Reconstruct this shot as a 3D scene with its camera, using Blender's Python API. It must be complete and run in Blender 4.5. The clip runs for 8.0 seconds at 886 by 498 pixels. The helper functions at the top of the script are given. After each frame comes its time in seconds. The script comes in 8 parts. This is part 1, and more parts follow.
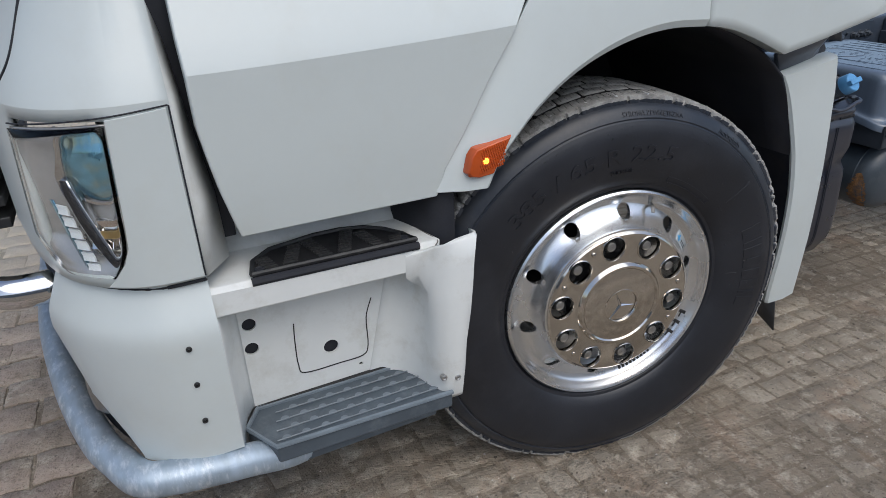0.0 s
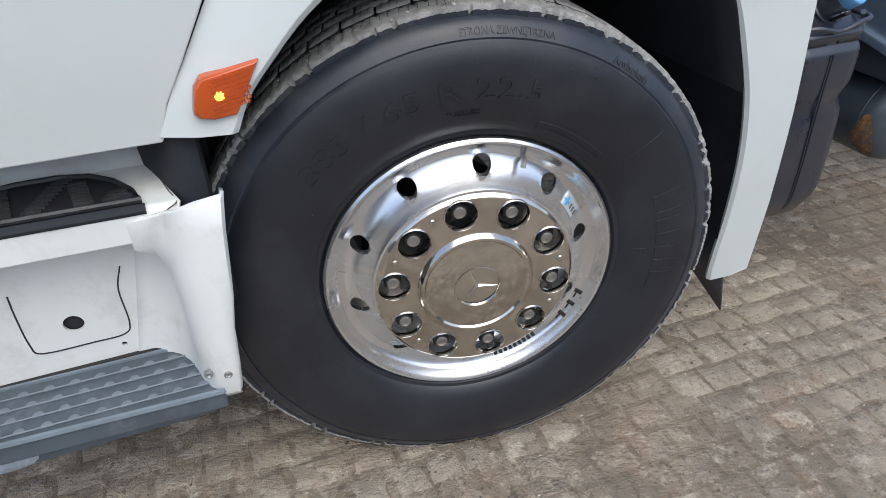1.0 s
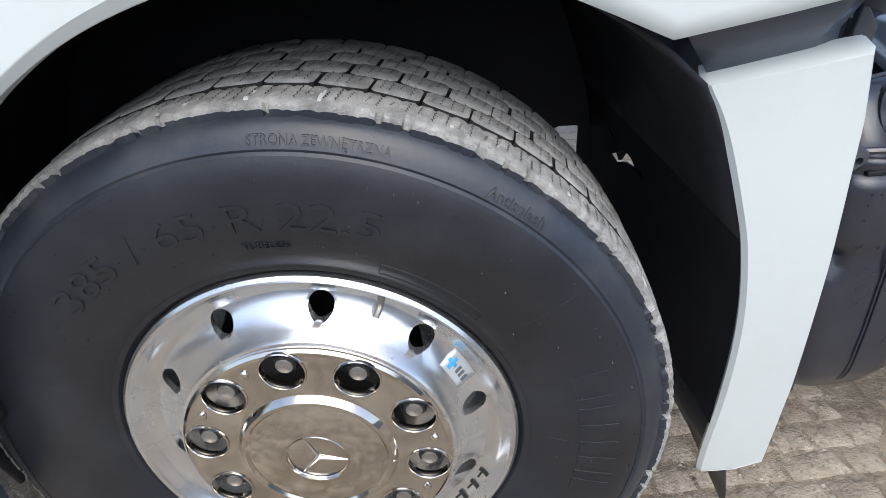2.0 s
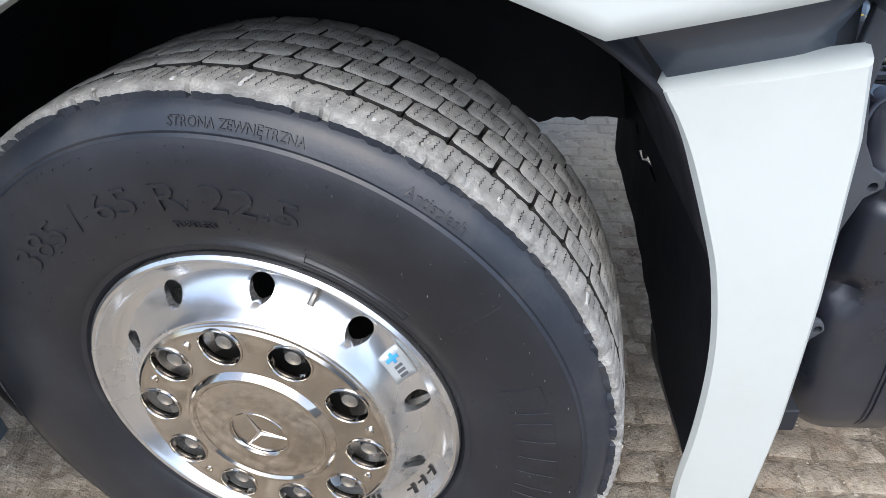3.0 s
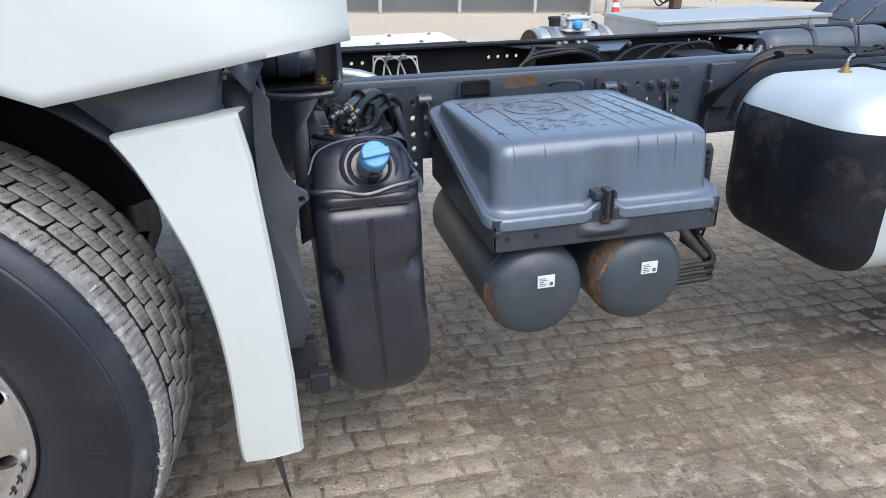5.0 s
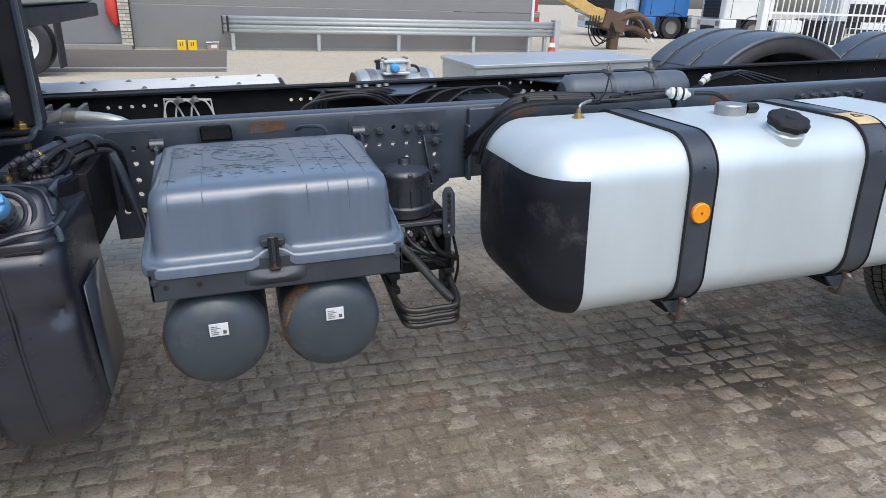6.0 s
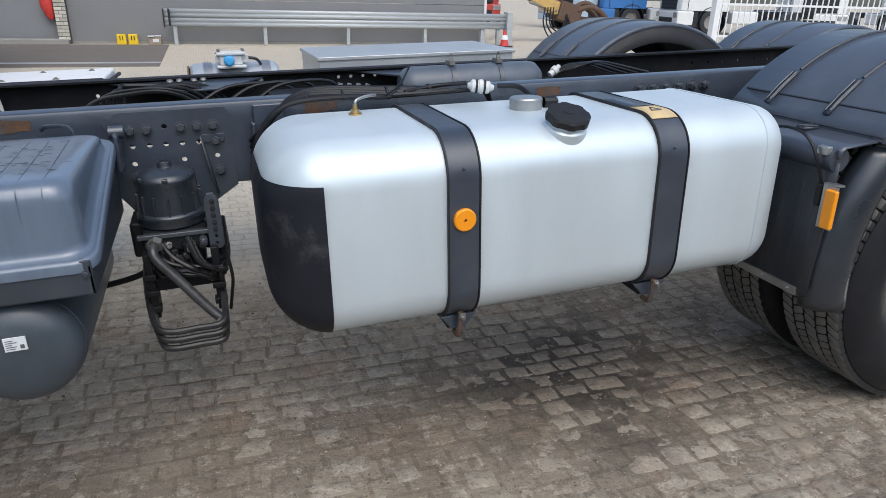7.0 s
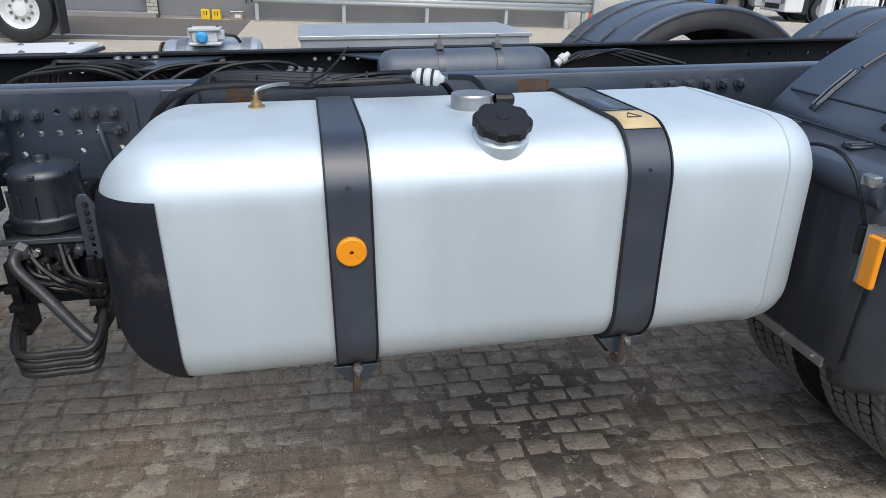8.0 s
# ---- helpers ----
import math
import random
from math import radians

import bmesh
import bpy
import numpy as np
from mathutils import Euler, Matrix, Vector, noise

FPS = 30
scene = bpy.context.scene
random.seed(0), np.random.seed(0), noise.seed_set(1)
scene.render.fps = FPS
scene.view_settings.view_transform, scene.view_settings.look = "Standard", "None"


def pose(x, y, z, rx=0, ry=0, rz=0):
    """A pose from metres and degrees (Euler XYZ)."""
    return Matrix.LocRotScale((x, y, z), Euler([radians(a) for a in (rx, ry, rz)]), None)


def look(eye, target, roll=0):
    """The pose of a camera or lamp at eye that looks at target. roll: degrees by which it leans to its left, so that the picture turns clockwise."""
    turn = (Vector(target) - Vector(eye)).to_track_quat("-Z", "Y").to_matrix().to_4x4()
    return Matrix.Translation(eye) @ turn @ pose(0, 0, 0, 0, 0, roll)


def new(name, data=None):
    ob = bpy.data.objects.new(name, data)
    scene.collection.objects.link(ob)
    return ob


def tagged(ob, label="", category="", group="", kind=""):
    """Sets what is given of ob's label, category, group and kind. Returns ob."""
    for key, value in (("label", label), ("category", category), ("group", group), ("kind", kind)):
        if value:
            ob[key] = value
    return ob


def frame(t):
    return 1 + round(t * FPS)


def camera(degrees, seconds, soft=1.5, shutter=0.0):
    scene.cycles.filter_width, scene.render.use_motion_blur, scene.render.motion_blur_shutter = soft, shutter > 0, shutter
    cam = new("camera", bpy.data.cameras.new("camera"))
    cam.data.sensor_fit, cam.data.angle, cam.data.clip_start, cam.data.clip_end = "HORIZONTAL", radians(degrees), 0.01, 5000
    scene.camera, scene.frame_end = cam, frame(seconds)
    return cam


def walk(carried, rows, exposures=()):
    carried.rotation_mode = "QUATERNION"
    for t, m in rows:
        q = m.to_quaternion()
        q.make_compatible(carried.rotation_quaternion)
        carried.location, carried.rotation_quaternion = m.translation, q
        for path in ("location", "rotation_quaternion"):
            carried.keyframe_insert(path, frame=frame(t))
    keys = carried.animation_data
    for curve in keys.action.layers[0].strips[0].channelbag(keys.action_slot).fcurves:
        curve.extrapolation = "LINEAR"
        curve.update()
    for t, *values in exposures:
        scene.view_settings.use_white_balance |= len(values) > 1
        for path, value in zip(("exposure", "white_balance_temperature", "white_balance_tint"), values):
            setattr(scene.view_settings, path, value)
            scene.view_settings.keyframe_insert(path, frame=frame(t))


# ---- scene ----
# camera: seconds, eye x y z, yaw, pitch, roll
cam = camera(67.54, 8.0, soft=0.6)
PATH = [
    (0.0, -1.079, -1.139, 1.394, -26.40, -25.29, -0.10),
    (0.5, -0.721, -1.058, 1.337, -26.30, -30.43, 0.20),
    (1.0, -0.447, -0.970, 1.325, -21.08, -33.86, 0.49),
    (1.5, -0.143, -0.796, 1.342, -16.02, -33.87, 0.32),
    (2.0, 0.096, -0.693, 1.318, -7.37, -32.28, 0.50),
    (2.2, 0.195, -0.643, 1.333, -2.00, -33.79, 0.56),
    (3.3, 0.321, -0.657, 1.327, 3.60, -34.88, -0.10),
    (3.5, 0.314, -0.661, 1.324, 2.20, -34.75, -0.10),
    (4.0, 0.389, -0.797, 1.329, -5.11, -31.40, 0.60),
    (4.5, 0.555, -1.054, 1.356, -10.16, -28.16, 0.80),
    (5.0, 0.796, -1.167, 1.354, -14.48, -23.67, 1.10),
    (5.2, 0.929, -1.188, 1.378, -14.79, -23.32, 1.40),
    (6.3, 1.674, -1.373, 1.395, -18.15, -20.12, 1.74),
    (6.5, 1.793, -1.379, 1.382, -18.28, -20.15, 1.77),
    (7.0, 2.127, -1.328, 1.386, -19.67, -21.12, 1.58),
    (7.5, 2.412, -1.226, 1.359, -18.73, -21.78, 2.33),
    (8.0, 2.640, -1.044, 1.365, -12.16, -22.80, 2.40),
]


def eye_pose(x, y, z, yaw, pitch, roll):
    a, b = radians(yaw), radians(pitch)
    way = Vector((-math.sin(a) * math.cos(b), math.cos(a) * math.cos(b), math.sin(b)))
    return look((x, y, z), Vector((x, y, z)) + way, roll)


LIGHTS = [(0.0, 0.04), (0.5, 0.35), (1.0, 0.54), (1.5, 0.72), (2.0, 0.92), (3.5, 1.10), (4.0, 1.10), (4.5, 1.02), (5.0, 0.90), (5.2, 0.85), (6.5, 0.46), (7.0, 0.43), (7.5, 0.46), (8.0, 0.46)]
walk(cam, [(t, eye_pose(*row)) for t, *row in PATH], LIGHTS)

# ---- light: a bright overcast sky ----
SUN_UP, SUN_ROUND = 56.0, 180.0
world = bpy.data.worlds.new("sky")
scene.world = world
world.use_nodes = True
wn, wl = world.node_tree.nodes, world.node_tree.links
wn.clear()
sky = wn.new("ShaderNodeTexSky")
sky.sky_type, sky.sun_disc = "NISHITA", False
sky.sun_elevation, sky.sun_rotation = radians(SUN_UP), radians(SUN_ROUND)
sky.air_density, sky.dust_density, sky.ozone_density = 1.0, 3.0, 1.2
back = wn.new("ShaderNodeBackground")
back.inputs["Strength"].default_value = 0.15
wout = wn.new("ShaderNodeOutputWorld")
wl.new(sky.outputs[0], back.inputs["Color"])
wl.new(back.outputs[0], wout.inputs["Surface"])
sun = new("sun", bpy.data.lights.new("sun", "SUN"))
sun.data.energy, sun.data.angle, sun.data.color = 1.0, radians(70), (0.88, 0.97, 1.0)
sa, se = radians(SUN_ROUND), radians(SUN_UP)
sun_way = Vector((math.sin(sa) * math.cos(se), math.cos(sa) * math.cos(se), math.sin(se)))
sun.matrix_world = look(sun_way * 30, (0, 0, 0))
scene.view_settings.exposure = 0.0

# ---- materials ----
def mat(name, color, rough=0.5, metal=0.0, spread=0.12, scale=9.0, fine=140.0, bump=0.05, dirt=None, dirt_amount=0.3,
        dirt_scale=3.0, coat=0.0, rough_spread=0.15, per="", stretch=(1, 1, 1), shift=0.5, gloss=0.5):
    """A surface whose colour, gloss and relief vary at two scales. dirt: a second colour in patches."""
    m = bpy.data.materials.new(name)
    m.use_nodes = True
    n, l = m.node_tree.nodes, m.node_tree.links
    b = n["Principled BSDF"]
    where = n.new("ShaderNodeTexCoord")
    mapping = n.new("ShaderNodeMapping")
    mapping.inputs["Scale"].default_value = stretch
    l.new(where.outputs["Object"], mapping.inputs["Vector"])

    def noisy(s, detail=4.0, rough_=0.6):
        t = n.new("ShaderNodeTexNoise")
        t.inputs["Scale"].default_value, t.inputs["Detail"].default_value, t.inputs["Roughness"].default_value = s, detail, rough_
        l.new(mapping.outputs[0], t.inputs["Vector"])
        return t.outputs["Fac"]

    def remap(value, a, b_, c, d):
        r = n.new("ShaderNodeMapRange")
        for k, v in zip(("From Min", "From Max", "To Min", "To Max"), (a, b_, c, d)):
            r.inputs[k].default_value = v
        l.new(value, r.inputs["Value"])
        return r.outputs["Result"]

    def mixed(fac, a, c, how="MIX"):
        x = n.new("ShaderNodeMix")
        x.data_type, x.blend_type = "RGBA", how
        for socket, v in ((x.inputs["Factor"], fac), (x.inputs["A"], a), (x.inputs["B"], c)):
            if isinstance(v, (float, int)):
                socket.default_value = v
            elif isinstance(v, tuple):
                socket.default_value = (*v, 1) if len(v) == 3 else v
            else:
                l.new(v, socket)
        return x.outputs["Result"]

    broad, small = noisy(scale), noisy(fine, 3.0)
    lo, hi = tuple(c * (1 - spread) for c in color), tuple(min(1.0, c * (1 + spread)) for c in color)
    col = mixed(remap(broad, 0.3, 0.7, 0, 1), lo, hi)
    col = mixed(remap(small, 0.3, 0.7, 0, spread), col, tuple(c * 0.6 for c in color))
    if per:
        if per == "object":
            rnd = n.new("ShaderNodeObjectInfo").outputs["Random"]
        else:
            rnd = n.new("ShaderNodeNewGeometry").outputs["Random Per Island"]
        col = mixed(0.75, col, mixed(rnd, tuple(c * 0.72 for c in color), tuple(min(1, c * 1.25) for c in color)))
    if dirt:
        patch = noisy(dirt_scale, 6.0, 0.7)
        col = mixed(remap(patch, shift, shift + 0.22, 0, dirt_amount), col, dirt)
    l.new(col, b.inputs["Base Color"])
    l.new(remap(broad, 0.3, 0.7, max(0.02, rough - rough_spread * rough), min(1, rough + rough_spread * rough)), b.inputs["Roughness"])
    b.inputs["Metallic"].default_value = metal
    b.inputs["Specular IOR Level"].default_value = gloss
    b.inputs["Coat Weight"].default_value = coat
    b.inputs["Coat Roughness"].default_value = 0.08
    if bump:
        bp = n.new("ShaderNodeBump")
        bp.inputs["Strength"].default_value = bump
        bp.inputs["Distance"].default_value = 0.004
        l.new(small, bp.inputs["Height"])
        l.new(bp.outputs[0], b.inputs["Normal"])
    return m


WHITE = mat("white_paint", (0.592, 0.640, 0.630), 0.36, 0, 0.02, 4, 60, 0.01, (0.52, 0.52, 0.46), 0.2, 5.0, coat=0.15)
WHITE_STEP = mat("dirty_white_paint", (0.735, 0.755, 0.735), 0.42, 0, 0.03, 6, 90, 0.02, (0.45, 0.43, 0.36), 0.45, 9.0)
SCUFF = mat("scuffed_edge", (0.16, 0.15, 0.13), 0.7, 0, 0.5, 60, 300, 0.3)
GALV = mat("galvanised_steel", (0.38, 0.46, 0.54), 0.46, 0.45, 0.20, 20, 160, 0.10, (0.80, 0.84, 0.87), 0.75, 26.0, stretch=(2.2, 1, 0.7), shift=0.52)
STEP_PLASTIC = mat("step_plastic", (0.078, 0.099, 0.119), 0.48, 0, 0.14, 10, 200, 0.08, (0.20, 0.225, 0.245), 0.5, 14)
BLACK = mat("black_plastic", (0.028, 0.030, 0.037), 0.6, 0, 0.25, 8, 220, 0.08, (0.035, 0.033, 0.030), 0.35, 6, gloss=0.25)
LINER = mat("liner_plastic", (0.025, 0.026, 0.033), 0.55, 0, 0.25, 8, 220, 0.08, (0.045, 0.041, 0.038), 0.35, 9, gloss=0.25)
TREAD_BAR = mat("step_tread_bar", (0.030, 0.030, 0.031), 0.5, 0, 0.25, 20, 260, 0.1, (0.075, 0.072, 0.068), 0.5, 34)
# step plastic again, paler: highlights on ribs and bumps put into the colour
STEP_BUMP = mat("step_bump_plastic", (0.170, 0.203, 0.230), 0.45, 0, 0.1, 12, 200, 0.05)
LINER_DARK = mat("dark_liner_sheet", (0.017, 0.018, 0.024), 0.70, 0, 0.3, 8, 160, 0.1, (0.036, 0.033, 0.030), 0.4, 10, gloss=0.15)
BLACK_GRILLE = mat("black_grille", (0.02, 0.021, 0.023), 0.5, 0, 0.2, 12, 200, 0.1, (0.10, 0.10, 0.09), 0.4, 18)
RUBBER = mat("tyre_rubber", (0.0145, 0.0165, 0.0225), 0.42, 0, 0.25, 5, 170, 0.08, (0.034, 0.037, 0.045), 0.5, 7.0, gloss=0.6)
TREAD = mat("dusty_tread_rubber", (0.350, 0.345, 0.326), 0.9, 0, 0.42, 24, 420, 0.8, (0.51, 0.50, 0.48), 0.8, 60)
TREAD_GRIT = mat("pale_grit", (0.42, 0.40, 0.36), 0.85, 0, 0.3, 200, 600, 0.2)
TREAD_DEEP = mat("tread_groove_rubber", (0.020, 0.019, 0.018), 0.9, 0, 0.2, 20, 200, 0.2)
ALLOY = mat("polished_aluminium", (0.82, 0.83, 0.84), 0.25, 0.95, 0.03, 7, 240, 0.02, (0.70, 0.71, 0.72), 0.3, 9.0, rough_spread=0.30)
CHROME = mat("chrome_cover", (0.68, 0.635, 0.575), 0.10, 1.0, 0.04, 8, 220, 0.01, (0.42, 0.38, 0.33), 0.55, 16.0, rough_spread=0.6)
CHROME_BAR = mat("chrome", (0.75, 0.75, 0.75), 0.08, 1.0, 0.03, 8, 150, 0.01)
NUT = mat("nut_steel", (0.34, 0.33, 0.31), 0.45, 0.8, 0.15, 30, 200, 0.1, (0.10, 0.07, 0.05), 0.5, 30)
DARK_NUT = mat("nut_dark", (0.03, 0.03, 0.03), 0.5, 0.3, 0.2, 30, 200, 0.1)
ORANGE = mat("orange_lens", (0.52, 0.080, 0.010), 0.16, 0, 0.14, 20, 90, 0.02, coat=0.6)
AMBER = mat("amber_reflector", (0.95, 0.33, 0.01), 0.35, 0, 0.05, 20, 200, 0.03)
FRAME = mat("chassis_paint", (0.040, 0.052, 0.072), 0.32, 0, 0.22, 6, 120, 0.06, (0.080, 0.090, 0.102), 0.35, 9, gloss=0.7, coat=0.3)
# darker copy of the chassis paint: shade put into inner parts; also truly black parts
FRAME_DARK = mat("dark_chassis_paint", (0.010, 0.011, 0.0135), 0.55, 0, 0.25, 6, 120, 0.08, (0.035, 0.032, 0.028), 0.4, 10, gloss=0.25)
BOX_PLASTIC = mat("grey_box_plastic", (0.088, 0.108, 0.135), 0.36, 0, 0.10, 7, 240, 0.06, (0.17, 0.195, 0.22), 0.5, 4.0)
FRAME_LIGHT = mat("dusty_chassis_paint", (0.070, 0.080, 0.096), 0.42, 0, 0.15, 9, 150, 0.1, (0.042, 0.048, 0.056), 0.5, 9)
STEP_LIGHT = mat("step_edge_plastic", (0.175, 0.212, 0.242), 0.42, 0, 0.14, 12, 200, 0.06, (0.10, 0.118, 0.135), 0.4, 16)
RUBBER_REAR = mat("rear_tyre_rubber", (0.012, 0.013, 0.016), 0.55, 0, 0.2, 6, 170, 0.06, (0.030, 0.030, 0.031), 0.4, 5, gloss=0.3)
LID = mat("lid_plastic", (0.114, 0.150, 0.202), 0.36, 0, 0.10, 7, 240, 0.08, (0.092, 0.122, 0.164), 0.6, 5, shift=0.48, stretch=(4, 4, 0.5), gloss=0.7, coat=0.8)
LID_LINE = mat("lid_groove_shade", (0.092, 0.121, 0.162), 0.4, 0, 0.1, 9, 200, 0.05)
# dust, plus the sky's bluish sheen on the shoulder put into the colour
RUBBER_DUST_SHEEN = mat("dusty_shoulder_rubber", (0.024, 0.030, 0.042), 0.38, 0, 0.2, 9, 170, 0.08, (0.075, 0.072, 0.068), 0.5, 9, shift=0.5)
WET = mat("wet_streak", (0.066, 0.088, 0.122), 0.10, 0, 0.3, 30, 200, 0.05)
GUARD = mat("guard_rail_zinc", (0.44, 0.47, 0.48), 0.45, 0.3, 0.08, 6, 120, 0.03, (0.34, 0.36, 0.35), 0.5, 4, stretch=(0.3, 1, 3))
CANISTER = mat("canister_plastic", (0.022, 0.028, 0.036), 0.30, 0, 0.14, 9, 200, 0.05, (0.055, 0.06, 0.067), 0.4, 8, gloss=0.8)
PIPE = mat("sooty_pipe_steel", (0.030, 0.031, 0.033), 0.40, 0.2, 0.25, 30, 200, 0.1, (0.075, 0.068, 0.06), 0.5, 18)
PIPE_GREY = mat("worn_pipe_steel", (0.080, 0.082, 0.085), 0.38, 0.4, 0.25, 30, 200, 0.1, (0.035, 0.032, 0.03), 0.6, 18)
BOLT_GREY = mat("painted_bolt", (0.085, 0.097, 0.112), 0.34, 0.35, 0.25, 40, 200, 0.1, (0.035, 0.032, 0.03), 0.5, 40)
YELLOW = mat("yellow_plastic", (0.85, 0.56, 0.02), 0.45, 0, 0.06, 10, 90, 0.03)
TRAY = mat("tray_steel", (0.046, 0.055, 0.068), 0.42, 0.1, 0.14, 9, 160, 0.05, (0.13, 0.085, 0.05), 0.3, 14, shift=0.58)
AIR_PAINT = mat("air_tank_paint", (0.054, 0.069, 0.084), 0.40, 0, 0.14, 8, 160, 0.05, (0.13, 0.14, 0.15), 0.45, 7)
RUST = mat("rust", (0.125, 0.066, 0.035), 0.85, 0, 0.45, 40, 200, 0.4, (0.075, 0.082, 0.092), 0.95, 22, shift=0.46)
RUST_PATCH = mat("flaking_rust", (0.250, 0.125, 0.048), 0.85, 0, 0.8, 60, 200, 0.6, (0.056, 0.070, 0.086), 1.0, 34, shift=0.45)
ADBLUE = mat("dark_tank_plastic", (0.022, 0.025, 0.037), 0.30, 0, 0.15, 7, 200, 0.05, (0.042, 0.045, 0.057), 0.5, 7, gloss=0.9)
BLUE = mat("blue_cap_plastic", (0.12, 0.36, 0.66), 0.45, 0, 0.08, 16, 160, 0.04)
TANK = mat("silver_white_tank", (0.615, 0.692, 0.722), 0.42, 0.32, 0.05, 3, 300, 0.02, (0.530, 0.605, 0.630), 0.5, 2.2, rough_spread=0.35, stretch=(1.8, 1.8, 0.5))
PATCH = mat("black_rubber_patch", (0.013, 0.015, 0.021), 0.55, 0, 0.2, 9, 240, 0.10, (0.135, 0.130, 0.122), 0.7, 4, shift=0.52, gloss=0.3)
STRAP = mat("strap_paint", (0.038, 0.048, 0.066), 0.36, 0, 0.12, 9, 200, 0.04, (0.07, 0.078, 0.088), 0.35, 9, gloss=0.8)
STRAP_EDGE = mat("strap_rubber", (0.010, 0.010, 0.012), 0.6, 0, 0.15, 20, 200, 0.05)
CABLE = mat("black_cable", (0.0075, 0.0080, 0.0095), 0.38, 0, 0.25, 30, 200, 0.08, (0.03, 0.028, 0.025), 0.35, 20, gloss=0.4)
BRASS = mat("brass", (0.50, 0.36, 0.16), 0.35, 0.9, 0.15, 30, 200, 0.05)
LABEL = mat("white_label", (0.72, 0.75, 0.76), 0.6, 0, 0.03, 20, 200, 0.0)
LABEL_INK = mat("label_ink", (0.10, 0.11, 0.12), 0.7, 0, 0.05, 20, 200, 0.0)
YELLOW_LABEL = mat("yellow_label", (0.72, 0.54, 0.28), 0.55, 0, 0.08, 20, 200, 0.0)
BLUE_LABEL = mat("blue_label", (0.06, 0.38, 0.74), 0.5, 0, 0.05, 20, 200, 0.0)
SILVER_LABEL = mat("silver_label", (0.50, 0.54, 0.56), 0.4, 0.3, 0.05, 20, 200, 0.0)
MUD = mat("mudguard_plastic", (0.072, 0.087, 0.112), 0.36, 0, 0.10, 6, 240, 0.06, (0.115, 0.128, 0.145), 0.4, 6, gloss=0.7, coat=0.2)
MUD_DARK = mat("mudflap_plastic", (0.040, 0.046, 0.056), 0.42, 0, 0.2, 7, 200, 0.06, (0.105, 0.102, 0.096), 0.6, 8, stretch=(4, 4, 0.35), gloss=0.5)
STEEL = mat("bare_steel", (0.45, 0.45, 0.44), 0.4, 0.9, 0.12, 14, 180, 0.04, (0.25, 0.20, 0.15), 0.25, 10)
ALU_BOX = mat("aluminium_sheet", (0.58, 0.61, 0.62), 0.42, 0.6, 0.06, 5, 160, 0.03, (0.42, 0.44, 0.45), 0.4, 6)
WHITE_PLATE = mat("white_plate", (0.84, 0.845, 0.83), 0.55, 0.0, 0.05, 9, 60, 0.05, (0.40, 0.40, 0.38), 0.4, 26, stretch=(0.5, 3, 1))
# lens colour holds painted bluish and gold reflections
LENS_GLINTS = mat("projector_lens", (0.16, 0.36, 0.46), 0.06, 0.7, 0.25, 26, 120, 0.0, (0.66, 0.56, 0.25), 0.85, 15, coat=1.0)
GLASS_GREY = mat("headlight_housing", (0.46, 0.455, 0.445), 0.16, 0.45, 0.12, 9, 120, 0.02)
CREAM = mat("weathered_plastic", (0.62, 0.63, 0.62), 0.5, 0, 0.06, 12, 160, 0.03)


def glass(name, color=(1, 1, 1), rough=0.03):
    m = bpy.data.materials.new(name)
    m.use_nodes = True
    b = m.node_tree.nodes["Principled BSDF"]
    b.inputs["Base Color"].default_value = (*color, 1)
    b.inputs["Roughness"].default_value = rough
    b.inputs["Transmission Weight"].default_value = 1.0
    b.inputs["IOR"].default_value = 1.25
    return m


def glow(name, color, strength):
    m = bpy.data.materials.new(name)
    m.use_nodes = True
    b = m.node_tree.nodes["Principled BSDF"]
    b.inputs["Base Color"].default_value = (*color, 1)
    b.inputs["Emission Color"].default_value = (*color, 1)
    b.inputs["Emission Strength"].default_value = strength
    return m


GLASS = glass("headlight_glass")
BULB = glow("lit_bulb", (1.0, 0.45, 0.05), 2.5)

# ---- building helpers ----
PITCH = radians(2.2)
TC, TS = math.cos(PITCH), math.sin(PITCH)


def w(x, y, z):
    """A place of the yard in the truck's own axes: its frame stands 2.2 degrees higher behind."""
    return Vector((x * TC + z * TS, y, -x * TS + z * TC))


def part(name, bm, material, parent=None, label="", smooth=35, bevel=0.0, thick=0.0, segments=2):
    me = bpy.data.meshes.new(name)
    bmesh.ops.recalc_face_normals(bm, faces=bm.faces)
    bm.to_mesh(me)
    bm.free()
    for m in material if isinstance(material, (list, tuple)) else (material,):
        me.materials.append(m)
    if smooth:
        me.polygons.foreach_set("use_smooth", [True] * len(me.polygons))
        me.set_sharp_from_angle(angle=radians(smooth))
    ob = new(name, me)
    if parent:
        ob.parent = parent
    if label:
        ob["label"] = label
    if thick:
        s = ob.modifiers.new("solid", "SOLIDIFY")
        s.thickness, s.offset = thick, 0
    if bevel:
        b = ob.modifiers.new("bevel", "BEVEL")
        b.width, b.segments, b.limit_method, b.angle_limit = bevel, segments, "ANGLE", radians(40)
        b.harden_normals = True
    return ob


def empty(name):
    return new(name)


def add_box(bm, x0, x1, y0, y1, z0, z1, m=None, mi=0):
    v = [bm.verts.new((x, y, z)) for x in (x0, x1) for y in (y0, y1) for z in (z0, z1)]
    if m:
        for q in v:
            q.co = m @ q.co
    for a in ((0, 1, 3, 2), (4, 6, 7, 5), (0, 4, 5, 1), (2, 3, 7, 6), (0, 2, 6, 4), (1, 5, 7, 3)):
        bm.faces.new([v[i] for i in a]).material_index = mi
    return v


def boxes(*rows):
    bm = bmesh.new()
    for r in rows:
        add_box(bm, *r)
    return bm


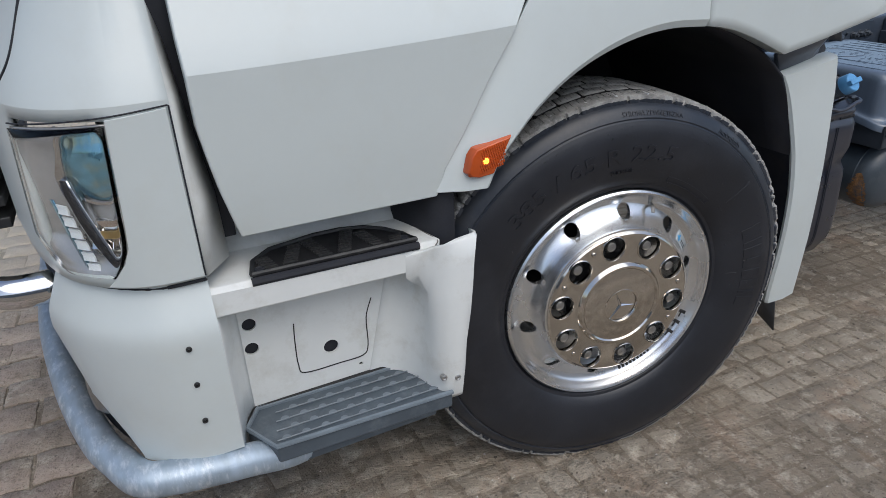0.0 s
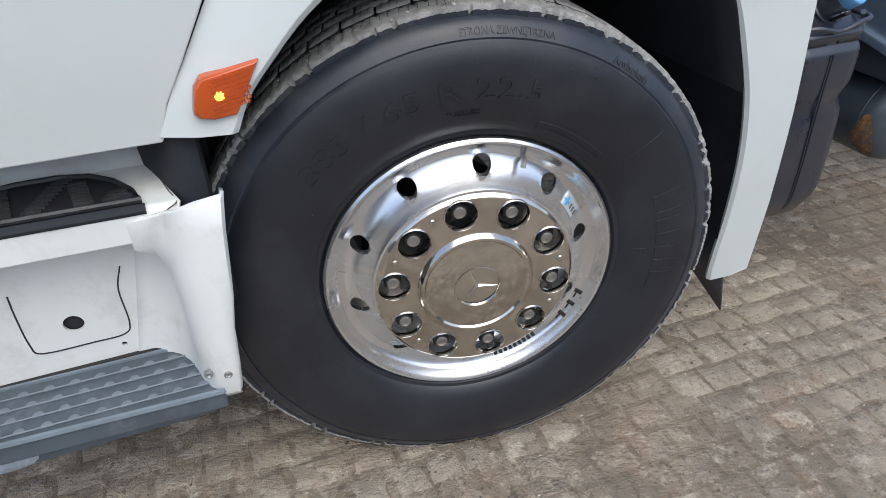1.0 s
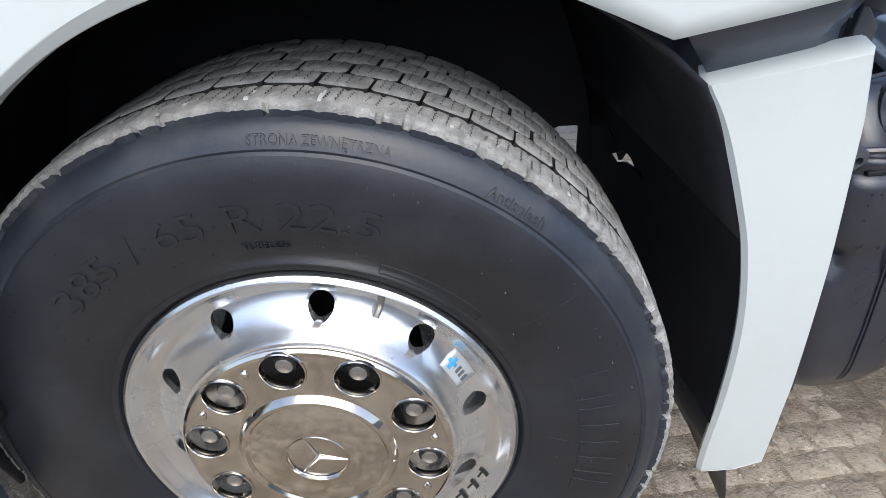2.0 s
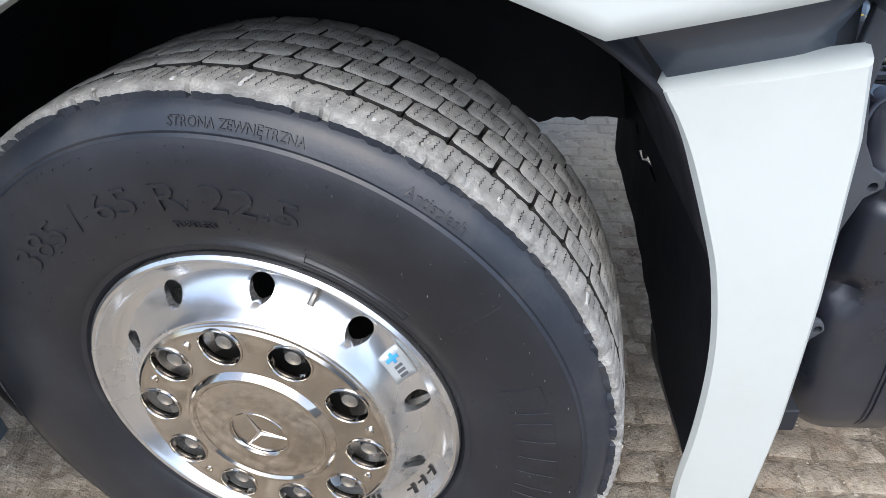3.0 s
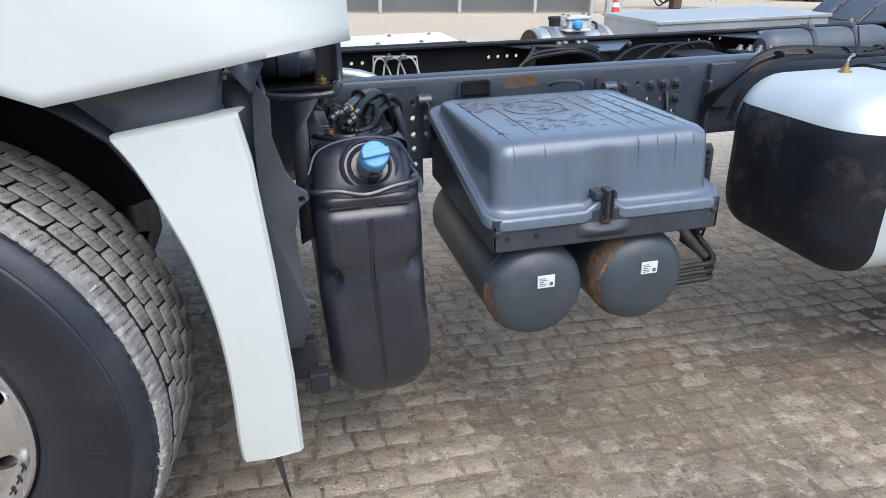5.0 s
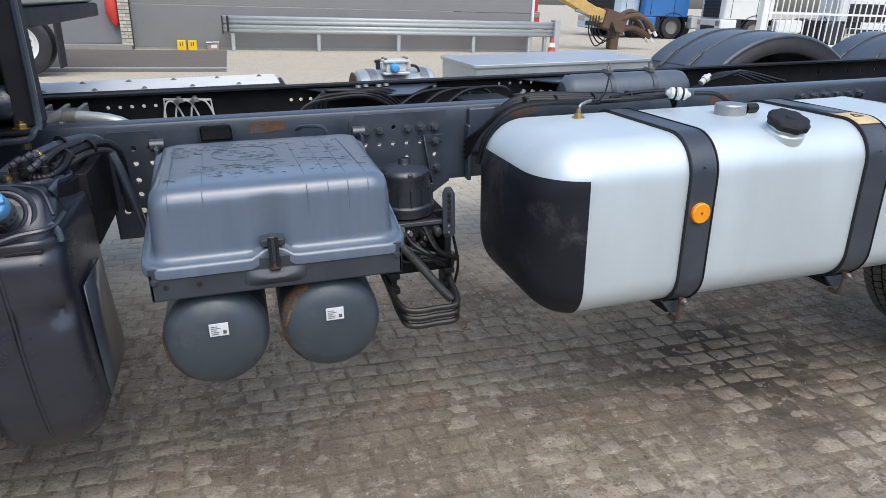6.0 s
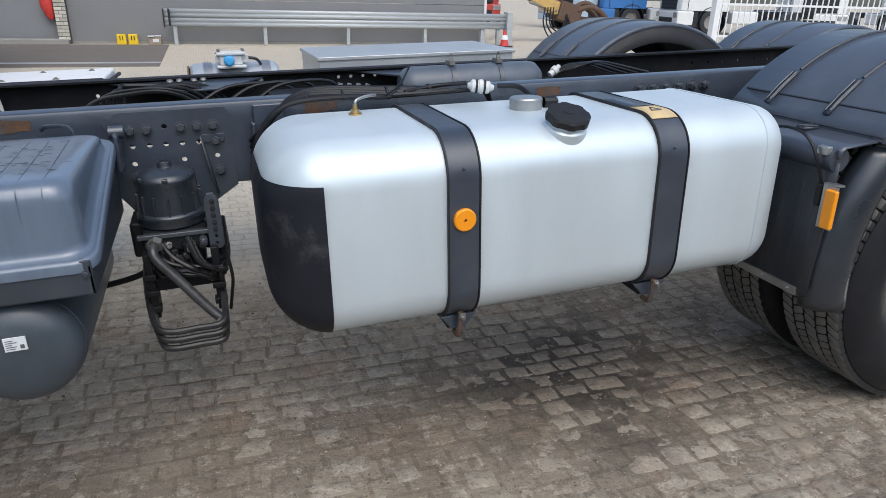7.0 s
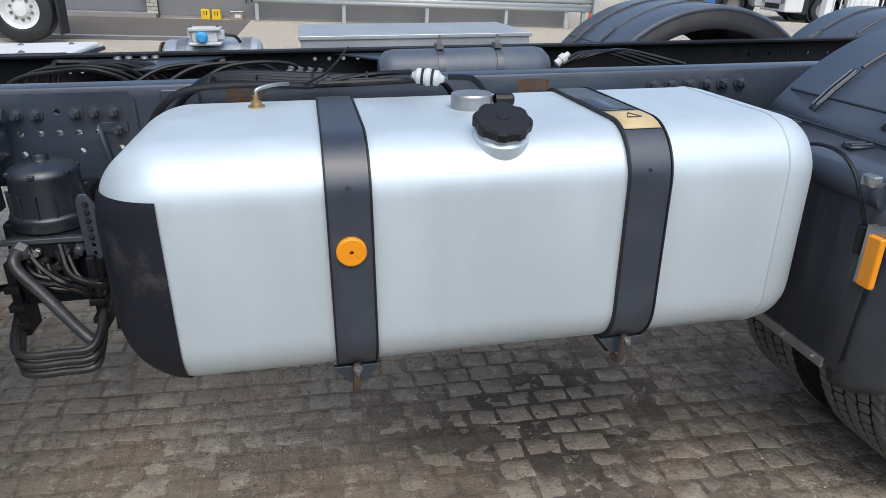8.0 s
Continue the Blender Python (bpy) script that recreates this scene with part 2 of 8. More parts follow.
def add_prism(bm, outline, y0, y1, mi=0):
    """A polygon of (x, z) between the depths y0 and y1."""
    a = [bm.verts.new((x, y0, z)) for x, z in outline]
    b = [bm.verts.new((x, y1, z)) for x, z in outline]
    n = len(a)
    bm.faces.new(a).material_index = mi
    bm.faces.new(b[::-1]).material_index = mi
    for i in range(n):
        bm.faces.new((a[i], b[i], b[(i + 1) % n], a[(i + 1) % n])).material_index = mi


def prism(outline, y0, y1):
    bm = bmesh.new()
    add_prism(bm, outline, y0, y1)
    return bm


def add_grid(bm, rows, close_u=False, mi=0, close_v=False):
    """Quads between rows of points."""
    vs = [[bm.verts.new(p) for p in row] for row in rows]
    nr = len(vs)
    for i in range(nr if close_v else nr - 1):
        a, b = vs[i], vs[(i + 1) % nr]
        n = len(a)
        for j in range(n if close_u else n - 1):
            bm.faces.new((a[j], a[(j + 1) % n], b[(j + 1) % n], b[j])).material_index = mi
    return vs


def grid(rows, close_u=False):
    bm = bmesh.new()
    add_grid(bm, rows, close_u)
    return bm


def add_lathe(bm, profile, steps=48, m=None, mi=0, caps=False):
    """Rows of (radius, depth) turned round the y axis."""
    rows = []
    for r, y in profile:
        rows.append([Vector((r * math.sin(2 * math.pi * k / steps), y, r * math.cos(2 * math.pi * k / steps))) for k in range(steps)])
    if m:
        rows = [[m @ p for p in row] for row in rows]
    vs = add_grid(bm, rows, True, mi)
    if caps:
        for row in (vs[0], vs[-1]):
            if len(row) > 2:
                bm.faces.new(row).material_index = mi
    return vs


def lathe(profile, steps=48, m=None, caps=False):
    bm = bmesh.new()
    add_lathe(bm, profile, steps, m, 0, caps)
    return bm


def smooth_path(points, n=6):
    p = [Vector(q) for q in points]
    p = [2 * p[0] - p[1], *p, 2 * p[-1] - p[-2]]
    out = []
    for i in range(1, len(p) - 2):
        a, b, c, d = p[i - 1 : i + 3]
        for k in range(n):
            t = k / n
            out.append(0.5 * (2 * b + (c - a) * t + (2 * a - 5 * b + 4 * c - d) * t * t + (3 * b - a - 3 * c + d) * t**3))
    return [*out, p[-2]]


def add_tube(bm, points, r, sides=8, n=6, mi=0, ridges=0.0):
    path = smooth_path(points, n) if n else [Vector(q) for q in points]
    rows, side = [], None
    for i, p in enumerate(path):
        way = (path[min(i + 1, len(path) - 1)] - path[max(i - 1, 0)]).normalized()
        side = (side - way * side.dot(way)).normalized() if side else way.orthogonal().normalized()
        up = way.cross(side)
        rr = r * (1 + ridges * (i % 2))
        rows.append([p + rr * (math.cos(a) * side + math.sin(a) * up) for a in (2 * math.pi * k / sides for k in range(sides))])
    vs = add_grid(bm, rows, True, mi)
    bm.faces.new(vs[0]).material_index = mi
    bm.faces.new(vs[-1][::-1]).material_index = mi


def tube(points, r, sides=8, n=6, ridges=0.0):
    bm = bmesh.new()
    add_tube(bm, points, r, sides, n, 0, ridges)
    return bm


def aim(at, way):
    """A pose at a place whose y axis points along way."""
    return Matrix.Translation(at) @ Vector(way).to_track_quat("Y", "Z").to_matrix().to_4x4()


def bolt(bm, at, way=(0, -1, 0), r=0.012, h=0.014, mi=0):
    """A washer, a hexagon nut and a stud end, standing out along way."""
    m = aim(at, way)
    add_lathe(bm, [(r * 1.5, 0), (r * 1.5, h * 0.2), (0.0005, h * 0.2)], 12, m, mi)
    add_lathe(bm, [(r * 1.12, h * 0.2), (r * 1.12, h * 0.85), (r * 0.95, h), (0.0005, h)], 6, m, mi)
    add_lathe(bm, [(r * 0.55, h), (r * 0.55, h * 1.5), (0.0005, h * 1.5)], 8, m, mi)


def round_rect(w_, h_, r, n=5):
    out = []
    for cx, cz, a0 in ((w_ / 2 - r, h_ / 2 - r, 0), (-w_ / 2 + r, h_ / 2 - r, 90), (-w_ / 2 + r, -h_ / 2 + r, 180), (w_ / 2 - r, -h_ / 2 + r, 270)):
        for k in range(n + 1):
            a = radians(a0 + 90 * k / n)
            out.append((cx + r * math.cos(a), cz + r * math.sin(a)))
    return out


def letters(text, size, depth, place):
    """The text as raised letters; place(x, y, h) gives the point for a letter's place and height."""
    curve = bpy.data.curves.new("letters", "FONT")
    curve.body, curve.size, curve.extrude, curve.align_x, curve.resolution_u = text, size, depth / 2, "CENTER", 3
    ob = bpy.data.objects.new("letters", curve)
    scene.collection.objects.link(ob)
    bpy.context.view_layer.update()
    me = bpy.data.meshes.new_from_object(ob.evaluated_get(bpy.context.evaluated_depsgraph_get()))
    bm = bmesh.new()
    bm.from_mesh(me)
    bpy.data.objects.remove(ob)
    bpy.data.curves.remove(curve)
    bpy.data.meshes.remove(me)
    for v in bm.verts:
        v.co = place(v.co.x, v.co.y, v.co.z + depth / 2)
    return bm

# ---- the truck: one thing, its parts in its own axes ----
truck = tagged(empty("truck"), "white heavy truck chassis with bare frame, grey tanks and black tyres", "truck")
truck.matrix_world = pose(0, 0, 0, 0, -2.2, 0)


def cut(ob, cutter):
    """Takes the cutter's shape out of an object for good."""
    me = bpy.data.meshes.new("cutter")
    bmesh.ops.recalc_face_normals(cutter, faces=cutter.faces)
    cutter.to_mesh(me)
    cutter.free()
    tool = bpy.data.objects.new("cutter", me)
    scene.collection.objects.link(tool)
    tool.matrix_world = ob.matrix_basis
    host_parent = ob.parent
    ob.parent = None
    mod = ob.modifiers.new("cut", "BOOLEAN")
    mod.object, mod.operation, mod.solver = tool, "DIFFERENCE", "EXACT"
    bpy.context.view_layer.update()
    done = bpy.data.meshes.new_from_object(ob.evaluated_get(bpy.context.evaluated_depsgraph_get()))
    old, name = ob.data, ob.data.name
    ob.modifiers.clear()
    ob.data = done
    bpy.data.meshes.remove(old)
    bpy.data.objects.remove(tool)
    bpy.data.meshes.remove(me)
    ob.data.name = name
    ob.parent = host_parent
    ob.data.set_sharp_from_angle(angle=radians(35))
    return ob


def rods(spots, r, y0, y1, steps=20):
    """Cylinders along y at (x, z) places, for cutting."""
    bm = bmesh.new()
    for x, z in spots:
        add_lathe(bm, [(r, y0), (r, y1)], steps, Matrix.Translation((x, 0, z)), 0, True)
    return bm


def lerp(table, v):
    a, b = zip(*table)
    return float(np.interp(v, a, b))


# -- cab side: the door's lower panel --
def door_panel():
    left = [(0.925, -0.880), (1.0, -0.900), (1.13, -0.922), (1.3, -0.925), (1.9, -0.90)]
    right = [(0.925, -0.476), (1.05, -0.402), (1.14, -0.352), (1.22, -0.30), (1.28, -0.255), (1.42, -0.20), (1.9, -0.16)]
    rows = []
    for z in (0.925, 0.96, 1.02, 1.08, 1.14, 1.19, 1.225, 1.231, 1.28, 1.35, 1.42, 1.9):
        xs = np.linspace(lerp(left, z), lerp(right, z), 13)
        row = []
        for k, x in enumerate(xs):
            rise = 0.022 * (k / 12) ** 1.5 if z > 0.95 else -0.004 * k / 12
            row.append((x, lerp([(0.925, 0.045), (1.0, 0.034), (1.225, 0.024), (1.231, 0.026), (1.42, 0.115), (1.9, 0.20)], z), z + rise))
        rows.append(row)
    part("door_panel", grid(rows), WHITE, truck, "smooth white door panel with a raised crease", 12, 0.004, 0.03)


def fender():
    arch = [(-0.372, 0.930), (-0.345, 0.982), (-0.303, 1.03), (-0.245, 1.087), (-0.171, 1.138), (-0.09, 1.175), (0.004, 1.201), (0.1, 1.211),
            (0.2, 1.206), (0.27, 1.195), (0.332, 1.176), (0.4, 1.149), (0.482, 1.113), (0.62, 1.135), (0.834, 1.168), (0.978, 1.188)]
    top = [(-0.478, 0.928), (-0.447, 0.99), (-0.410, 1.05), (-0.356, 1.14), (-0.300, 1.225), (-0.243, 1.31), (-0.15, 1.38), (0.0, 1.42), (0.198, 1.42)]
    front = ([], [], [], [], [])
    fine = [((a.x, a.z), (b.x, b.z)) for a, b in zip(smooth_path([(x, 0, z) for x, z in arch[:9]], 5), smooth_path([(x, 0, z) for x, z in top], 5))]
    for (x, z), (u, v) in fine:
        for row, f, y in zip(front, (0, 0.0, 0.06, 0.5, 1.0), (0.05, 0.006, 0.0, 0.008, 0.034)):
            row.append((x + (u - x) * f, y, z + (v - z) * f))
    part("fender", grid(front), WHITE, truck, "white fender curved over the front wheel", 30, 0.003, 0.012)
    lifts = (0.0, 0.0, 0.008, *[0.02 * k for k in range(1, 26)], 0.60, 0.78)
    rear = [[] for _ in lifts]
    for x, z in [*((q.x, q.z) for q in smooth_path([(0.202, 0, 1.2062), *((x, 0, z) for x, z in arch[9:13])], 4)), (0.55, 1.124), (0.62, 1.135), (0.70, 1.1475), (0.77, 1.158), *arch[14:]]:
        back = max(0.0, (x - 0.6) / 0.4)
        fold = 1.718 - 0.617 * x
        for k, (row, lift) in enumerate(zip(rear, lifts)):
            q = z + lift
            s = max(0.0, min(1.0, (q - fold + 0.03) / 0.07))
            y = 0.03 * back + 0.006 * min(1, lift / 0.2) + 0.014 * s * s * (3 - 2 * s) + 0.04 * max(0.0, q - fold - 0.04)
            row.append((x, (0.05, 0.006 + 0.03 * back)[k] if k < 2 else y, q))
    part("cab_side", grid(rear), WHITE, truck, "white rear quarter of the cab side", 50, 0, 0.010)
    upper = [[(x, 0.034, z) for x, z in ((-0.243, 1.31), (-0.15, 1.38), (0.0, 1.42), (0.198, 1.42))],
             [(x, 0.14, 1.9) for x in (-0.155, -0.1, 0.0, 0.198)]]
    part("upper_panel", grid(upper), WHITE, truck, "", 30, 0.0, 0.012)
    # the body behind the panels closes the cab
    part("cab_shell", boxes((-1.02, 0.96, 0.22, 2.32, 1.3, 2.55)), WHITE, truck, "plain white cab body", 30, 0.05)
    part("front_shell", boxes((-1.08, -0.67, 0.30, 2.24, 0.72, 1.3)), WHITE, truck, "", 30, 0.05)
    part("rear_shell", boxes((0.62, 0.93, 0.22, 2.3, 1.32, 1.5)), WHITE, truck, "", 30, 0.05)
    part("floor_shell", boxes((-0.5, 0.94, 0.20, 2.34, 1.24, 1.30)), BLACK, truck, "", 30, 0.01)
    bm = boxes((-1.0, -0.42, 0.24, 0.28, 0.45, 1.3), (-0.97, -0.53, 0.19, 0.30, 0.90, 0.935))
    part("inner_liner", bm, BLACK, truck, "matt black liner behind the steps", 30, 0.004)
    rows = [[(-0.545, 0.24, z), (-0.530, 0.175, z), (-0.507, 0.115, z), (-0.488, 0.066, z), (-0.470, 0.042, z), (-0.448, 0.035, z), (-0.434, 0.042, z), (-0.430, 0.060, z), (-0.432, 0.25, z)] for z in (0.60, 0.80, 0.88, 0.94, 0.99)]
    part("arch_liner", grid(rows), BLACK, truck, "smooth black plastic between step and tyre", 50, 0, 0.004)


def indicator():
    outline = [(-0.424, 0.971), (-0.415, 1.006), (-0.404, 1.020), (-0.319, 1.037), (-0.341, 0.998), (-0.363, 0.960), (-0.398, 0.957), (-0.418, 0.962)]
    cx, cz = -0.375, 0.998
    bm = bmesh.new()
    rows = [[(cx + (x - cx) * f, y, cz + (z - cz) * f) for x, z in outline] for f, y in ((1.02, 0.012), (1.0, -0.006), (0.92, -0.012))]
    vs = add_grid(bm, rows, True)
    bm.faces.new(vs[-1])
    lamp = part("indicator", bm, ORANGE, truck, "orange side indicator lamp, lit", 30, 0.0022, 0, 3)
    ribs = bmesh.new()
    for k in range(11):
        for q in range(8):
            x, z = -0.398 + 0.0052 * k + 0.0026 * (q % 2) + 0.0008 * q, 0.968 + 0.0066 * q + 0.001 * k
            if x > -0.352 + (z - 0.965) * 0.5:
                continue
            add_box(ribs, x, x + 0.0034, -0.0140, -0.0110, z, z + 0.0046)
    part("lens_rib", ribs, ORANGE, lamp)
    part("bulb", lathe([(0.001, -0.0165), (0.005, -0.0158), (0.0075, -0.012)], 14, Matrix.Translation((-0.383, 0, 0.993))), BULB, lamp, "glowing amber bulb")


# -- the front corner with the headlight --
PLAN = [(-0.955, 0.02), (-1.03, 0.022), (-1.075, 0.038), (-1.125, 0.072), (-1.17, 0.122), (-1.205, 0.19), (-1.24, 0.30), (-1.28, 0.5), (-1.32, 0.85), (-1.335, 1.27)]
PLAN_PATH = smooth_path([(x, y, 0) for x, y in PLAN], 8)
PLAN_AT = [0.0]
for a_, b_ in zip(PLAN_PATH, PLAN_PATH[1:]):
    PLAN_AT.append(PLAN_AT[-1] + (b_ - a_).length)


def on_front(s, z, out=0.0, inset=0.0):
    """A point s metres round the front corner, at height z, out from its skin."""
    x, y = np.interp(s, PLAN_AT, [p.x for p in PLAN_PATH]), np.interp(s, PLAN_AT, [p.y for p in PLAN_PATH])
    x2, y2 = np.interp(s + 0.01, PLAN_AT, [p.x for p in PLAN_PATH]), np.interp(s + 0.01, PLAN_AT, [p.y for p in PLAN_PATH])
    way = Vector((x2 - x, y2 - y, 0)).normalized()
    normal = Vector((way.y, -way.x, 0)) if way.length else Vector((0, -1, 0))
    if normal.y > 0 or (abs(normal.y) < 1e-6 and normal.x > 0):
        normal = -normal
    return Vector((x, y, z)) + normal * (out - inset)


def front_corner():
    stations = [*np.linspace(0, 0.5, 26), 0.6, 0.75, 0.95, 1.2, 1.36]
    rows = []
    for z, inset in ((0.868, 0.004), (0.90, 0.0), (1.0, 0.0), (1.1, 0.0), (1.17, 0.0), (1.19, 0.0), (1.196, 0.002), (1.25, 0.028), (1.36, 0.082), (1.5, 0.13), (1.95, 0.19)):
        rows.append([on_front(s, z + (0.02 * max(0, 0.2 - s) if z > 1.15 else 0), 0, inset) for s in stations])
    bm = bmesh.new()
    add_grid(bm, rows)
    away = []
    for f in bm.faces:
        c_ = f.calc_center_median()
        mid = PLAN_AT[min(range(len(PLAN_PATH)), key=lambda k: (PLAN_PATH[k].x - c_.x) ** 2 + (PLAN_PATH[k].y - c_.y) ** 2)]
        if 0.90 < c_.z < 1.168 and 0.09 < mid < 0.30:
            away.append(f)
    bmesh.ops.delete(bm, geom=away, context="FACES")
    part("front_panel", bm, WHITE, truck, "white rounded corner panel above the bumper", 13, 0, 0.012)
    # curved gap beside the nose panel, dark opening above it, short moulded seam
    lean = lambda z: lerp([(1.19, 0.0), (1.196, 0.002), (1.25, 0.028), (1.36, 0.082), (1.5, 0.13)], z)
    part("panel_gap", tube([on_front(q, z, 0.003, lean(z)) for q, z in ((0.312, 1.40), (0.312, 1.33), (0.306, 1.27), (0.320, 1.235), (0.350, 1.212), (0.42, 1.200))], 0.0055, 8, 6), STRAP_EDGE, truck)
    part("nose_opening", grid([[on_front(q, z, 0.003, lean(z)) for q in np.linspace(0.316, 0.60, 10)] for z in (1.30, 1.34, 1.40, 1.50)]), BLACK_GRILLE, truck, "dark opening beside the nose panel", 30, 0, 0.004)
    part("moulded_seam", tube([on_front(0.262, 1.204, 0.001, lean(1.204)), on_front(0.264, 1.186, 0.001), on_front(0.272, 1.174, 0.001), on_front(0.31, 1.170, 0.001)], 0.0022, 6, 5), BLACK, truck)
    # return edge that faces the door gap
    side = [[(-0.955, 0.02, 0.868), (-0.955, 0.02, 1.0), (-0.958, 0.022, 1.19), (-0.965, 0.095, 1.36), (-0.965, 0.19, 1.95)],
            [(-0.905, 0.085, 0.868), (-0.908, 0.09, 1.0), (-0.934, 0.075, 1.19), (-0.950, 0.125, 1.36), (-0.954, 0.215, 1.95)]]
    part("panel_return", grid(side), WHITE_STEP, truck, "", 30, 0, 0.006)
    part("door_gap", boxes((-0.96, -0.88, 0.10, 0.20, 0.9, 1.95)), BLACK, truck, "dark gap between corner panel and door", 30, 0.003)
    # panel that frames the headlight on its side
    cover = []
    def edge(z):
        return 0.098 + max(0.0, 1.166 - z) * 0.06 + 6.0 * max(0.0, 0.965 - z) ** 2
    for z in (0.873, 0.89, 0.92, 0.95, 1.0, 1.05, 1.12, 1.162, 1.172):
        cover.append([on_front(s, z + 0.012 * (1 - s / 0.118) * (z > 1.1), 0.008) for s in np.linspace(0.006 + (1.17 - z) * -0.01, edge(z), 8)])
    part("headlight_surround", grid(cover), WHITE, truck, "white panel beside the headlight", 30, 0.002, 0.006)
    gap = bmesh.new()
    add_tube(gap, [*[on_front(0.002, z, 0.010) for z in (0.875, 1.0, 1.1, 1.186)], *[on_front(s, 1.187 - 0.09 * s, 0.010) for s in np.linspace(0.004, 0.30, 12)]], 0.0015, 6, 0)
    part("panel_gap", gap, BLACK, truck)
    # headlight: grey housing, bright bowls, clear glass
    def lens(u, v, out):
        low = 0.893 + 0.16 * max(0, u - 0.45) ** 1.6
        z = low + (1.166 - 0.012 * u - low) * v
        return on_front(edge(z) + (0.292 + 0.16 * max(0.0, 1.166 - z) - edge(z)) * u, z, out)
    us = np.linspace(0, 1, 14)
    def bowl(u, v):
        return 0.003 - 0.034 * min(1.0, (1 - u) * 4) * min(1.0, v * 8) * min(1.0, (1 - v) * 8) * min(1.0, 0.35 + u * 6)
    skin = [[lens(u, v, bowl(u, v)) for u in us] for v in np.linspace(0, 1, 16)]
    lamp = part("headlight", grid(skin), GLASS_GREY, truck, "clear glass headlight with bright reflector bowls", 30, 0, 0.004)
    rim_ = bmesh.new()
    ring = [lens(u, 0, 0.008) for u in us] + [lens(1, v, 0.008) for v in np.linspace(0, 1, 12)] + [lens(u, 1, 0.008) for u in us[::-1]] + [lens(0, v, 0.008) for v in np.linspace(1, 0, 12)]
    add_tube(rim_, [*ring, ring[0]], 0.0014, 6, 0)
    part("headlight_seal", rim_, GLASS_GREY, lamp)
    # large projector lens with painted reflections at the inner edge, a bowl below it, chrome wave, dark fin, ladder of
    # daylight segments
    for s, z, r, depth in ((0.158, 1.083, 0.058, 0.014), (0.176, 0.956, 0.036, 0.010)):
        at = on_front(s, z, -0.026)
        way = on_front(s, z, 0.1) - at
        part("projector_lens", lathe([(r * 1.10, 0.0), (r * 1.08, depth * 0.6), (r, depth * 0.55)], 32, aim(at, way)), CHROME_BAR, lamp)
        part("lens_dome", lathe([(r, 0.0), (r * 0.85, depth * 0.45), (r * 0.5, depth * 0.85), (0.0005, depth)], 32, aim(at, way)), LENS_GLINTS if r > 0.05 else CHROME, lamp, "domed projector lens with painted bluish reflections" if r > 0.05 else "bright lower reflector bowl")
    wave = []
    for f in np.linspace(0, 1, 18):
        z = 1.156 - 0.20 * f
        mid = float(np.interp(f, (0, 0.2, 0.42, 0.6, 0.8, 1.0), (0.204, 0.206, 0.222, 0.212, 0.192, 0.170)))
        wide = float(np.interp(f, (0, 0.25, 0.5, 1.0), (0.012, 0.010, 0.020, 0.012)))
        wave.append([on_front(mid + d * wide, z, o) for d, o in ((-1, -0.022), (-0.5, -0.008), (0.1, -0.014), (0.6, -0.008), (1, -0.022))])
    part("chrome_wave", grid(wave), CHROME_BAR, lamp, "bright wavy reflector strip", 50, 0, 0.002)
    for out, wide, material, label in ((-0.008, 0.009, CHROME_BAR, ""), (-0.005, 0.0055, STRAP_EDGE, "dark curved fin")):
        fin = [[on_front(0.214 - 0.064 * f ** 1.4 + d * (1 + 0.8 * math.sin(math.pi * f)), 1.066 - 0.158 * f, out) for d in (-wide, 0, wide)] for f in np.linspace(0, 1, 12)]
        part("lamp_fin", grid(fin), material, lamp, label, 30, 0, 0.003)
    for k in range(6):
        s, z = 0.236 - 0.0075 * k, 1.010 - 0.0215 * k
        q = [[on_front(s + a + 0.004 * b / 0.009, z + b, -0.006 + 0.003 * (b < 0)) for a in (-0.014, 0.0, 0.013)] for b in (-0.008, 0.0, 0.0075)]
        part("daylight_segment", grid(q), LABEL, lamp, "white daylight segment", 0, 0, 0.003)
        q = [[on_front(s + a, z + b - 0.0105, -0.010) for a in (-0.016, 0.014)] for b in (-0.002, 0.002)]
        part("segment_gap", grid(q), CHROME_BAR, lamp, "", 0, 0, 0.002)
    ladder = [[on_front(0.262 - 0.0085 * k + d, 1.025 - 0.0215 * k, -0.006) for d in (-0.006, 0.006)] for k in range(7)]
    part("side_reflector_strip", grid(ladder), LENS_GLINTS, lamp, "bluish reflector strip", 30, 0, 0.002)
    # the brass facet paints a gold reflection into the lower bowl
    for k in range(3):
        at = on_front(0.150 + 0.012 * k, 0.988 - 0.022 * k, -0.014)
        part("bowl_facet", boxes((-0.020, 0.020, -0.001, 0.002, -0.007, 0.007, aim(at, on_front(0.14, 0.97, 0.1) - on_front(0.14, 0.97, 0)) @ Matrix.Rotation(0.35 * k - 0.2, 4, "X"))), (CHROME, BRASS, CHROME_BAR)[k], lamp, "", 30, 0.001)
    pane = [[lens(u, v, 0.014 + 0.008 * math.sin(math.pi * u) * math.sin(math.pi * v)) for u in us] for v in np.linspace(0, 1, 12)]
    g = part("lamp_glass", grid(pane), GLASS, lamp, "clear curved glass", 30, 0, 0.0006)
    g.visible_shadow = False
    # lower bumper corner with a bevelled shoulder
    stations = [*np.linspace(-0.005, 0.36, 22)]
    rows = []
    for z, out in ((0.468, -0.012), (0.474, 0.0), (0.62, 0.010), (0.735, 0.0132), (0.756, 0.0125), (0.770, 0.0105), (0.782, 0.0065), (0.796, 0.0), (0.838, -0.019), (0.852, -0.026), (0.863, -0.028)):
        row = []
        for s in stations:
            edge = s if z > 0.7 else min(s, 0.185 + (z - 0.46) * 0.55)
            row.append(on_front(max(0, edge), z + 0.03 * max(0, edge - 0.05) * (z > 0.7), out + 0.012))
        rows.append(row)
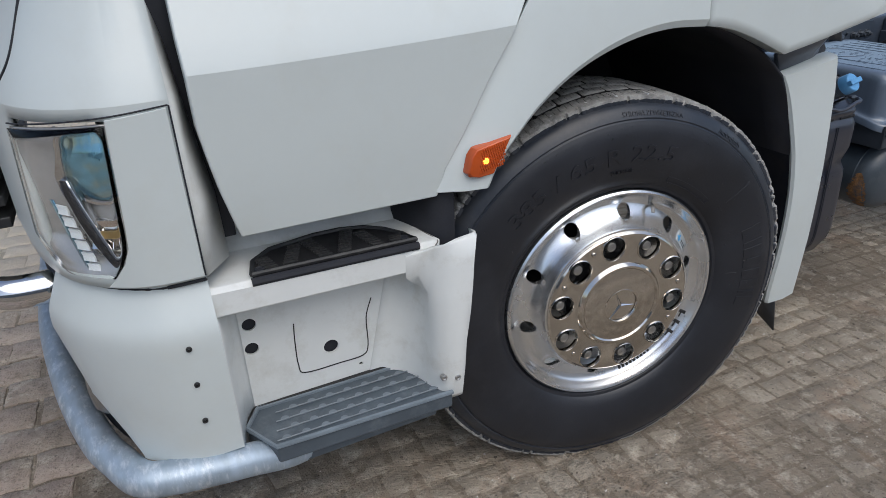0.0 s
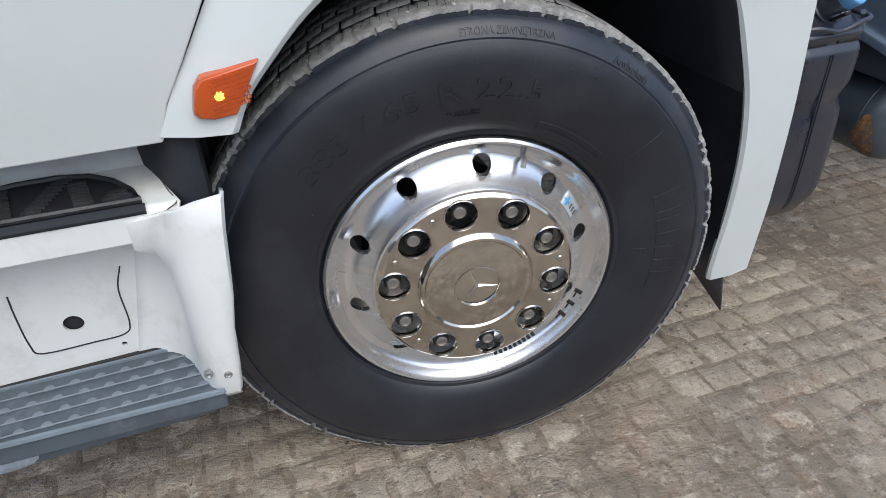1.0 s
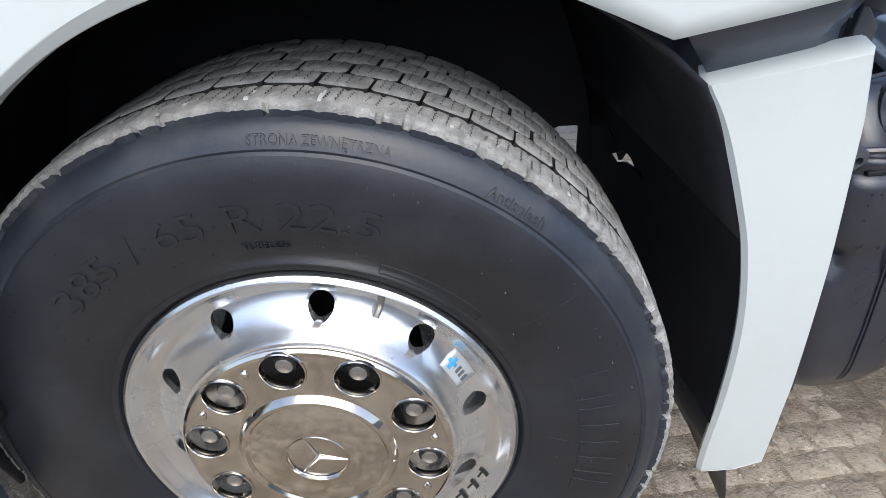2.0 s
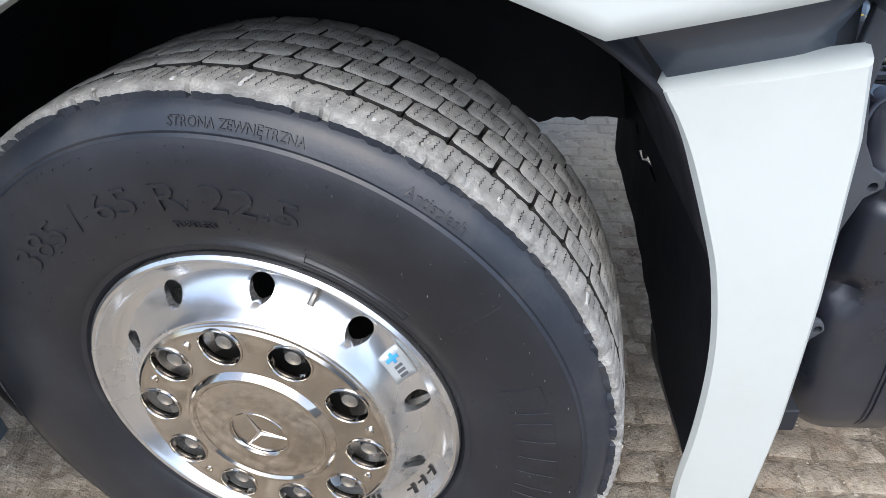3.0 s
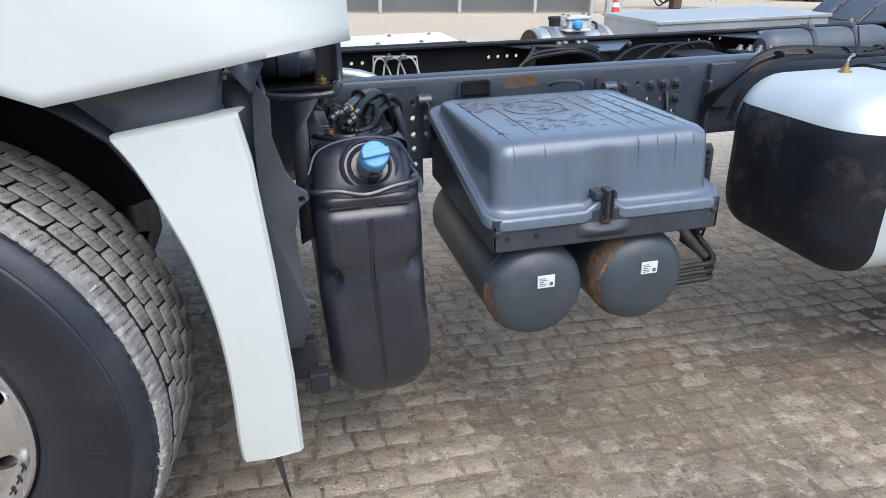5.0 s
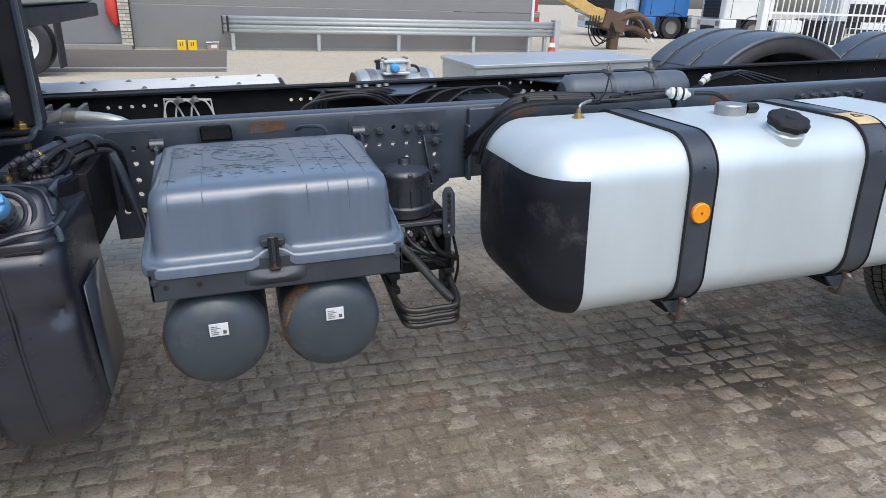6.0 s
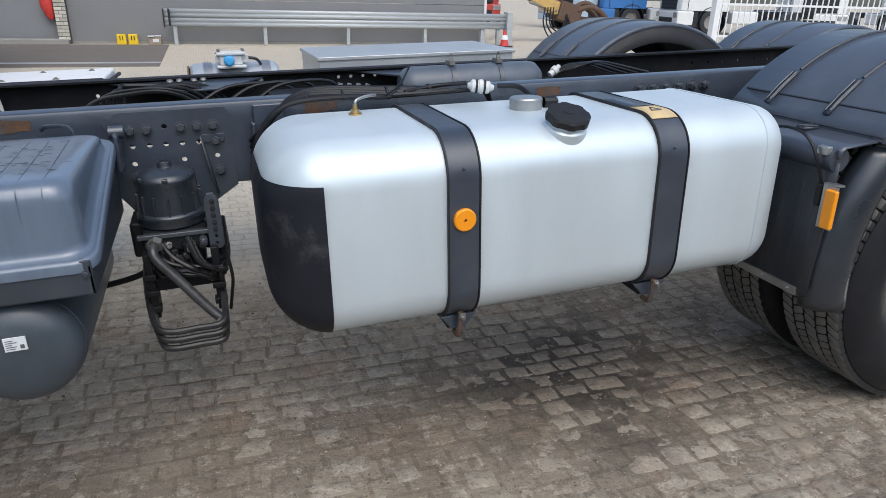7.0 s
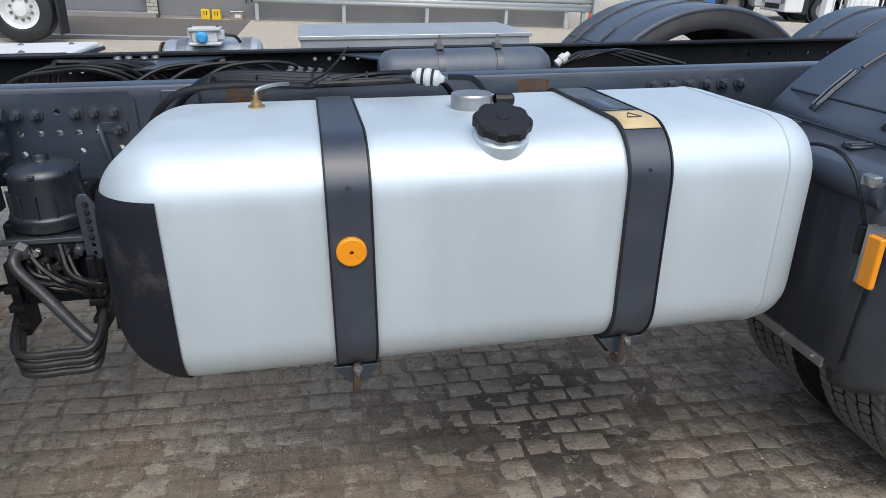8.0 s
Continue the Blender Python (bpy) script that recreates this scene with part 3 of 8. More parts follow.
    bumper = part("bumper_corner", grid(rows), WHITE, truck, "white bumper corner with three screws", 40, 0.002, 0.010)
    for x, z, y in ((-1.015, 0.744, -0.0105), (-1.016, 0.662, -0.0085), (-1.017, 0.573, -0.0055)):
        bm = bmesh.new()
        add_lathe(bm, [(0.0055, 0.004), (0.0055, -0.002), (0.003, -0.003), (0.0025, 0.0), (0.0005, 0.0)], 14, Matrix.Translation((x, y, z)))
        part("screw", bm, DARK_NUT, bumper)
    seam = bmesh.new()
    add_tube(seam, [on_front(s, 0.856 + 0.03 * max(0, s - 0.05), -0.012) for s in np.linspace(0, 0.4, 16)], 0.0035, 6, 0)
    add_tube(seam, [on_front(s, 0.860, -0.004) for s in (0.002, 0.02, 0.045, 0.07)], 0.0035, 6, 0)
    part("seam", seam, BLACK, bumper)
    dark = [[on_front(s, z, -0.02) for s in np.linspace(0.15, 1.3, 24)] for z in (0.47, 0.6, 0.86)]
    part("bumper_back", grid(dark), BLACK, truck, "", 30, 0, 0.01)
    at = on_front(0.30, 0.60, 0.002)
    part("fog_lamp", lathe([(0.0005, 0.02), (0.04, 0.016), (0.055, 0.006), (0.06, 0.0)], 24, aim(at, on_front(0.30, 0.60, 0.1) - at) @ Matrix.Diagonal((0.5, 1, 1.0, 1))), NUT, truck, "oval fog lamp in the bumper")
    # galvanised under-run bar
    path = [(-0.72, 0.10, 0.392), (-0.84, 0.03, 0.400), (-0.95, 0.010, 0.428), (-1.09, 0.012, 0.447), (-1.155, 0.03, 0.455), (-1.19, 0.09, 0.458), (-1.235, 0.20, 0.46), (-1.29, 0.44, 0.465), (-1.335, 0.8, 0.465), (-1.35, 1.27, 0.465)]
    part("under_run_bar", tube(path, 0.036, 16, 8), GALV, truck, "scuffed galvanised steel bar under the bumper")
    # bright bar and dark grille on the nose
    part("nose_bar", tube([(-1.225, 0.34, 0.775), (-1.262, 0.335, 0.775), (-1.33, 0.34, 0.78), (-1.40, 0.42, 0.785), (-1.43, 0.9, 0.79), (-1.43, 1.27, 0.79)], 0.036, 14, 6), CHROME_BAR, truck, "chrome bar across the nose")
    bm = bmesh.new()
    for k in range(7):
        add_box(bm, -1.40, -1.30, 0.50, 1.27, 0.86 + 0.05 * k, 0.885 + 0.05 * k)
    part("grille", bm, BLACK_GRILLE, truck, "black slatted nose grille", 30, 0.004)


# -- the two steps in front of the wheel --
def steps():
    recess = prism([(-0.965, 0.44), (-0.545, 0.44), (-0.470, 0.790), (-0.965, 0.790)], 0.124, 0.130)
    back = part("step_recess", recess, WHITE_STEP, truck, "dirty white panel with bolt holes and a lock", 30, 0.002)
    cut(back, rods([(-0.718, 0.569)], 0.0175, 0.10, 0.17))
    cut(back, rods([(-0.652, 0.497)], 0.005, 0.10, 0.17))
    holes = rods([(-0.888, 0.681), (-0.891, 0.621)], 0.0150, 0.10, 0.17)
    cut(back, holes)
    # black sheet added behind the panel, so the holes' dark comes from colour
    part("recess_back", boxes((-0.95, -0.58, 0.134, 0.142, 0.45, 0.77)), BLACK, truck, "", 30)
    line = bmesh.new()
    add_tube(line, [(-0.795, 0.1238, 0.655), (-0.798, 0.1238, 0.61), (-0.798, 0.1238, 0.545), (-0.785, 0.1238, 0.520), (-0.70, 0.1238, 0.518), (-0.645, 0.1238, 0.520), (-0.630, 0.1238, 0.545), (-0.628, 0.1238, 0.62), (-0.612, 0.1238, 0.668)], 0.0016, 5, 5)
    part("lid_line", line, DARK_NUT, back)
    ledge = grid([[(x, y, z) for x, y, z in row] for row in (
        [(-0.965, 0.126, 0.748), (-0.455, 0.126, 0.748)],
        [(-0.965, 0.040, 0.772), (-0.478, 0.040, 0.762)],
        [(-0.965, 0.022, 0.779), (-0.480, 0.024, 0.766)],
        [(-0.965, 0.022, 0.826), (-0.480, 0.024, 0.808)],
        [(-0.965, 0.030, 0.833), (-0.476, 0.030, 0.820)],
        [(-0.965, 0.10, 0.835), (-0.502, 0.10, 0.826)],
        [(-0.965, 0.30, 0.838), (-0.56, 0.30, 0.832)])])
    part("upper_step", ledge, WHITE_STEP, truck, "scuffed white ledge of the upper step", 30, 0.003, 0.008)
    wall = [[(x, y, z) for x, y in ((-0.909, 0.1262), (-0.918, 0.118), (-0.930, 0.098), (-0.941, 0.070), (-0.950, 0.042), (-0.957, 0.018))] for z in (0.430, 0.55, 0.68, 0.79)]
    part("recess_side", grid(wall), WHITE_STEP, truck, "", 60, 0, 0.004)
    sill = [[(x, 0.165, 0.830), (x, 0.172, 0.850), (x, 0.176, 0.90), (x, 0.18, 1.05)] for x in (-0.955, -0.8, -0.6, -0.45)]
    part("cab_sill", grid(sill), WHITE_STEP, truck, "white sill behind the upper step", 40, 0, 0.006)
    # slatted tread let into the ledge
    z = 0.836
    shape = [(-0.875, 0.028), (-0.862, 0.085), (-0.82, 0.125), (-0.72, 0.150), (-0.66, 0.152), (-0.61, 0.140), (-0.572, 0.108), (-0.545, 0.065), (-0.530, 0.028)]
    bm = bmesh.new()
    base = [bm.verts.new((x, y, z - 0.004 - 0.022 * (x + 0.9))) for x, y in shape]
    topv = [bm.verts.new((x, y, z + 0.008 - 0.022 * (x + 0.9))) for x, y in shape]
    bm.faces.new(base)
    bm.faces.new(topv)
    for i in range(len(shape)):
        bm.faces.new((base[i], base[(i + 1) % len(shape)], topv[(i + 1) % len(shape)], topv[i]))
    tread = part("step_tread", bm, STRAP_EDGE, truck, "black slatted step tread", 30, 0.002)
    ring = bmesh.new()
    add_tube(ring, [(x, y, z + 0.009 - 0.022 * (x + 0.9)) for x, y in [*shape, shape[0]]], 0.005, 6, 0)
    part("tread_rim", ring, BLACK_GRILLE, tread)
    for k in range(6):
        xs = -0.842 + 0.056 * k
        bm = bmesh.new()
        lean = 0.035 if k % 2 else -0.020
        depth = (0.055, 0.085, 0.098, 0.100, 0.086, 0.034)[k]
        count = round(depth / 0.0105)
        for j in range(count):
            y = 0.040 + 0.0105 * j
            x = xs + lean * (j / 9 - 0.3)
            add_box(bm, x - 0.014, x + 0.014, y, y + 0.0075, z + 0.004 - 0.022 * (x + 0.9), z + 0.0115 - 0.022 * (x + 0.9))
            add_box(bm, x - 0.0135, x + 0.0135, y + 0.007, y + 0.011, z + 0.004 - 0.022 * (x + 0.9), z + 0.0085 - 0.022 * (x + 0.9))
        part("tread_slat", bm, TREAD_BAR, tread, "", 30)
    for x, y in ((-0.857, 0.044), (-0.553, 0.046)):
        part("tread_screw", lathe([(0.011, 0), (0.011, 0.003), (0.007, 0.004), (0.006, 0.002), (0.0005, 0.002)], 14, aim((x, y, z + 0.008 - 0.022 * (x + 0.9)), (0, 0, 1))), BLACK, tread)
    part("tread_lip", tube([(-0.878, 0.024, z - 0.006), (-0.528, 0.024, z - 0.014)], 0.009, 8, 0), BLACK, tread)
    # wing in front of the tyre: its inner wall runs on from the recess
    rows = []
    for zz, xa, xb, y in ((0.440, -0.494, -0.464, -0.028), (0.455, -0.495, -0.460, -0.034), (0.52, -0.495, -0.451, -0.036), (0.6, -0.494, -0.442, -0.036), (0.67, -0.492, -0.428, -0.035), (0.74, -0.491, -0.418, -0.034), (0.80, -0.489, -0.410, -0.031), (0.855, -0.488, -0.400, -0.028), (0.861, -0.487, -0.398, -0.018)):
        f = (zz - 0.44) / 0.421
        at = lambda top: 0.44 + f * (top - 0.44)
        xb -= 0.004 + 0.014 * f
        g = max(0.0, min(1.0, (f - 0.66) / 0.16))
        g = g * g * (3 - 2 * g)
        join = lambda x, yy, x_, y_: (x + (x_ - x) * g, yy + (y_ - yy) * g)
        rows.append([(-0.640 + 0.085 * f, 0.1234, at(0.800)), (-0.618 + 0.085 * f, 0.1228, at(0.800)), (-0.598 + 0.080 * f, 0.1200, at(0.800)), (-0.578 + 0.074 * f, 0.1125, at(0.800)), (-0.560 + 0.066 * f, 0.098, at(0.802)), (*join(-0.543 + 0.056 * f, 0.072, -0.560, 0.0208), at(0.808)), (*join(-0.530 + 0.042 * f, 0.038, -0.535, 0.0200), at(0.810)), (*join(xa - 0.024, 0.006, -0.515, 0.0165), at(0.813)), (*join(xa - 0.012, -0.016, -0.500, 0.006), at(0.821)),
                     (*join(xa + 0.006, y + 0.002, -0.486, -0.012), at(0.829)), (xa + 0.03, y + 0.006 * g, at(0.835)), (xb, y + 0.002, at(0.842)), (xb + 0.004, y + 0.010, at(0.842)), (xb + 0.003, y + 0.03, at(0.840))])
    wing = part("step_wing", grid(rows), WHITE_STEP, truck, "white wing panel in front of the tyre", 60, 0, 0.006)
    for x, zz in ((-0.508, 0.505), (-0.476, 0.499)):
        bm = bmesh.new()
        add_lathe(bm, [(0.0075, 0.006), (0.0075, -0.003), (0.005, -0.0042), (0.0035, -0.0015), (0.0005, -0.0015)], 14, Matrix.Translation((x, -0.0365 + 0.006 * (x < -0.49), zz)))
        part("wing_bolt", bm, STEEL, wing)
    part("scuff", tube([(-0.500, 0.005, 0.806), (-0.498, 0.006, 0.820), (-0.488, 0.016, 0.822), (-0.482, 0.030, 0.822), (-0.492, 0.06, 0.8265), (-0.506, 0.11, 0.829), (-0.520, 0.15, 0.831)], 0.0013, 6, 5), SCUFF, wing, "scraped dark edge")
    # lower step: ribbed tread on a tray
    outline = [(-0.905, 0.120), (-0.940, 0.062), (-0.895, -0.024), (-0.49, -0.036), (-0.487, -0.005), (-0.552, 0.118)]
    bm = bmesh.new()
    top = 0.472
    a = [bm.verts.new((x, y, top - 0.008 - 0.01 * (x + 0.9))) for x, y in outline]
    b = [bm.verts.new((x * 0.995 - 0.003, y, top - 0.052)) for x, y in outline]
    bm.faces.new(a)
    bm.faces.new(b)
    for i in range(6):
        bm.faces.new((a[i], a[(i + 1) % 6], b[(i + 1) % 6], b[i]))
    step = part("lower_step", bm, STEP_PLASTIC, truck, "grey ribbed plastic lower step", 30, 0.004)
    edge = bmesh.new()
    add_tube(edge, [(x, y, top - 0.006 - 0.01 * (x + 0.9)) for x, y in [*outline, outline[0]]], 0.006, 6, 0)
    part("step_rim", edge, STEP_LIGHT, step)
    gap = bmesh.new()
    add_tube(gap, [(-0.944, 0.062, top - 0.006), (-0.908, 0.121, top - 0.004), (-0.552, 0.121, top - 0.002), (-0.490, -0.002, top - 0.002), (-0.486, -0.030, top - 0.004)], 0.0042, 6, 0)
    part("step_gap", gap, DARK_NUT, step)
    for r in range(4):
        y = -0.008 + 0.031 * r
        bm = bmesh.new()
        a, b = -0.890 + 0.006 * r, -0.500 - 0.017 * r
        add_tube(bm, [(x, y, top - 0.0045 - 0.01 * (x + 0.9)) for x in (a, b)], 0.0016, 6, 0)
        x = a + 0.02 + 0.02 * (r % 2)
        while x < b - 0.01:
            z = top - 0.008 - 0.01 * (x + 0.9)
            side = [(x + 0.0095 * math.cos(t), y + 0.0105 * math.sin(t)) for t in np.linspace(0, math.pi, 7)]
            up, down = [bm.verts.new((p, q, z + 0.0045)) for p, q in side], [bm.verts.new((p, q, z - 0.003)) for p, q in side]
            bm.faces.new(up)
            for k in range(7):
                bm.faces.new((up[k], up[(k + 1) % 7], down[(k + 1) % 7], down[k]))
            x += 0.043
        part("step_rib", bm, STEP_BUMP, step, "", 30)
    part("step_tray", boxes((-0.86, -0.515, 0.0, 0.11, 0.378, 0.425)), STEP_PLASTIC, step, "", 30, 0.006)


def rear_flap():
    left = [(0.304, 0.683), (0.312, 0.679), (0.376, 0.678), (0.48, 0.682), (0.581, 0.681), (0.66, 0.676), (0.726, 0.667), (0.80, 0.652), (0.858, 0.634), (0.947, 0.602), (1.0, 0.578), (1.036, 0.556)]
    left = [(q.z, q.x) for q in smooth_path([(x, 0, z) for z, x in left], 4)]
    right = [(0.304, 0.807), (0.506, 0.808), (0.747, 0.799), (0.961, 0.785), (1.036, 0.771)]
    rows = []
    for z, x in left:
        r = lerp(right, z)
        up = lambda f: z + (0.024 * f if z > 0.9 else 0) * max(0, (z - 0.9) / 0.136)
        y = 0.052 - 0.012 * math.sin(math.pi * (z - 0.3) / 0.76)
        rows.append([(x + 0.004, y + 0.014, up(0)), (x + 0.0005, y + 0.006, up(0)), (x + 0.005, y, up(0.03)), (x + (r - x) * 0.5, y - 0.004, up(0.5)), (r - 0.006, y + 0.004, up(0.97)), (r, y + 0.011, up(1)), (r - 0.002, y + 0.05, up(1))])
    rows.append([(p[0], p[1] + 0.012 if p[1] < 0.06 else p[1], p[2] + 0.005) for p in rows[-1]])
    rows.append([(p[0] + 0.012, 0.10, p[2] + 0.004) for p in rows[-1]])
    part("wheel_flap", grid(rows), WHITE, truck, "white curved panel behind the front wheel", 35, 0.0015, 0.006)


def wheel_house():
    """The black liner over the front wheel, open below."""
    c = w(0, 0, 0.525)
    bm = bmesh.new()
    rows = []
    size = [(-20, 0.668), (5, 0.668), (28, 0.70), (44, 0.74), (60, 0.725), (90, 0.69), (130, 0.655), (160, 0.60), (196, 0.56)]
    torn = random.Random(9)
    for a in (15.0, 17.0, 20.0, *np.linspace(24, 196, 36)):
        shut = lerp([(132, 0.052), (138, 0.15)], a)
        row = []
        for f in (0, 0.12, 0.35, 0.45, 0.52, 0.6, 0.66, 0.73, 0.79, 0.86, 0.93, 1):
            b = a + (torn.uniform(-3.0, 2.5) if a < 16 else 0.0)
            q, r = radians(b), lerp(size, b) + (0.006 if a < 24 else 0.0)
            row.append((c.x + r * math.cos(q), shut + (0.81 - shut) * f, c.z + r * math.sin(q)))
        rows.append(row)
    add_grid(bm, rows)
    part("wheel_liner", bm, LINER, truck, "black plastic liner over the front wheel", 40, 0, 0.008)
    # its rear sheet ends above the ground with a ragged lower edge
    rows = []
    jag = random.Random(6)
    for y in np.linspace(0.052, 0.90, 18):
        low = lerp([(0.05, -9), (0.2, -8), (0.44, -4.5), (0.56, -1.5), (0.71, 0), (0.9, 2)], y) + jag.uniform(-0.8, 0.8)
        rows.append([(c.x + lerp(size, a) * math.cos(radians(a)), y, c.z + lerp(size, a) * math.sin(radians(a))) for a in np.linspace(low, 24.5, 8)])
    sheet = part("liner_sheet", grid(rows), LINER_DARK, truck, "torn black plastic sheet behind the front wheel", 40, 0, 0.006)
    # an opening cut here stands for a gap between parts further back
    for hole in ([(0.65, 0.668), (0.57, 0.712), (0.535, 0.720), (0.47, 0.716), (0.44, 0.706), (0.46, 0.698), (0.515, 0.700), (0.56, 0.690), (0.615, 0.664)], [(0.66, 0.736), (0.63, 0.740), (0.615, 0.720), (0.645, 0.722)]):
        bm = bmesh.new()
        rings = [[bm.verts.new((x, y, z)) for y, z in hole] for x in (0.50, 0.85)]
        bm.faces.new(rings[0])
        bm.faces.new(rings[1][::-1])
        for i in range(len(hole)):
            j = (i + 1) % len(hole)
            bm.faces.new((rings[0][i], rings[1][i], rings[1][j], rings[0][j]))
        bmesh.ops.recalc_face_normals(bm, faces=bm.faces)
        cut(sheet, bm)
    bm = bmesh.new()
    ragged = [(0.690, 0.672), (0.640, 0.680)] + [(x, 0.676 + jag.uniform(-0.010, 0.008)) for x in np.linspace(0.60, 0.32, 15)]
    add_prism(bm, [(c.x + (0.74 if a < 70 else 0.67) * math.cos(radians(a)), c.z + (0.74 if a < 70 else 0.67) * math.sin(radians(a))) for a in np.linspace(17, 200, 27)] + ragged[::-1], 0.80, 0.82)
    part("liner_wall", bm, BLACK, truck, "", 30, 0.003)
    lip = [[(0.50, 0.045, 1.125), (0.74, 0.05, 1.16), (0.76, 0.06, 1.16)], [(0.565, 0.075, 1.045), (0.70, 0.085, 1.075), (0.745, 0.10, 1.085)], [(0.60, 0.105, 0.98), (0.69, 0.11, 1.0), (0.76, 0.12, 1.02)]]
    part("liner_edge", grid(lip), MUD, truck, "smooth black plastic between cab and flap", 40, 0, 0.006)
    part("liner_edge", grid([[(0.755, 0.06, 1.165), (0.80, 0.075, 1.10)], [(0.78, 0.40, 1.165), (0.82, 0.40, 1.10)]]), MUD, truck, "", 40, 0, 0.006)
    # rubber flap that hangs below the white panel
    part("mud_flap", grid([[(0.735, 0.07, 0.40), (0.715, 0.22, 0.40), (0.70, 0.40, 0.40)], [(0.745, 0.068, 0.28), (0.725, 0.22, 0.30), (0.71, 0.40, 0.33)], [(0.765, 0.066, 0.165), (0.74, 0.20, 0.25), (0.715, 0.40, 0.31)]]), MUD_DARK, truck, "small black rubber mud flap", 30, 0, 0.005)
    # axle and hub carrier in the dark behind the wheel
    part("front_axle", tube([(c.x, 0.36, c.z), (c.x + 0.02, 0.7, c.z - 0.08), (c.x + 0.02, 1.27, c.z - 0.12)], 0.06, 12, 4), FRAME_DARK, truck)
    part("steering_knuckle", lathe([(0.18, 0.22), (0.18, 0.34), (0.07, 0.38), (0.07, 0.46)], 24, Matrix.Translation((c.x, 0, c.z)), True), FRAME_DARK, truck)
    part("oil_pan", boxes((-0.62, 0.34, 1.02, 1.52, 0.30, 0.62)), FRAME_DARK, truck, "black oil pan under the engine", 30, 0.05)
    part("engine_block", boxes((-0.70, 0.42, 0.96, 1.58, 0.62, 1.22)), FRAME_DARK, truck, "dark engine block above the axle", 30, 0.04)
    part("leaf_spring", boxes((c.x - 0.6, c.x + 0.40, 0.80, 0.88, 0.50, 0.56)), FRAME_DARK, truck, "", 30, 0.01)


door_panel()
fender()
indicator()
front_corner()
steps()
rear_flap()
wheel_house()

# -- wheels: y points inwards, the outer side lies at y = 0 --
def add_blocks(bm, y0, y1, r, count, fill, base, phase=0.0, slant=0.0, jitter=0.004, outer=1, ragged=0.0):
    """A ring of tread blocks with cut corners and rounded tops between two depths."""
    rnd = random.Random(int(y0 * 1000) + count)
    for k in range(count):
        a0 = 2 * math.pi * (k + phase) / count + rnd.uniform(-jitter, jitter)
        half = math.pi * fill / count
        ya, yb, rr = y0 + rnd.uniform(-ragged, ragged), y1, r + rnd.uniform(-ragged, ragged) * 0.5
        cut_u, cut_v = min(0.3, 0.005 / (half * r)), 0.005 / (yb - ya)
        shape = ((-1, cut_v), (-1 + cut_u, 0), (1 - cut_u, 0), (1, cut_v), (1, 1 - cut_v), (1 - cut_u, 1), (-1 + cut_u, 1), (-1, 1 - cut_v))
        rings = []
        for radius, inset in ((rr, 0.0026), (rr - 0.0020, 0.0), (base, -0.0002)):
            ring = []
            for u, v in shape:
                a = a0 + u * (half - inset / r) + slant * (2 * v - 1)
                y = ya + inset + v * (yb - ya - 2 * inset)
                ring.append(bm.verts.new((radius * math.sin(a), y, radius * math.cos(a))))
            rings.append(ring)
        bm.faces.new(rings[0])
        for n in range(8):
            q = (n + 1) % 8
            bm.faces.new((rings[0][n], rings[1][n], rings[1][q], rings[0][q]))
            bm.faces.new((rings[1][n], rings[2][n], rings[2][q], rings[1][q])).material_index = outer if n in (0, 1, 2) else 1


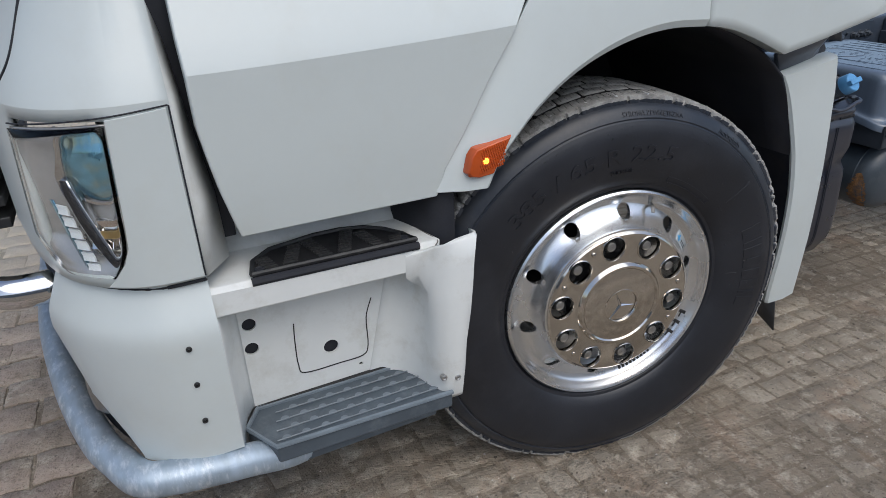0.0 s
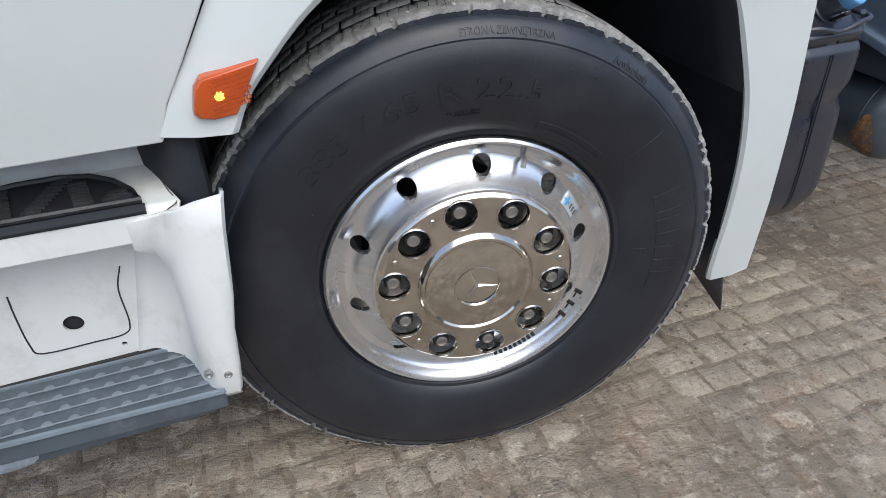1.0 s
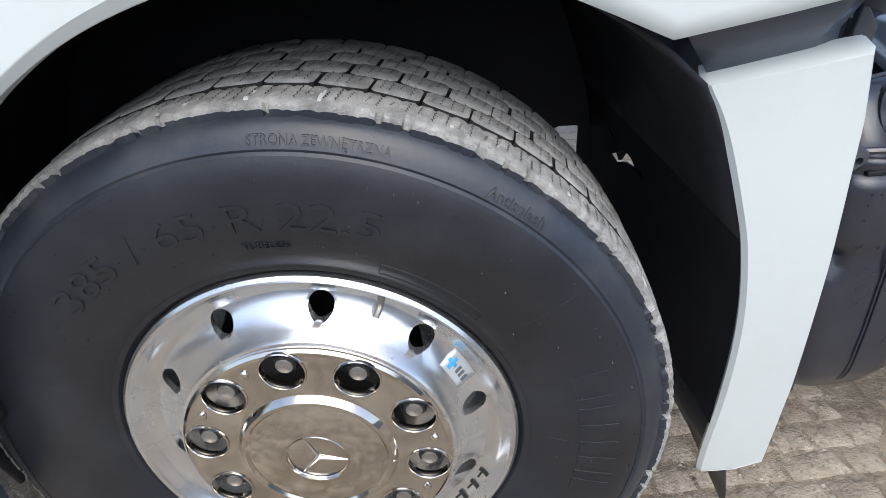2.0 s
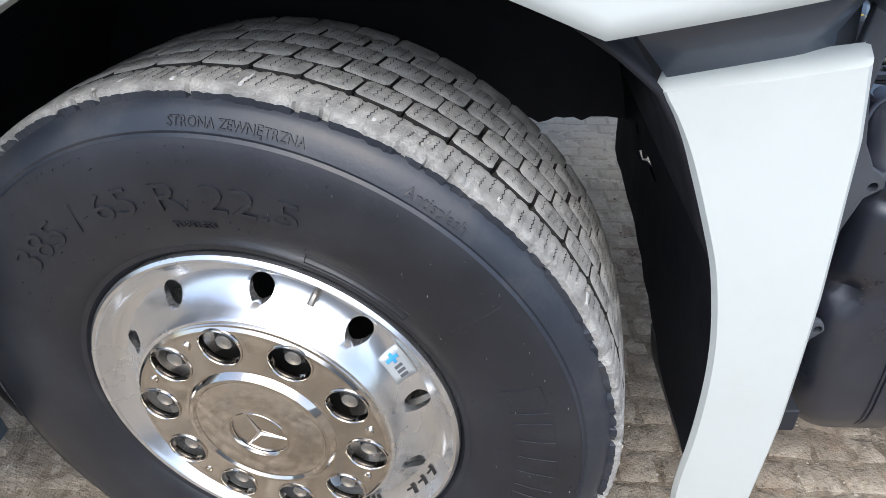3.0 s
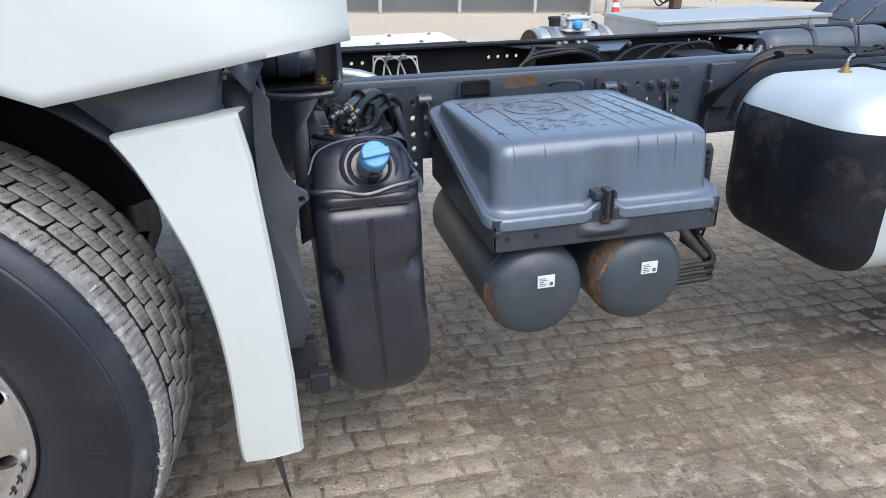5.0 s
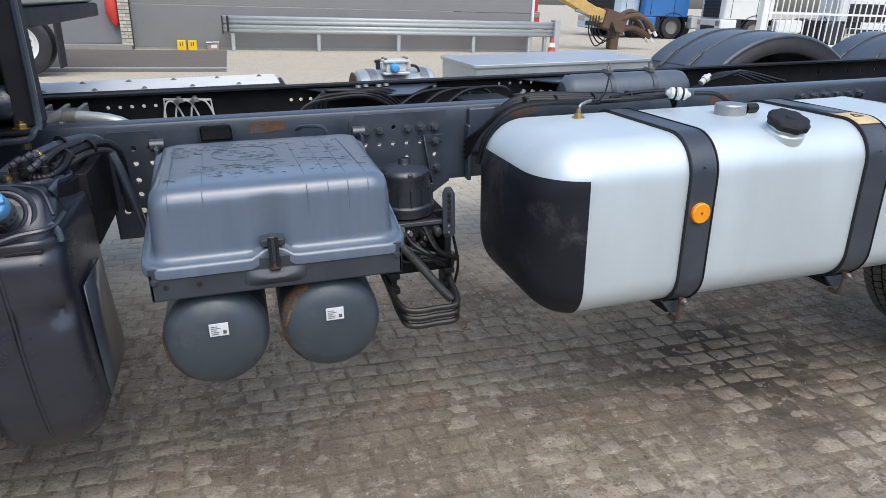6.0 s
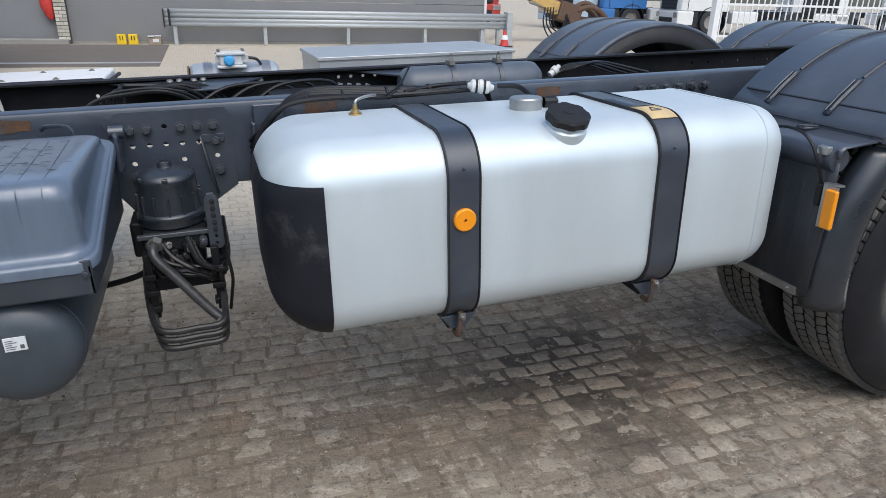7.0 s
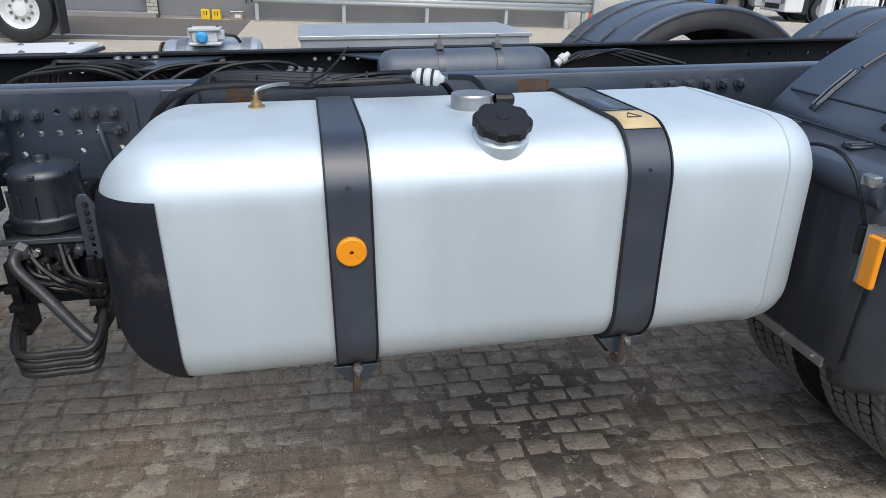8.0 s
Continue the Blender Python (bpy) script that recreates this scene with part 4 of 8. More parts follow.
def front_wheel():
    place = w(0, 0, 0.525)
    m = Matrix.Translation(place) @ pose(0, 0, 0, 0, 0, -8.5)
    # polished alloy rim as a closed shell
    shell = [(0.292, 0.075), (0.299, 0.064), (0.3025, 0.046), (0.3015, 0.036), (0.297, 0.032), (0.2925, 0.034), (0.2895, 0.041), (0.284, 0.046), (0.281, 0.053),
             (0.272, 0.062), (0.258, 0.066), (0.244, 0.061), (0.228, 0.047), (0.217, 0.030), (0.2115, 0.018), (0.208, 0.0125), (0.203, 0.012), (0.199, 0.016),
             (0.196, 0.045), (0.13, 0.048), (0.13, 0.054), (0.20, 0.054), (0.207, 0.030), (0.214, 0.042), (0.224, 0.057), (0.242, 0.071), (0.258, 0.076), (0.272, 0.090), (0.277, 0.20), (0.285, 0.32), (0.292, 0.32), (0.288, 0.2)]
    bm = bmesh.new()
    rows = [[(r * math.sin(2 * math.pi * k / 120), y, r * math.cos(2 * math.pi * k / 120)) for k in range(120)] for r, y in shell]
    add_grid(bm, rows, True, 0, True)
    wheel = part("front_wheel", bm, ALLOY, truck, "polished aluminium wheel with ten hand holes", 32)
    wheel.matrix_basis = m
    cutter = bmesh.new()
    for k in range(10):
        a = radians(6 + 36 * k)
        add_lathe(cutter, [(0.0185, 0.0), (0.0185, 0.2)], 20, Matrix.Translation((0.240 * math.sin(a), 0, 0.240 * math.cos(a))), 0, True)
    cut(wheel, cutter)
    # tyre carcass
    prof = [(0.290, 0.072), (0.300, 0.060), (0.304, 0.046), (0.310, 0.038), (0.318, 0.036), (0.324, 0.030), (0.345, 0.021), (0.375, 0.013), (0.41, 0.009), (0.445, 0.009), (0.468, 0.013), (0.480, 0.018),
            (0.4835, 0.022), (0.487, 0.021), (0.494, 0.0245), (0.503, 0.030), (0.511, 0.037), (0.5155, 0.043), (0.518, 0.048), (0.519, 0.056), (0.519, 0.20), (0.517, 0.28), (0.508, 0.335), (0.490, 0.360), (0.44, 0.376), (0.38, 0.370), (0.32, 0.340), (0.29, 0.322)]
    tyre = part("tyre", lathe(prof, 144), RUBBER, wheel, "black tyre with raised sidewall lettering", 25)
    part("shoulder_band", lathe([(r, y - 0.0006) for r, y in prof[11:19]], 144), RUBBER_DUST_SHEEN, wheel, "dusty shoulder of the tyre with a painted bluish sheen", 25)
    # tread: a shoulder rib of notched blocks and rows of lugs
    bm = bmesh.new()
    # worn shoulder rib: wavy cross ridges, a crumbled outer edge
    rows = []
    for k in range(1248):
        a = 2 * math.pi * k / 1248
        sa, ca = math.sin(a), math.cos(a)
        lump = lambda s, z: noise.noise((sa * s, ca * s, z))
        rough_edge = 0.0022 * lump(30, 2.0) + 0.0016 * lump(90, 3.0)
        bite = max(0.0, lump(22, 7.0) - 0.28) * 0.012 + (0.0062 if (k // 12 * 7) % 5 in (0, 3) and k % 12 < (2 + k // 12 % 3) and abs(k - 624) > 50 else 0.0)
        row = []
        for y, r in ((0.0440, 0.5160), (0.0435, 0.5255), (0.0450, 0.5312), (0.0490, 0.5338), (0.060, 0.5350), (0.075, 0.5358), (0.090, 0.5360), (0.0985, 0.5352), (0.1015, 0.5325), (0.1020, 0.5180)):
            f = (y - 0.044) / 0.058
            wave = math.cos(156 * (a + 0.006 * math.sin(6 * f)) + 1.2 * lump(14, 4.0))
            ridge = -0.0021 * max(0.0, (wave - 0.45) / 0.55) * (1 if 0.048 < y < 0.1 else 0.5)
            on_edge = max(0.0, 1 - (y - 0.0435) / 0.012)
            yy = y + on_edge * (rough_edge + bite)
            rr = r + ridge + 0.0009 * lump(60, 20 * y) * (r > 0.52) - on_edge * bite * 0.8 * (r > 0.52)
            row.append((rr * sa, yy, rr * ca))
        rows.append(row)
    add_grid(bm, rows + rows[:1])
    for f in bm.faces:
        at = f.calc_center_median()
        if at.y < 0.050 and math.hypot(at.x, at.z) < 0.5215:
            f.material_index = 2
    for k, (a, b) in enumerate(((0.1075, 0.1510), (0.1565, 0.2000), (0.2055, 0.2480), (0.2535, 0.2950))):
        add_blocks(bm, a, b, 0.5375 - 0.0005 * k - 0.0005 * k * k, 52, 0.935, 0.520, 0.5 * (k % 2) + 0.25, 0.005, 0.003, 1, 0.0012)
    add_blocks(bm, 0.3000, 0.3460, 0.5245, 52, 0.965, 0.500, 0.2, 0.004, 0.002)
    for v in bm.verts:
        v.co.z = max(v.co.z, -0.5235)
    part("tread", bm, (TREAD, TREAD_DEEP, RUBBER_DUST_SHEEN), wheel, "dusty grey tread blocks", 40)
    # sipes: fine dark zigzag slits across the lugs and the shoulder
    bm = bmesh.new()
    rub = random.Random(31)

    def slit(angle, y0, y1, r, steps, swing, lean, half=0.00055):
        row = [[], []]
        for j in range(steps + 1):
            f = j / steps
            a = angle + swing * (-1) ** j / r + lean * (2 * f - 1)
            for side, d in ((0, -half), (1, half)):
                q = a + d / r
                row[side].append(bm.verts.new((r * math.sin(q), y0 + (y1 - y0) * f, r * math.cos(q))))
        for j in range(steps):
            bm.faces.new((row[0][j], row[0][j + 1], row[1][j + 1], row[1][j]))
    for row_, (a, b) in enumerate(((0.1075, 0.1510), (0.1565, 0.2000), (0.2055, 0.2480), (0.2535, 0.2950))):
        for k in range(52):
            for d in (-0.30, -0.10, 0.10, 0.30):
                from_, to = rub.choice(((0.003, 0.003), (0.003, 0.003), (0.004, 0.018), (0.016, 0.003)))
                slit(2 * math.pi * (k + 0.5 * (row_ % 2) + 0.25 + d + rub.uniform(-0.02, 0.02)) / 52, a + from_, b - to, 0.53850 - 0.0005 * row_ - 0.0005 * row_ * row_, 7, 0.0014, 0.005, 0.0005)
    for k in range(208):
        slit(2 * math.pi * (k + rub.uniform(-0.2, 0.2)) / 208, 0.048 + rub.uniform(0, 0.02), 0.098 - rub.uniform(0, 0.02), 0.5366, 7, 0.0011, 0.004, 0.0004 + 0.0004 * rub.random())
    sipe = part("tread_sipe", bm, TREAD_DEEP, wheel)
    sipe["kind"] = "stuff"
    # grit pressed into the worn shoulder
    bm = bmesh.new()
    for k in range(90):
        a = rub.uniform(0, 2 * math.pi)
        size_, y, r = rub.uniform(0.0012, 0.0032), rub.uniform(0.050, 0.098), 0.5350
        add_lathe(bm, [(size_, -0.001), (size_ * 0.8, size_ * 0.5), (0.0003, size_ * 0.7)], 7, aim((r * math.sin(a), y, r * math.cos(a)), (math.sin(a), 0.0, math.cos(a))))
    part("tread_grit", bm, TREAD_GRIT, wheel, "grit pressed into the shoulder")["kind"] = "stuff"
    # raised lettering
    def ring_text(text, size, radius, angle, y, material=RUBBER, squash=1.0):
        def spot(x, yy, h):
            a = radians(angle) + squash * x / radius
            r = radius + yy
            return ((r * math.sin(a)), y(r) - h, r * math.cos(a))
        part("raised_lettering", letters(text, size, 0.0024, spot), material, wheel, "raised rubber lettering", 0)["kind"] = "stuff"
    skin = lambda r: lerp([(0.345, 0.021), (0.375, 0.013), (0.41, 0.009), (0.445, 0.009), (0.468, 0.013), (0.480, 0.018), (0.487, 0.021), (0.494, 0.0245), (0.503, 0.030), (0.511, 0.037)], r)
    ring_text("385 / 65 R 22.5", 0.056, 0.386, -15, skin, RUBBER, 1.30)
    ring_text("STRONA ZEWNĘTRZNA", 0.0150, 0.4925, 7, skin)
    ring_text("TUBELESS", 0.014, 0.358, -3, skin)
    ring_text("Antisplash", 0.0185, 0.4905, 35.5, skin, RUBBER, 1.1)
    # bars where a maker's name stands, a thin plate outline, moulding lines
    for k, wide in enumerate((4.6, 1.3, 3.4, 3.4, 3.2, 3.0, 1.3, 3.6)):
        a0 = 69 + sum((4.6, 1.3, 3.4, 3.4, 3.2, 3.0, 1.3, 3.6)[:k]) + 1.5 * k
        rows = []
        for r in np.linspace(0.390, 0.446, 6):
            rows.append([(r * math.sin(radians(a)), skin(r) - 0.0002, r * math.cos(radians(a))) for a in np.linspace(a0, a0 + wide, 4)])
        part("raised_bar", grid(rows), RUBBER, wheel, "", 30, 0.0004, 0.0022)
    line = bmesh.new()
    def arc(r, a0, a1, n=24):
        return [(r * math.sin(radians(a)), skin(r) + 0.0004, r * math.cos(radians(a))) for a in np.linspace(a0, a1, n)]
    add_tube(line, [*arc(0.350, 20, 45), *arc(0.325 + 0.01, 45, 20), arc(0.350, 20, 45)[0]], 0.0010, 5, 0)
    add_tube(line, [arc(r, 52, 52, 1)[0] for r in np.linspace(0.35, 0.46, 8)], 0.0008, 5, 0)
    add_tube(line, [arc(r, 88, 88, 1)[0] for r in np.linspace(0.345, 0.372, 5)], 0.0008, 5, 0)
    part("moulding_line", line, RUBBER, wheel)["kind"] = "stuff"
    dents = bmesh.new()
    rnd = random.Random(5)
    for k in range(110):
        a, r = rnd.uniform(-60, 100), rnd.choice((0.36, 0.40, 0.455, 0.47, rnd.uniform(0.34, 0.475)))
        p = arc(r, a, a, 1)[0]
        add_box(dents, -0.0005, 0.0005, -0.003, 0.001, -0.0005, 0.0005, Matrix.Translation(p) @ Matrix.Rotation(radians(rnd.uniform(-40, 40)), 4, "X"))
    part("rubber_whisker", dents, RUBBER, wheel)["kind"] = "stuff"
    # studs stuck in the shoulder
    bm = bmesh.new()
    for k in range(26):
        a = rnd.uniform(-80, 100)
        q = Matrix.Rotation(radians(a), 4, "Y")
        s = rnd.uniform(0.0012, 0.0026)
        add_box(bm, -s, s, 0.055 + rnd.random() * 0.035, 0.055 + rnd.random() * 0.035 + 2 * s, 0.5325, 0.5355, q)
    part("stuck_grit", bm, CREAM, wheel)["kind"] = "stuff"
    # hub behind, chrome cover with ten openings, dome with a star
    part("hub", lathe([(0.20, 0.052), (0.12, 0.050), (0.0005, 0.050)], 40), DARK_NUT, wheel)
    prof = [(0.2035, 0.0135), (0.2025, 0.0065), (0.198, 0.003), (0.190, 0.004), (0.160, 0.0035), (0.126, 0.004), (0.120, 0.0035), (0.117, -0.001), (0.113, -0.006), (0.108, -0.0065), (0.104, -0.003), (0.100, -0.004), (0.06, -0.0085), (0.0485, -0.009),
            (0.047, -0.0075), (0.045, -0.004), (0.0005, -0.0035), (0.0005, 0.006), (0.10, 0.008), (0.13, 0.0095), (0.198, 0.0105)]
    bm = bmesh.new()
    rows = [[(r * math.sin(2 * math.pi * k / 96), y, r * math.cos(2 * math.pi * k / 96)) for k in range(96)] for r, y in prof]
    add_grid(bm, rows, True, 0, True)
    cover = part("hub_cover", bm, CHROME, wheel, "chrome hub cover with a raised dome", 28)
    cutter = bmesh.new()
    spots = [(0.167 * math.sin(radians(-10 + 36 * k)), 0.167 * math.cos(radians(-10 + 36 * k))) for k in range(10)]
    for x, z in spots:
        add_lathe(cutter, [(0.0305, -0.02), (0.0305, 0.03)], 28, Matrix.Translation((x, 0, z)), 0, True)
    cut(cover, cutter)
    for x, z in spots:
        t = Matrix.Translation((x, 0, z))
        part("opening_ring", lathe([(0.0305, 0.014), (0.0303, 0.003), (0.0318, 0.0005), (0.0335, 0.0015), (0.0345, 0.0045)], 30, t), CHROME, wheel)
        bm = bmesh.new()
        add_lathe(bm, [(0.0195, 0.040), (0.0195, 0.024), (0.0175, 0.019), (0.011, 0.019)], 6, t)
        nut = part("wheel_nut", bm, DARK_NUT, wheel, "dark hexagon nut with a bright stud end", 30)
        part("wheel_stud", lathe([(0.0125, 0.020), (0.0125, 0.0135), (0.011, 0.0125), (0.0005, 0.0125)], 14, t), NUT, wheel, "")
    for k in range(10):
        if k in (2, 3, 6, 8, 9):
            a = radians(8 + 36 * k)
            part("cover_rivet", lathe([(0.007, 0.004), (0.006, 0.0), (0.0005, -0.0015)], 12, Matrix.Translation((0.178 * math.sin(a), 0, 0.178 * math.cos(a)))), CHROME, wheel)
    # three-pointed relief in the dome, each arm with a ridge
    bm = bmesh.new()
    for k in range(3):
        a = radians(-22 + 120 * k)
        tip, l_, r_ = (Vector((q * math.sin(a + d), -0.0045, q * math.cos(a + d))) for q, d in ((0.0445, 0), (0.0042, -1.05), (0.0042, 1.05)))
        mid = Vector((0, -0.0075, 0))
        vs = [bm.verts.new(p) for p in (tip, l_, mid, r_)]
        bm.faces.new(vs[:3])
        bm.faces.new((vs[0], vs[2], vs[3]))
    part("relief", bm, CHROME_BAR, wheel, "plain three-armed relief on the dome", 0, 0, 0.001)
    part("relief_ring", lathe([(0.0490, -0.008), (0.0480, -0.0102), (0.0462, -0.0102), (0.0452, -0.006)], 40), CHROME, wheel)
    # stickers and the valve
    def on_rim(r, a, out=0.0):
        y = lerp([(0.217, 0.030), (0.228, 0.047), (0.244, 0.061), (0.258, 0.066), (0.272, 0.062), (0.281, 0.053)], r)
        return Vector((r * math.sin(radians(a)), y - 0.0012 - out, r * math.cos(radians(a))))
    def patch(name, r0, r1, a0, a1, material, out=0.0, label=""):
        part(name, grid([[on_rim(r, a, out) for a in np.linspace(a0, a1, 6)] for r in np.linspace(r0, r1, 6)]), material, wheel, label, 30, 0, 0.0005)
    patch("rim_sticker", 0.229, 0.257, 54, 67, SILVER_LABEL, 0, "silver sticker on the rim")
    patch("sticker_mark", 0.240, 0.244, 55, 59.5, BLUE_LABEL, 0.001)
    patch("sticker_mark", 0.234, 0.250, 56.5, 58, BLUE_LABEL, 0.0014)
    for k in range(3):
        patch("sticker_mark", 0.237, 0.247, 60.5 + 2 * k, 61.7 + 2 * k, LABEL_INK, 0.001)
    for k in range(3):
        patch("rim_marking", 0.266, 0.280, 113 + 7 * k, 115 + 7 * k, DARK_NUT)
        patch("rim_marking", 0.270, 0.273, 113 + 7 * k, 118 + 7 * k, DARK_NUT, 0.0004)
    for k in range(9):
        patch("rim_marking", 0.258, 0.272, 145 + 2.6 * k, 146.6 + 2.6 * k, DARK_NUT)
    v0 = on_rim(0.262, 24)
    part("tyre_valve", tube([v0 + Vector((0, 0.01, 0)), v0 + Vector((0, -0.012, 0)), v0 + Vector((-0.006, -0.022, -0.012))], 0.0055, 8, 3), NUT, wheel, "bent tyre valve")
    return wheel


def rear_wheel(x, y, gap=0.36):
    """Twin wheels on a driven axle; the outer disc is dished."""
    c = w(x, y, 0.515)
    prof = [(0.29, 0.05), (0.305, 0.028), (0.33, 0.012), (0.38, 0.0), (0.43, 0.0), (0.47, 0.012), (0.49, 0.028), (0.494, 0.045), (0.494, 0.255), (0.485, 0.275), (0.44, 0.298), (0.38, 0.30), (0.31, 0.28), (0.29, 0.25)]
    bm = bmesh.new()
    rows = [(0.302, 0.05), (0.304, 0.03), (0.298, 0.024), (0.29, 0.03), (0.28, 0.05), (0.26, 0.09), (0.23, 0.15), (0.20, 0.16), (0.0005, 0.16)]
    add_lathe(bm, rows, 64)
    wheel = part("rear_wheel", bm, ALLOY, truck, "twin rear wheel with deep black tyres", 32)
    wheel.matrix_basis = Matrix.Translation(c)
    for k in range(2):
        bm = lathe([(r, q + gap * k) for r, q in prof], 96)
        part("tyre", bm, RUBBER_REAR, wheel, "", 30)
        bm = bmesh.new()
        for j, (a, b) in enumerate(((0.030, 0.074), (0.080, 0.122), (0.128, 0.172), (0.178, 0.220), (0.226, 0.270))):
            add_blocks(bm, a + gap * k, b + gap * k, 0.513, 86, 0.90, 0.492, 0.5 * (j % 2), 0.016 * (-1) ** j, 0.002)
        for v in bm.verts:
            v.co.z = max(v.co.z, -0.512)
        part("tread", bm, (TREAD_REAR, TREAD_DEEP), wheel, "worn tread blocks", 40)
    part("hub", lathe([(0.13, 0.16), (0.125, 0.04), (0.10, 0.025), (0.0005, 0.022)], 32), NUT, wheel)
    for k in range(10):
        bm = bmesh.new()
        a = radians(36 * k)
        bolt(bm, (0.167 * math.sin(a), 0.16, 0.167 * math.cos(a)), (0, -1, 0), 0.016, 0.03)
        part("wheel_nut", bm, NUT, wheel)
    return wheel


TREAD_REAR = mat("rear_tread_rubber", (0.150, 0.146, 0.136), 0.9, 0, 0.22, 20, 260, 0.3, (0.23, 0.225, 0.205), 0.6, 12)
front_wheel()
rear_wheel(4.56, 0.085)
rear_wheel(4.52, 1.86)
rear_wheel(5.87, 1.86)

# -- ladder frame --
def rail(y, out, x0, x1, name, material, label):
    """A C-shaped rail; out = -1 when its web faces the near side."""
    bm = bmesh.new()
    z0, z1, t, deep = 0.702, 0.966, 0.008, 0.075
    rnd = 0.010
    prof = [(0, z0 + rnd), (0, z1 - rnd), (0.003, z1 - 0.003), (rnd, z1), (deep, z1), (deep, z1 - t), (t, z1 - t), (t, z0 + t), (deep, z0 + t), (deep, z0), (rnd, z0), (0.003, z0 + 0.003)]
    rows = [[(x, y - out * q, z) for q, z in prof] for x in (x0, x1)]
    vs = add_grid(bm, rows, True)
    bm.faces.new(vs[0])
    bm.faces.new(vs[1])
    return part(name, bm, material, truck, label, 30)


def frame_parts():
    near = rail(0.885, -1, 0.30, 7.2, "frame_rail", FRAME, "dark blue-grey steel frame rail with bolts and holes")
    # far rail takes the darker copy: its shade is in the colour
    far = rail(1.665, 1, 0.30, 7.2, "frame_rail", FRAME_DARK, "far frame rail with drilled holes, coloured dark for shade")
    holes = [(x, z) for x in (1.155, 1.203, 1.252) for z in (0.890, 0.841, 0.788, 0.742)] + [(x, 0.847) for x in (1.929, 1.978, 2.025, 2.073, 2.122)] + [(2.028, 0.903), (1.927, 0.792), (2.173, 0.799), (2.072, 0.795), (2.3, 0.78)]
    cut(near, rods(holes, 0.0085, 0.87, 0.92, 12))
    fars = [(1.02 + 0.045 * k, z) for k in range(5) for z in (0.905,)] + [(1.75 + 0.042 * k, 0.90) for k in range(4)] + [(2.72 + 0.055 * k, 0.925) for k in range(4)] + [(3.36, 0.92), (3.42, 0.92)] + [(4.6 + 0.1 * k, 0.90) for k in range(8)]
    cut(far, rods(fars, 0.0075, 1.64, 1.69, 12))
    for x, z in ((1.930, 0.897), (1.977, 0.897), (2.075, 0.898), (2.122, 0.899), (2.170, 0.898), (2.173, 0.850), (2.176, 0.754), (1.927, 0.752)):
        bm = bmesh.new()
        bolt(bm, (x, 0.876, z), (0, -1, 0), 0.0125, 0.020)
        part("frame_bolt", bm, BOLT_GREY, near)
    for x in (3.74, 3.80, 3.86, 3.92, 3.98, 4.04):
        bm = bmesh.new()
        bolt(bm, (x, 0.885, 0.918), (0, -1, 0), 0.015, 0.024)
        part("frame_bolt", bm, BOLT_GREY, near)
    for x0, x1 in ((1.553, 1.672), (2.46, 2.57), (3.30, 3.40)):
        part("rust_patch", prism([(x0, 0.912), (x0 + 0.006, 0.947), (x0 + 0.05, 0.951), (x1, 0.945), (x1 - 0.006, 0.915), (x1 - 0.03, 0.918), (x1 - 0.055, 0.911)], 0.8835, 0.886), RUST, near, "rusty bare patch on the rail", 30)
    part("frame_bracket", boxes((1.405, 1.500, 0.868, 0.885, 0.900, 0.945)), FRAME_DARK, near, "", 30, 0.006)
    bm = bmesh.new()
    add_tube(bm, [(1.400, 0.866, 0.90), (1.404, 0.862, 0.948), (1.45, 0.862, 0.952), (1.498, 0.862, 0.948), (1.504, 0.866, 0.90)], 0.005, 6, 3)
    part("bracket_rim", bm, FRAME, near)
    part("frame_bracket", boxes((2.295, 2.395, 0.862, 0.885, 0.80, 0.955), (2.285, 2.30, 0.845, 0.885, 0.70, 0.90)), FRAME, near, "", 30, 0.006)
    part("hook_bracket", tube([(1.70, 0.86, 0.92), (1.72, 0.83, 0.935), (1.78, 0.80, 0.935), (1.79, 0.80, 0.90)], 0.006, 6, 3), FRAME, near)
    plate = part("side_plate", prism([(1.865, 0.70), (1.875, 0.93), (1.90, 0.952), (2.21, 0.952), (2.225, 0.93), (2.225, 0.70), (2.10, 0.62), (1.92, 0.62)], 0.876, 0.8845), FRAME, truck, "bolted side plate on the frame", 30, 0)
    cut(plate, rods(holes, 0.0085, 0.86, 0.90, 12))
    plate = part("side_plate", prism([(1.118, 0.60), (1.118, 0.925), (1.135, 0.943), (1.262, 0.943), (1.278, 0.925), (1.278, 0.62), (1.26, 0.60)], 0.877, 0.8845), FRAME, truck, "", 30, 0)
    cut(plate, rods([(x, z) for x in (1.155, 1.203, 1.252) for z in (0.890, 0.841, 0.788, 0.742, 0.69)], 0.0095, 0.86, 0.90, 12))
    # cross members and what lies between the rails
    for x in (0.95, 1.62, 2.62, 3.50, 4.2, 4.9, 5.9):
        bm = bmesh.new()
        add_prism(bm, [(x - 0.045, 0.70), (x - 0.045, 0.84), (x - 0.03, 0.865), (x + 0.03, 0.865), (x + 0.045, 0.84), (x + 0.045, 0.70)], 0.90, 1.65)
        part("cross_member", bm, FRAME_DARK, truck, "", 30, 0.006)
    # spread gusset of the cross member with rivets on top
    for x in (2.13, 3.12):
        bm = bmesh.new()
        a = [bm.verts.new(p) for p in ((x - 0.36, 1.655, 0.95), (x - 0.10, 1.40, 0.935), (x + 0.10, 1.40, 0.935), (x + 0.30, 1.655, 0.95))]
        bm.faces.new(a)
        g = part("gusset", bm, FRAME, truck, "black gusset plate with bright rivets", 30, 0.002, 0.008)
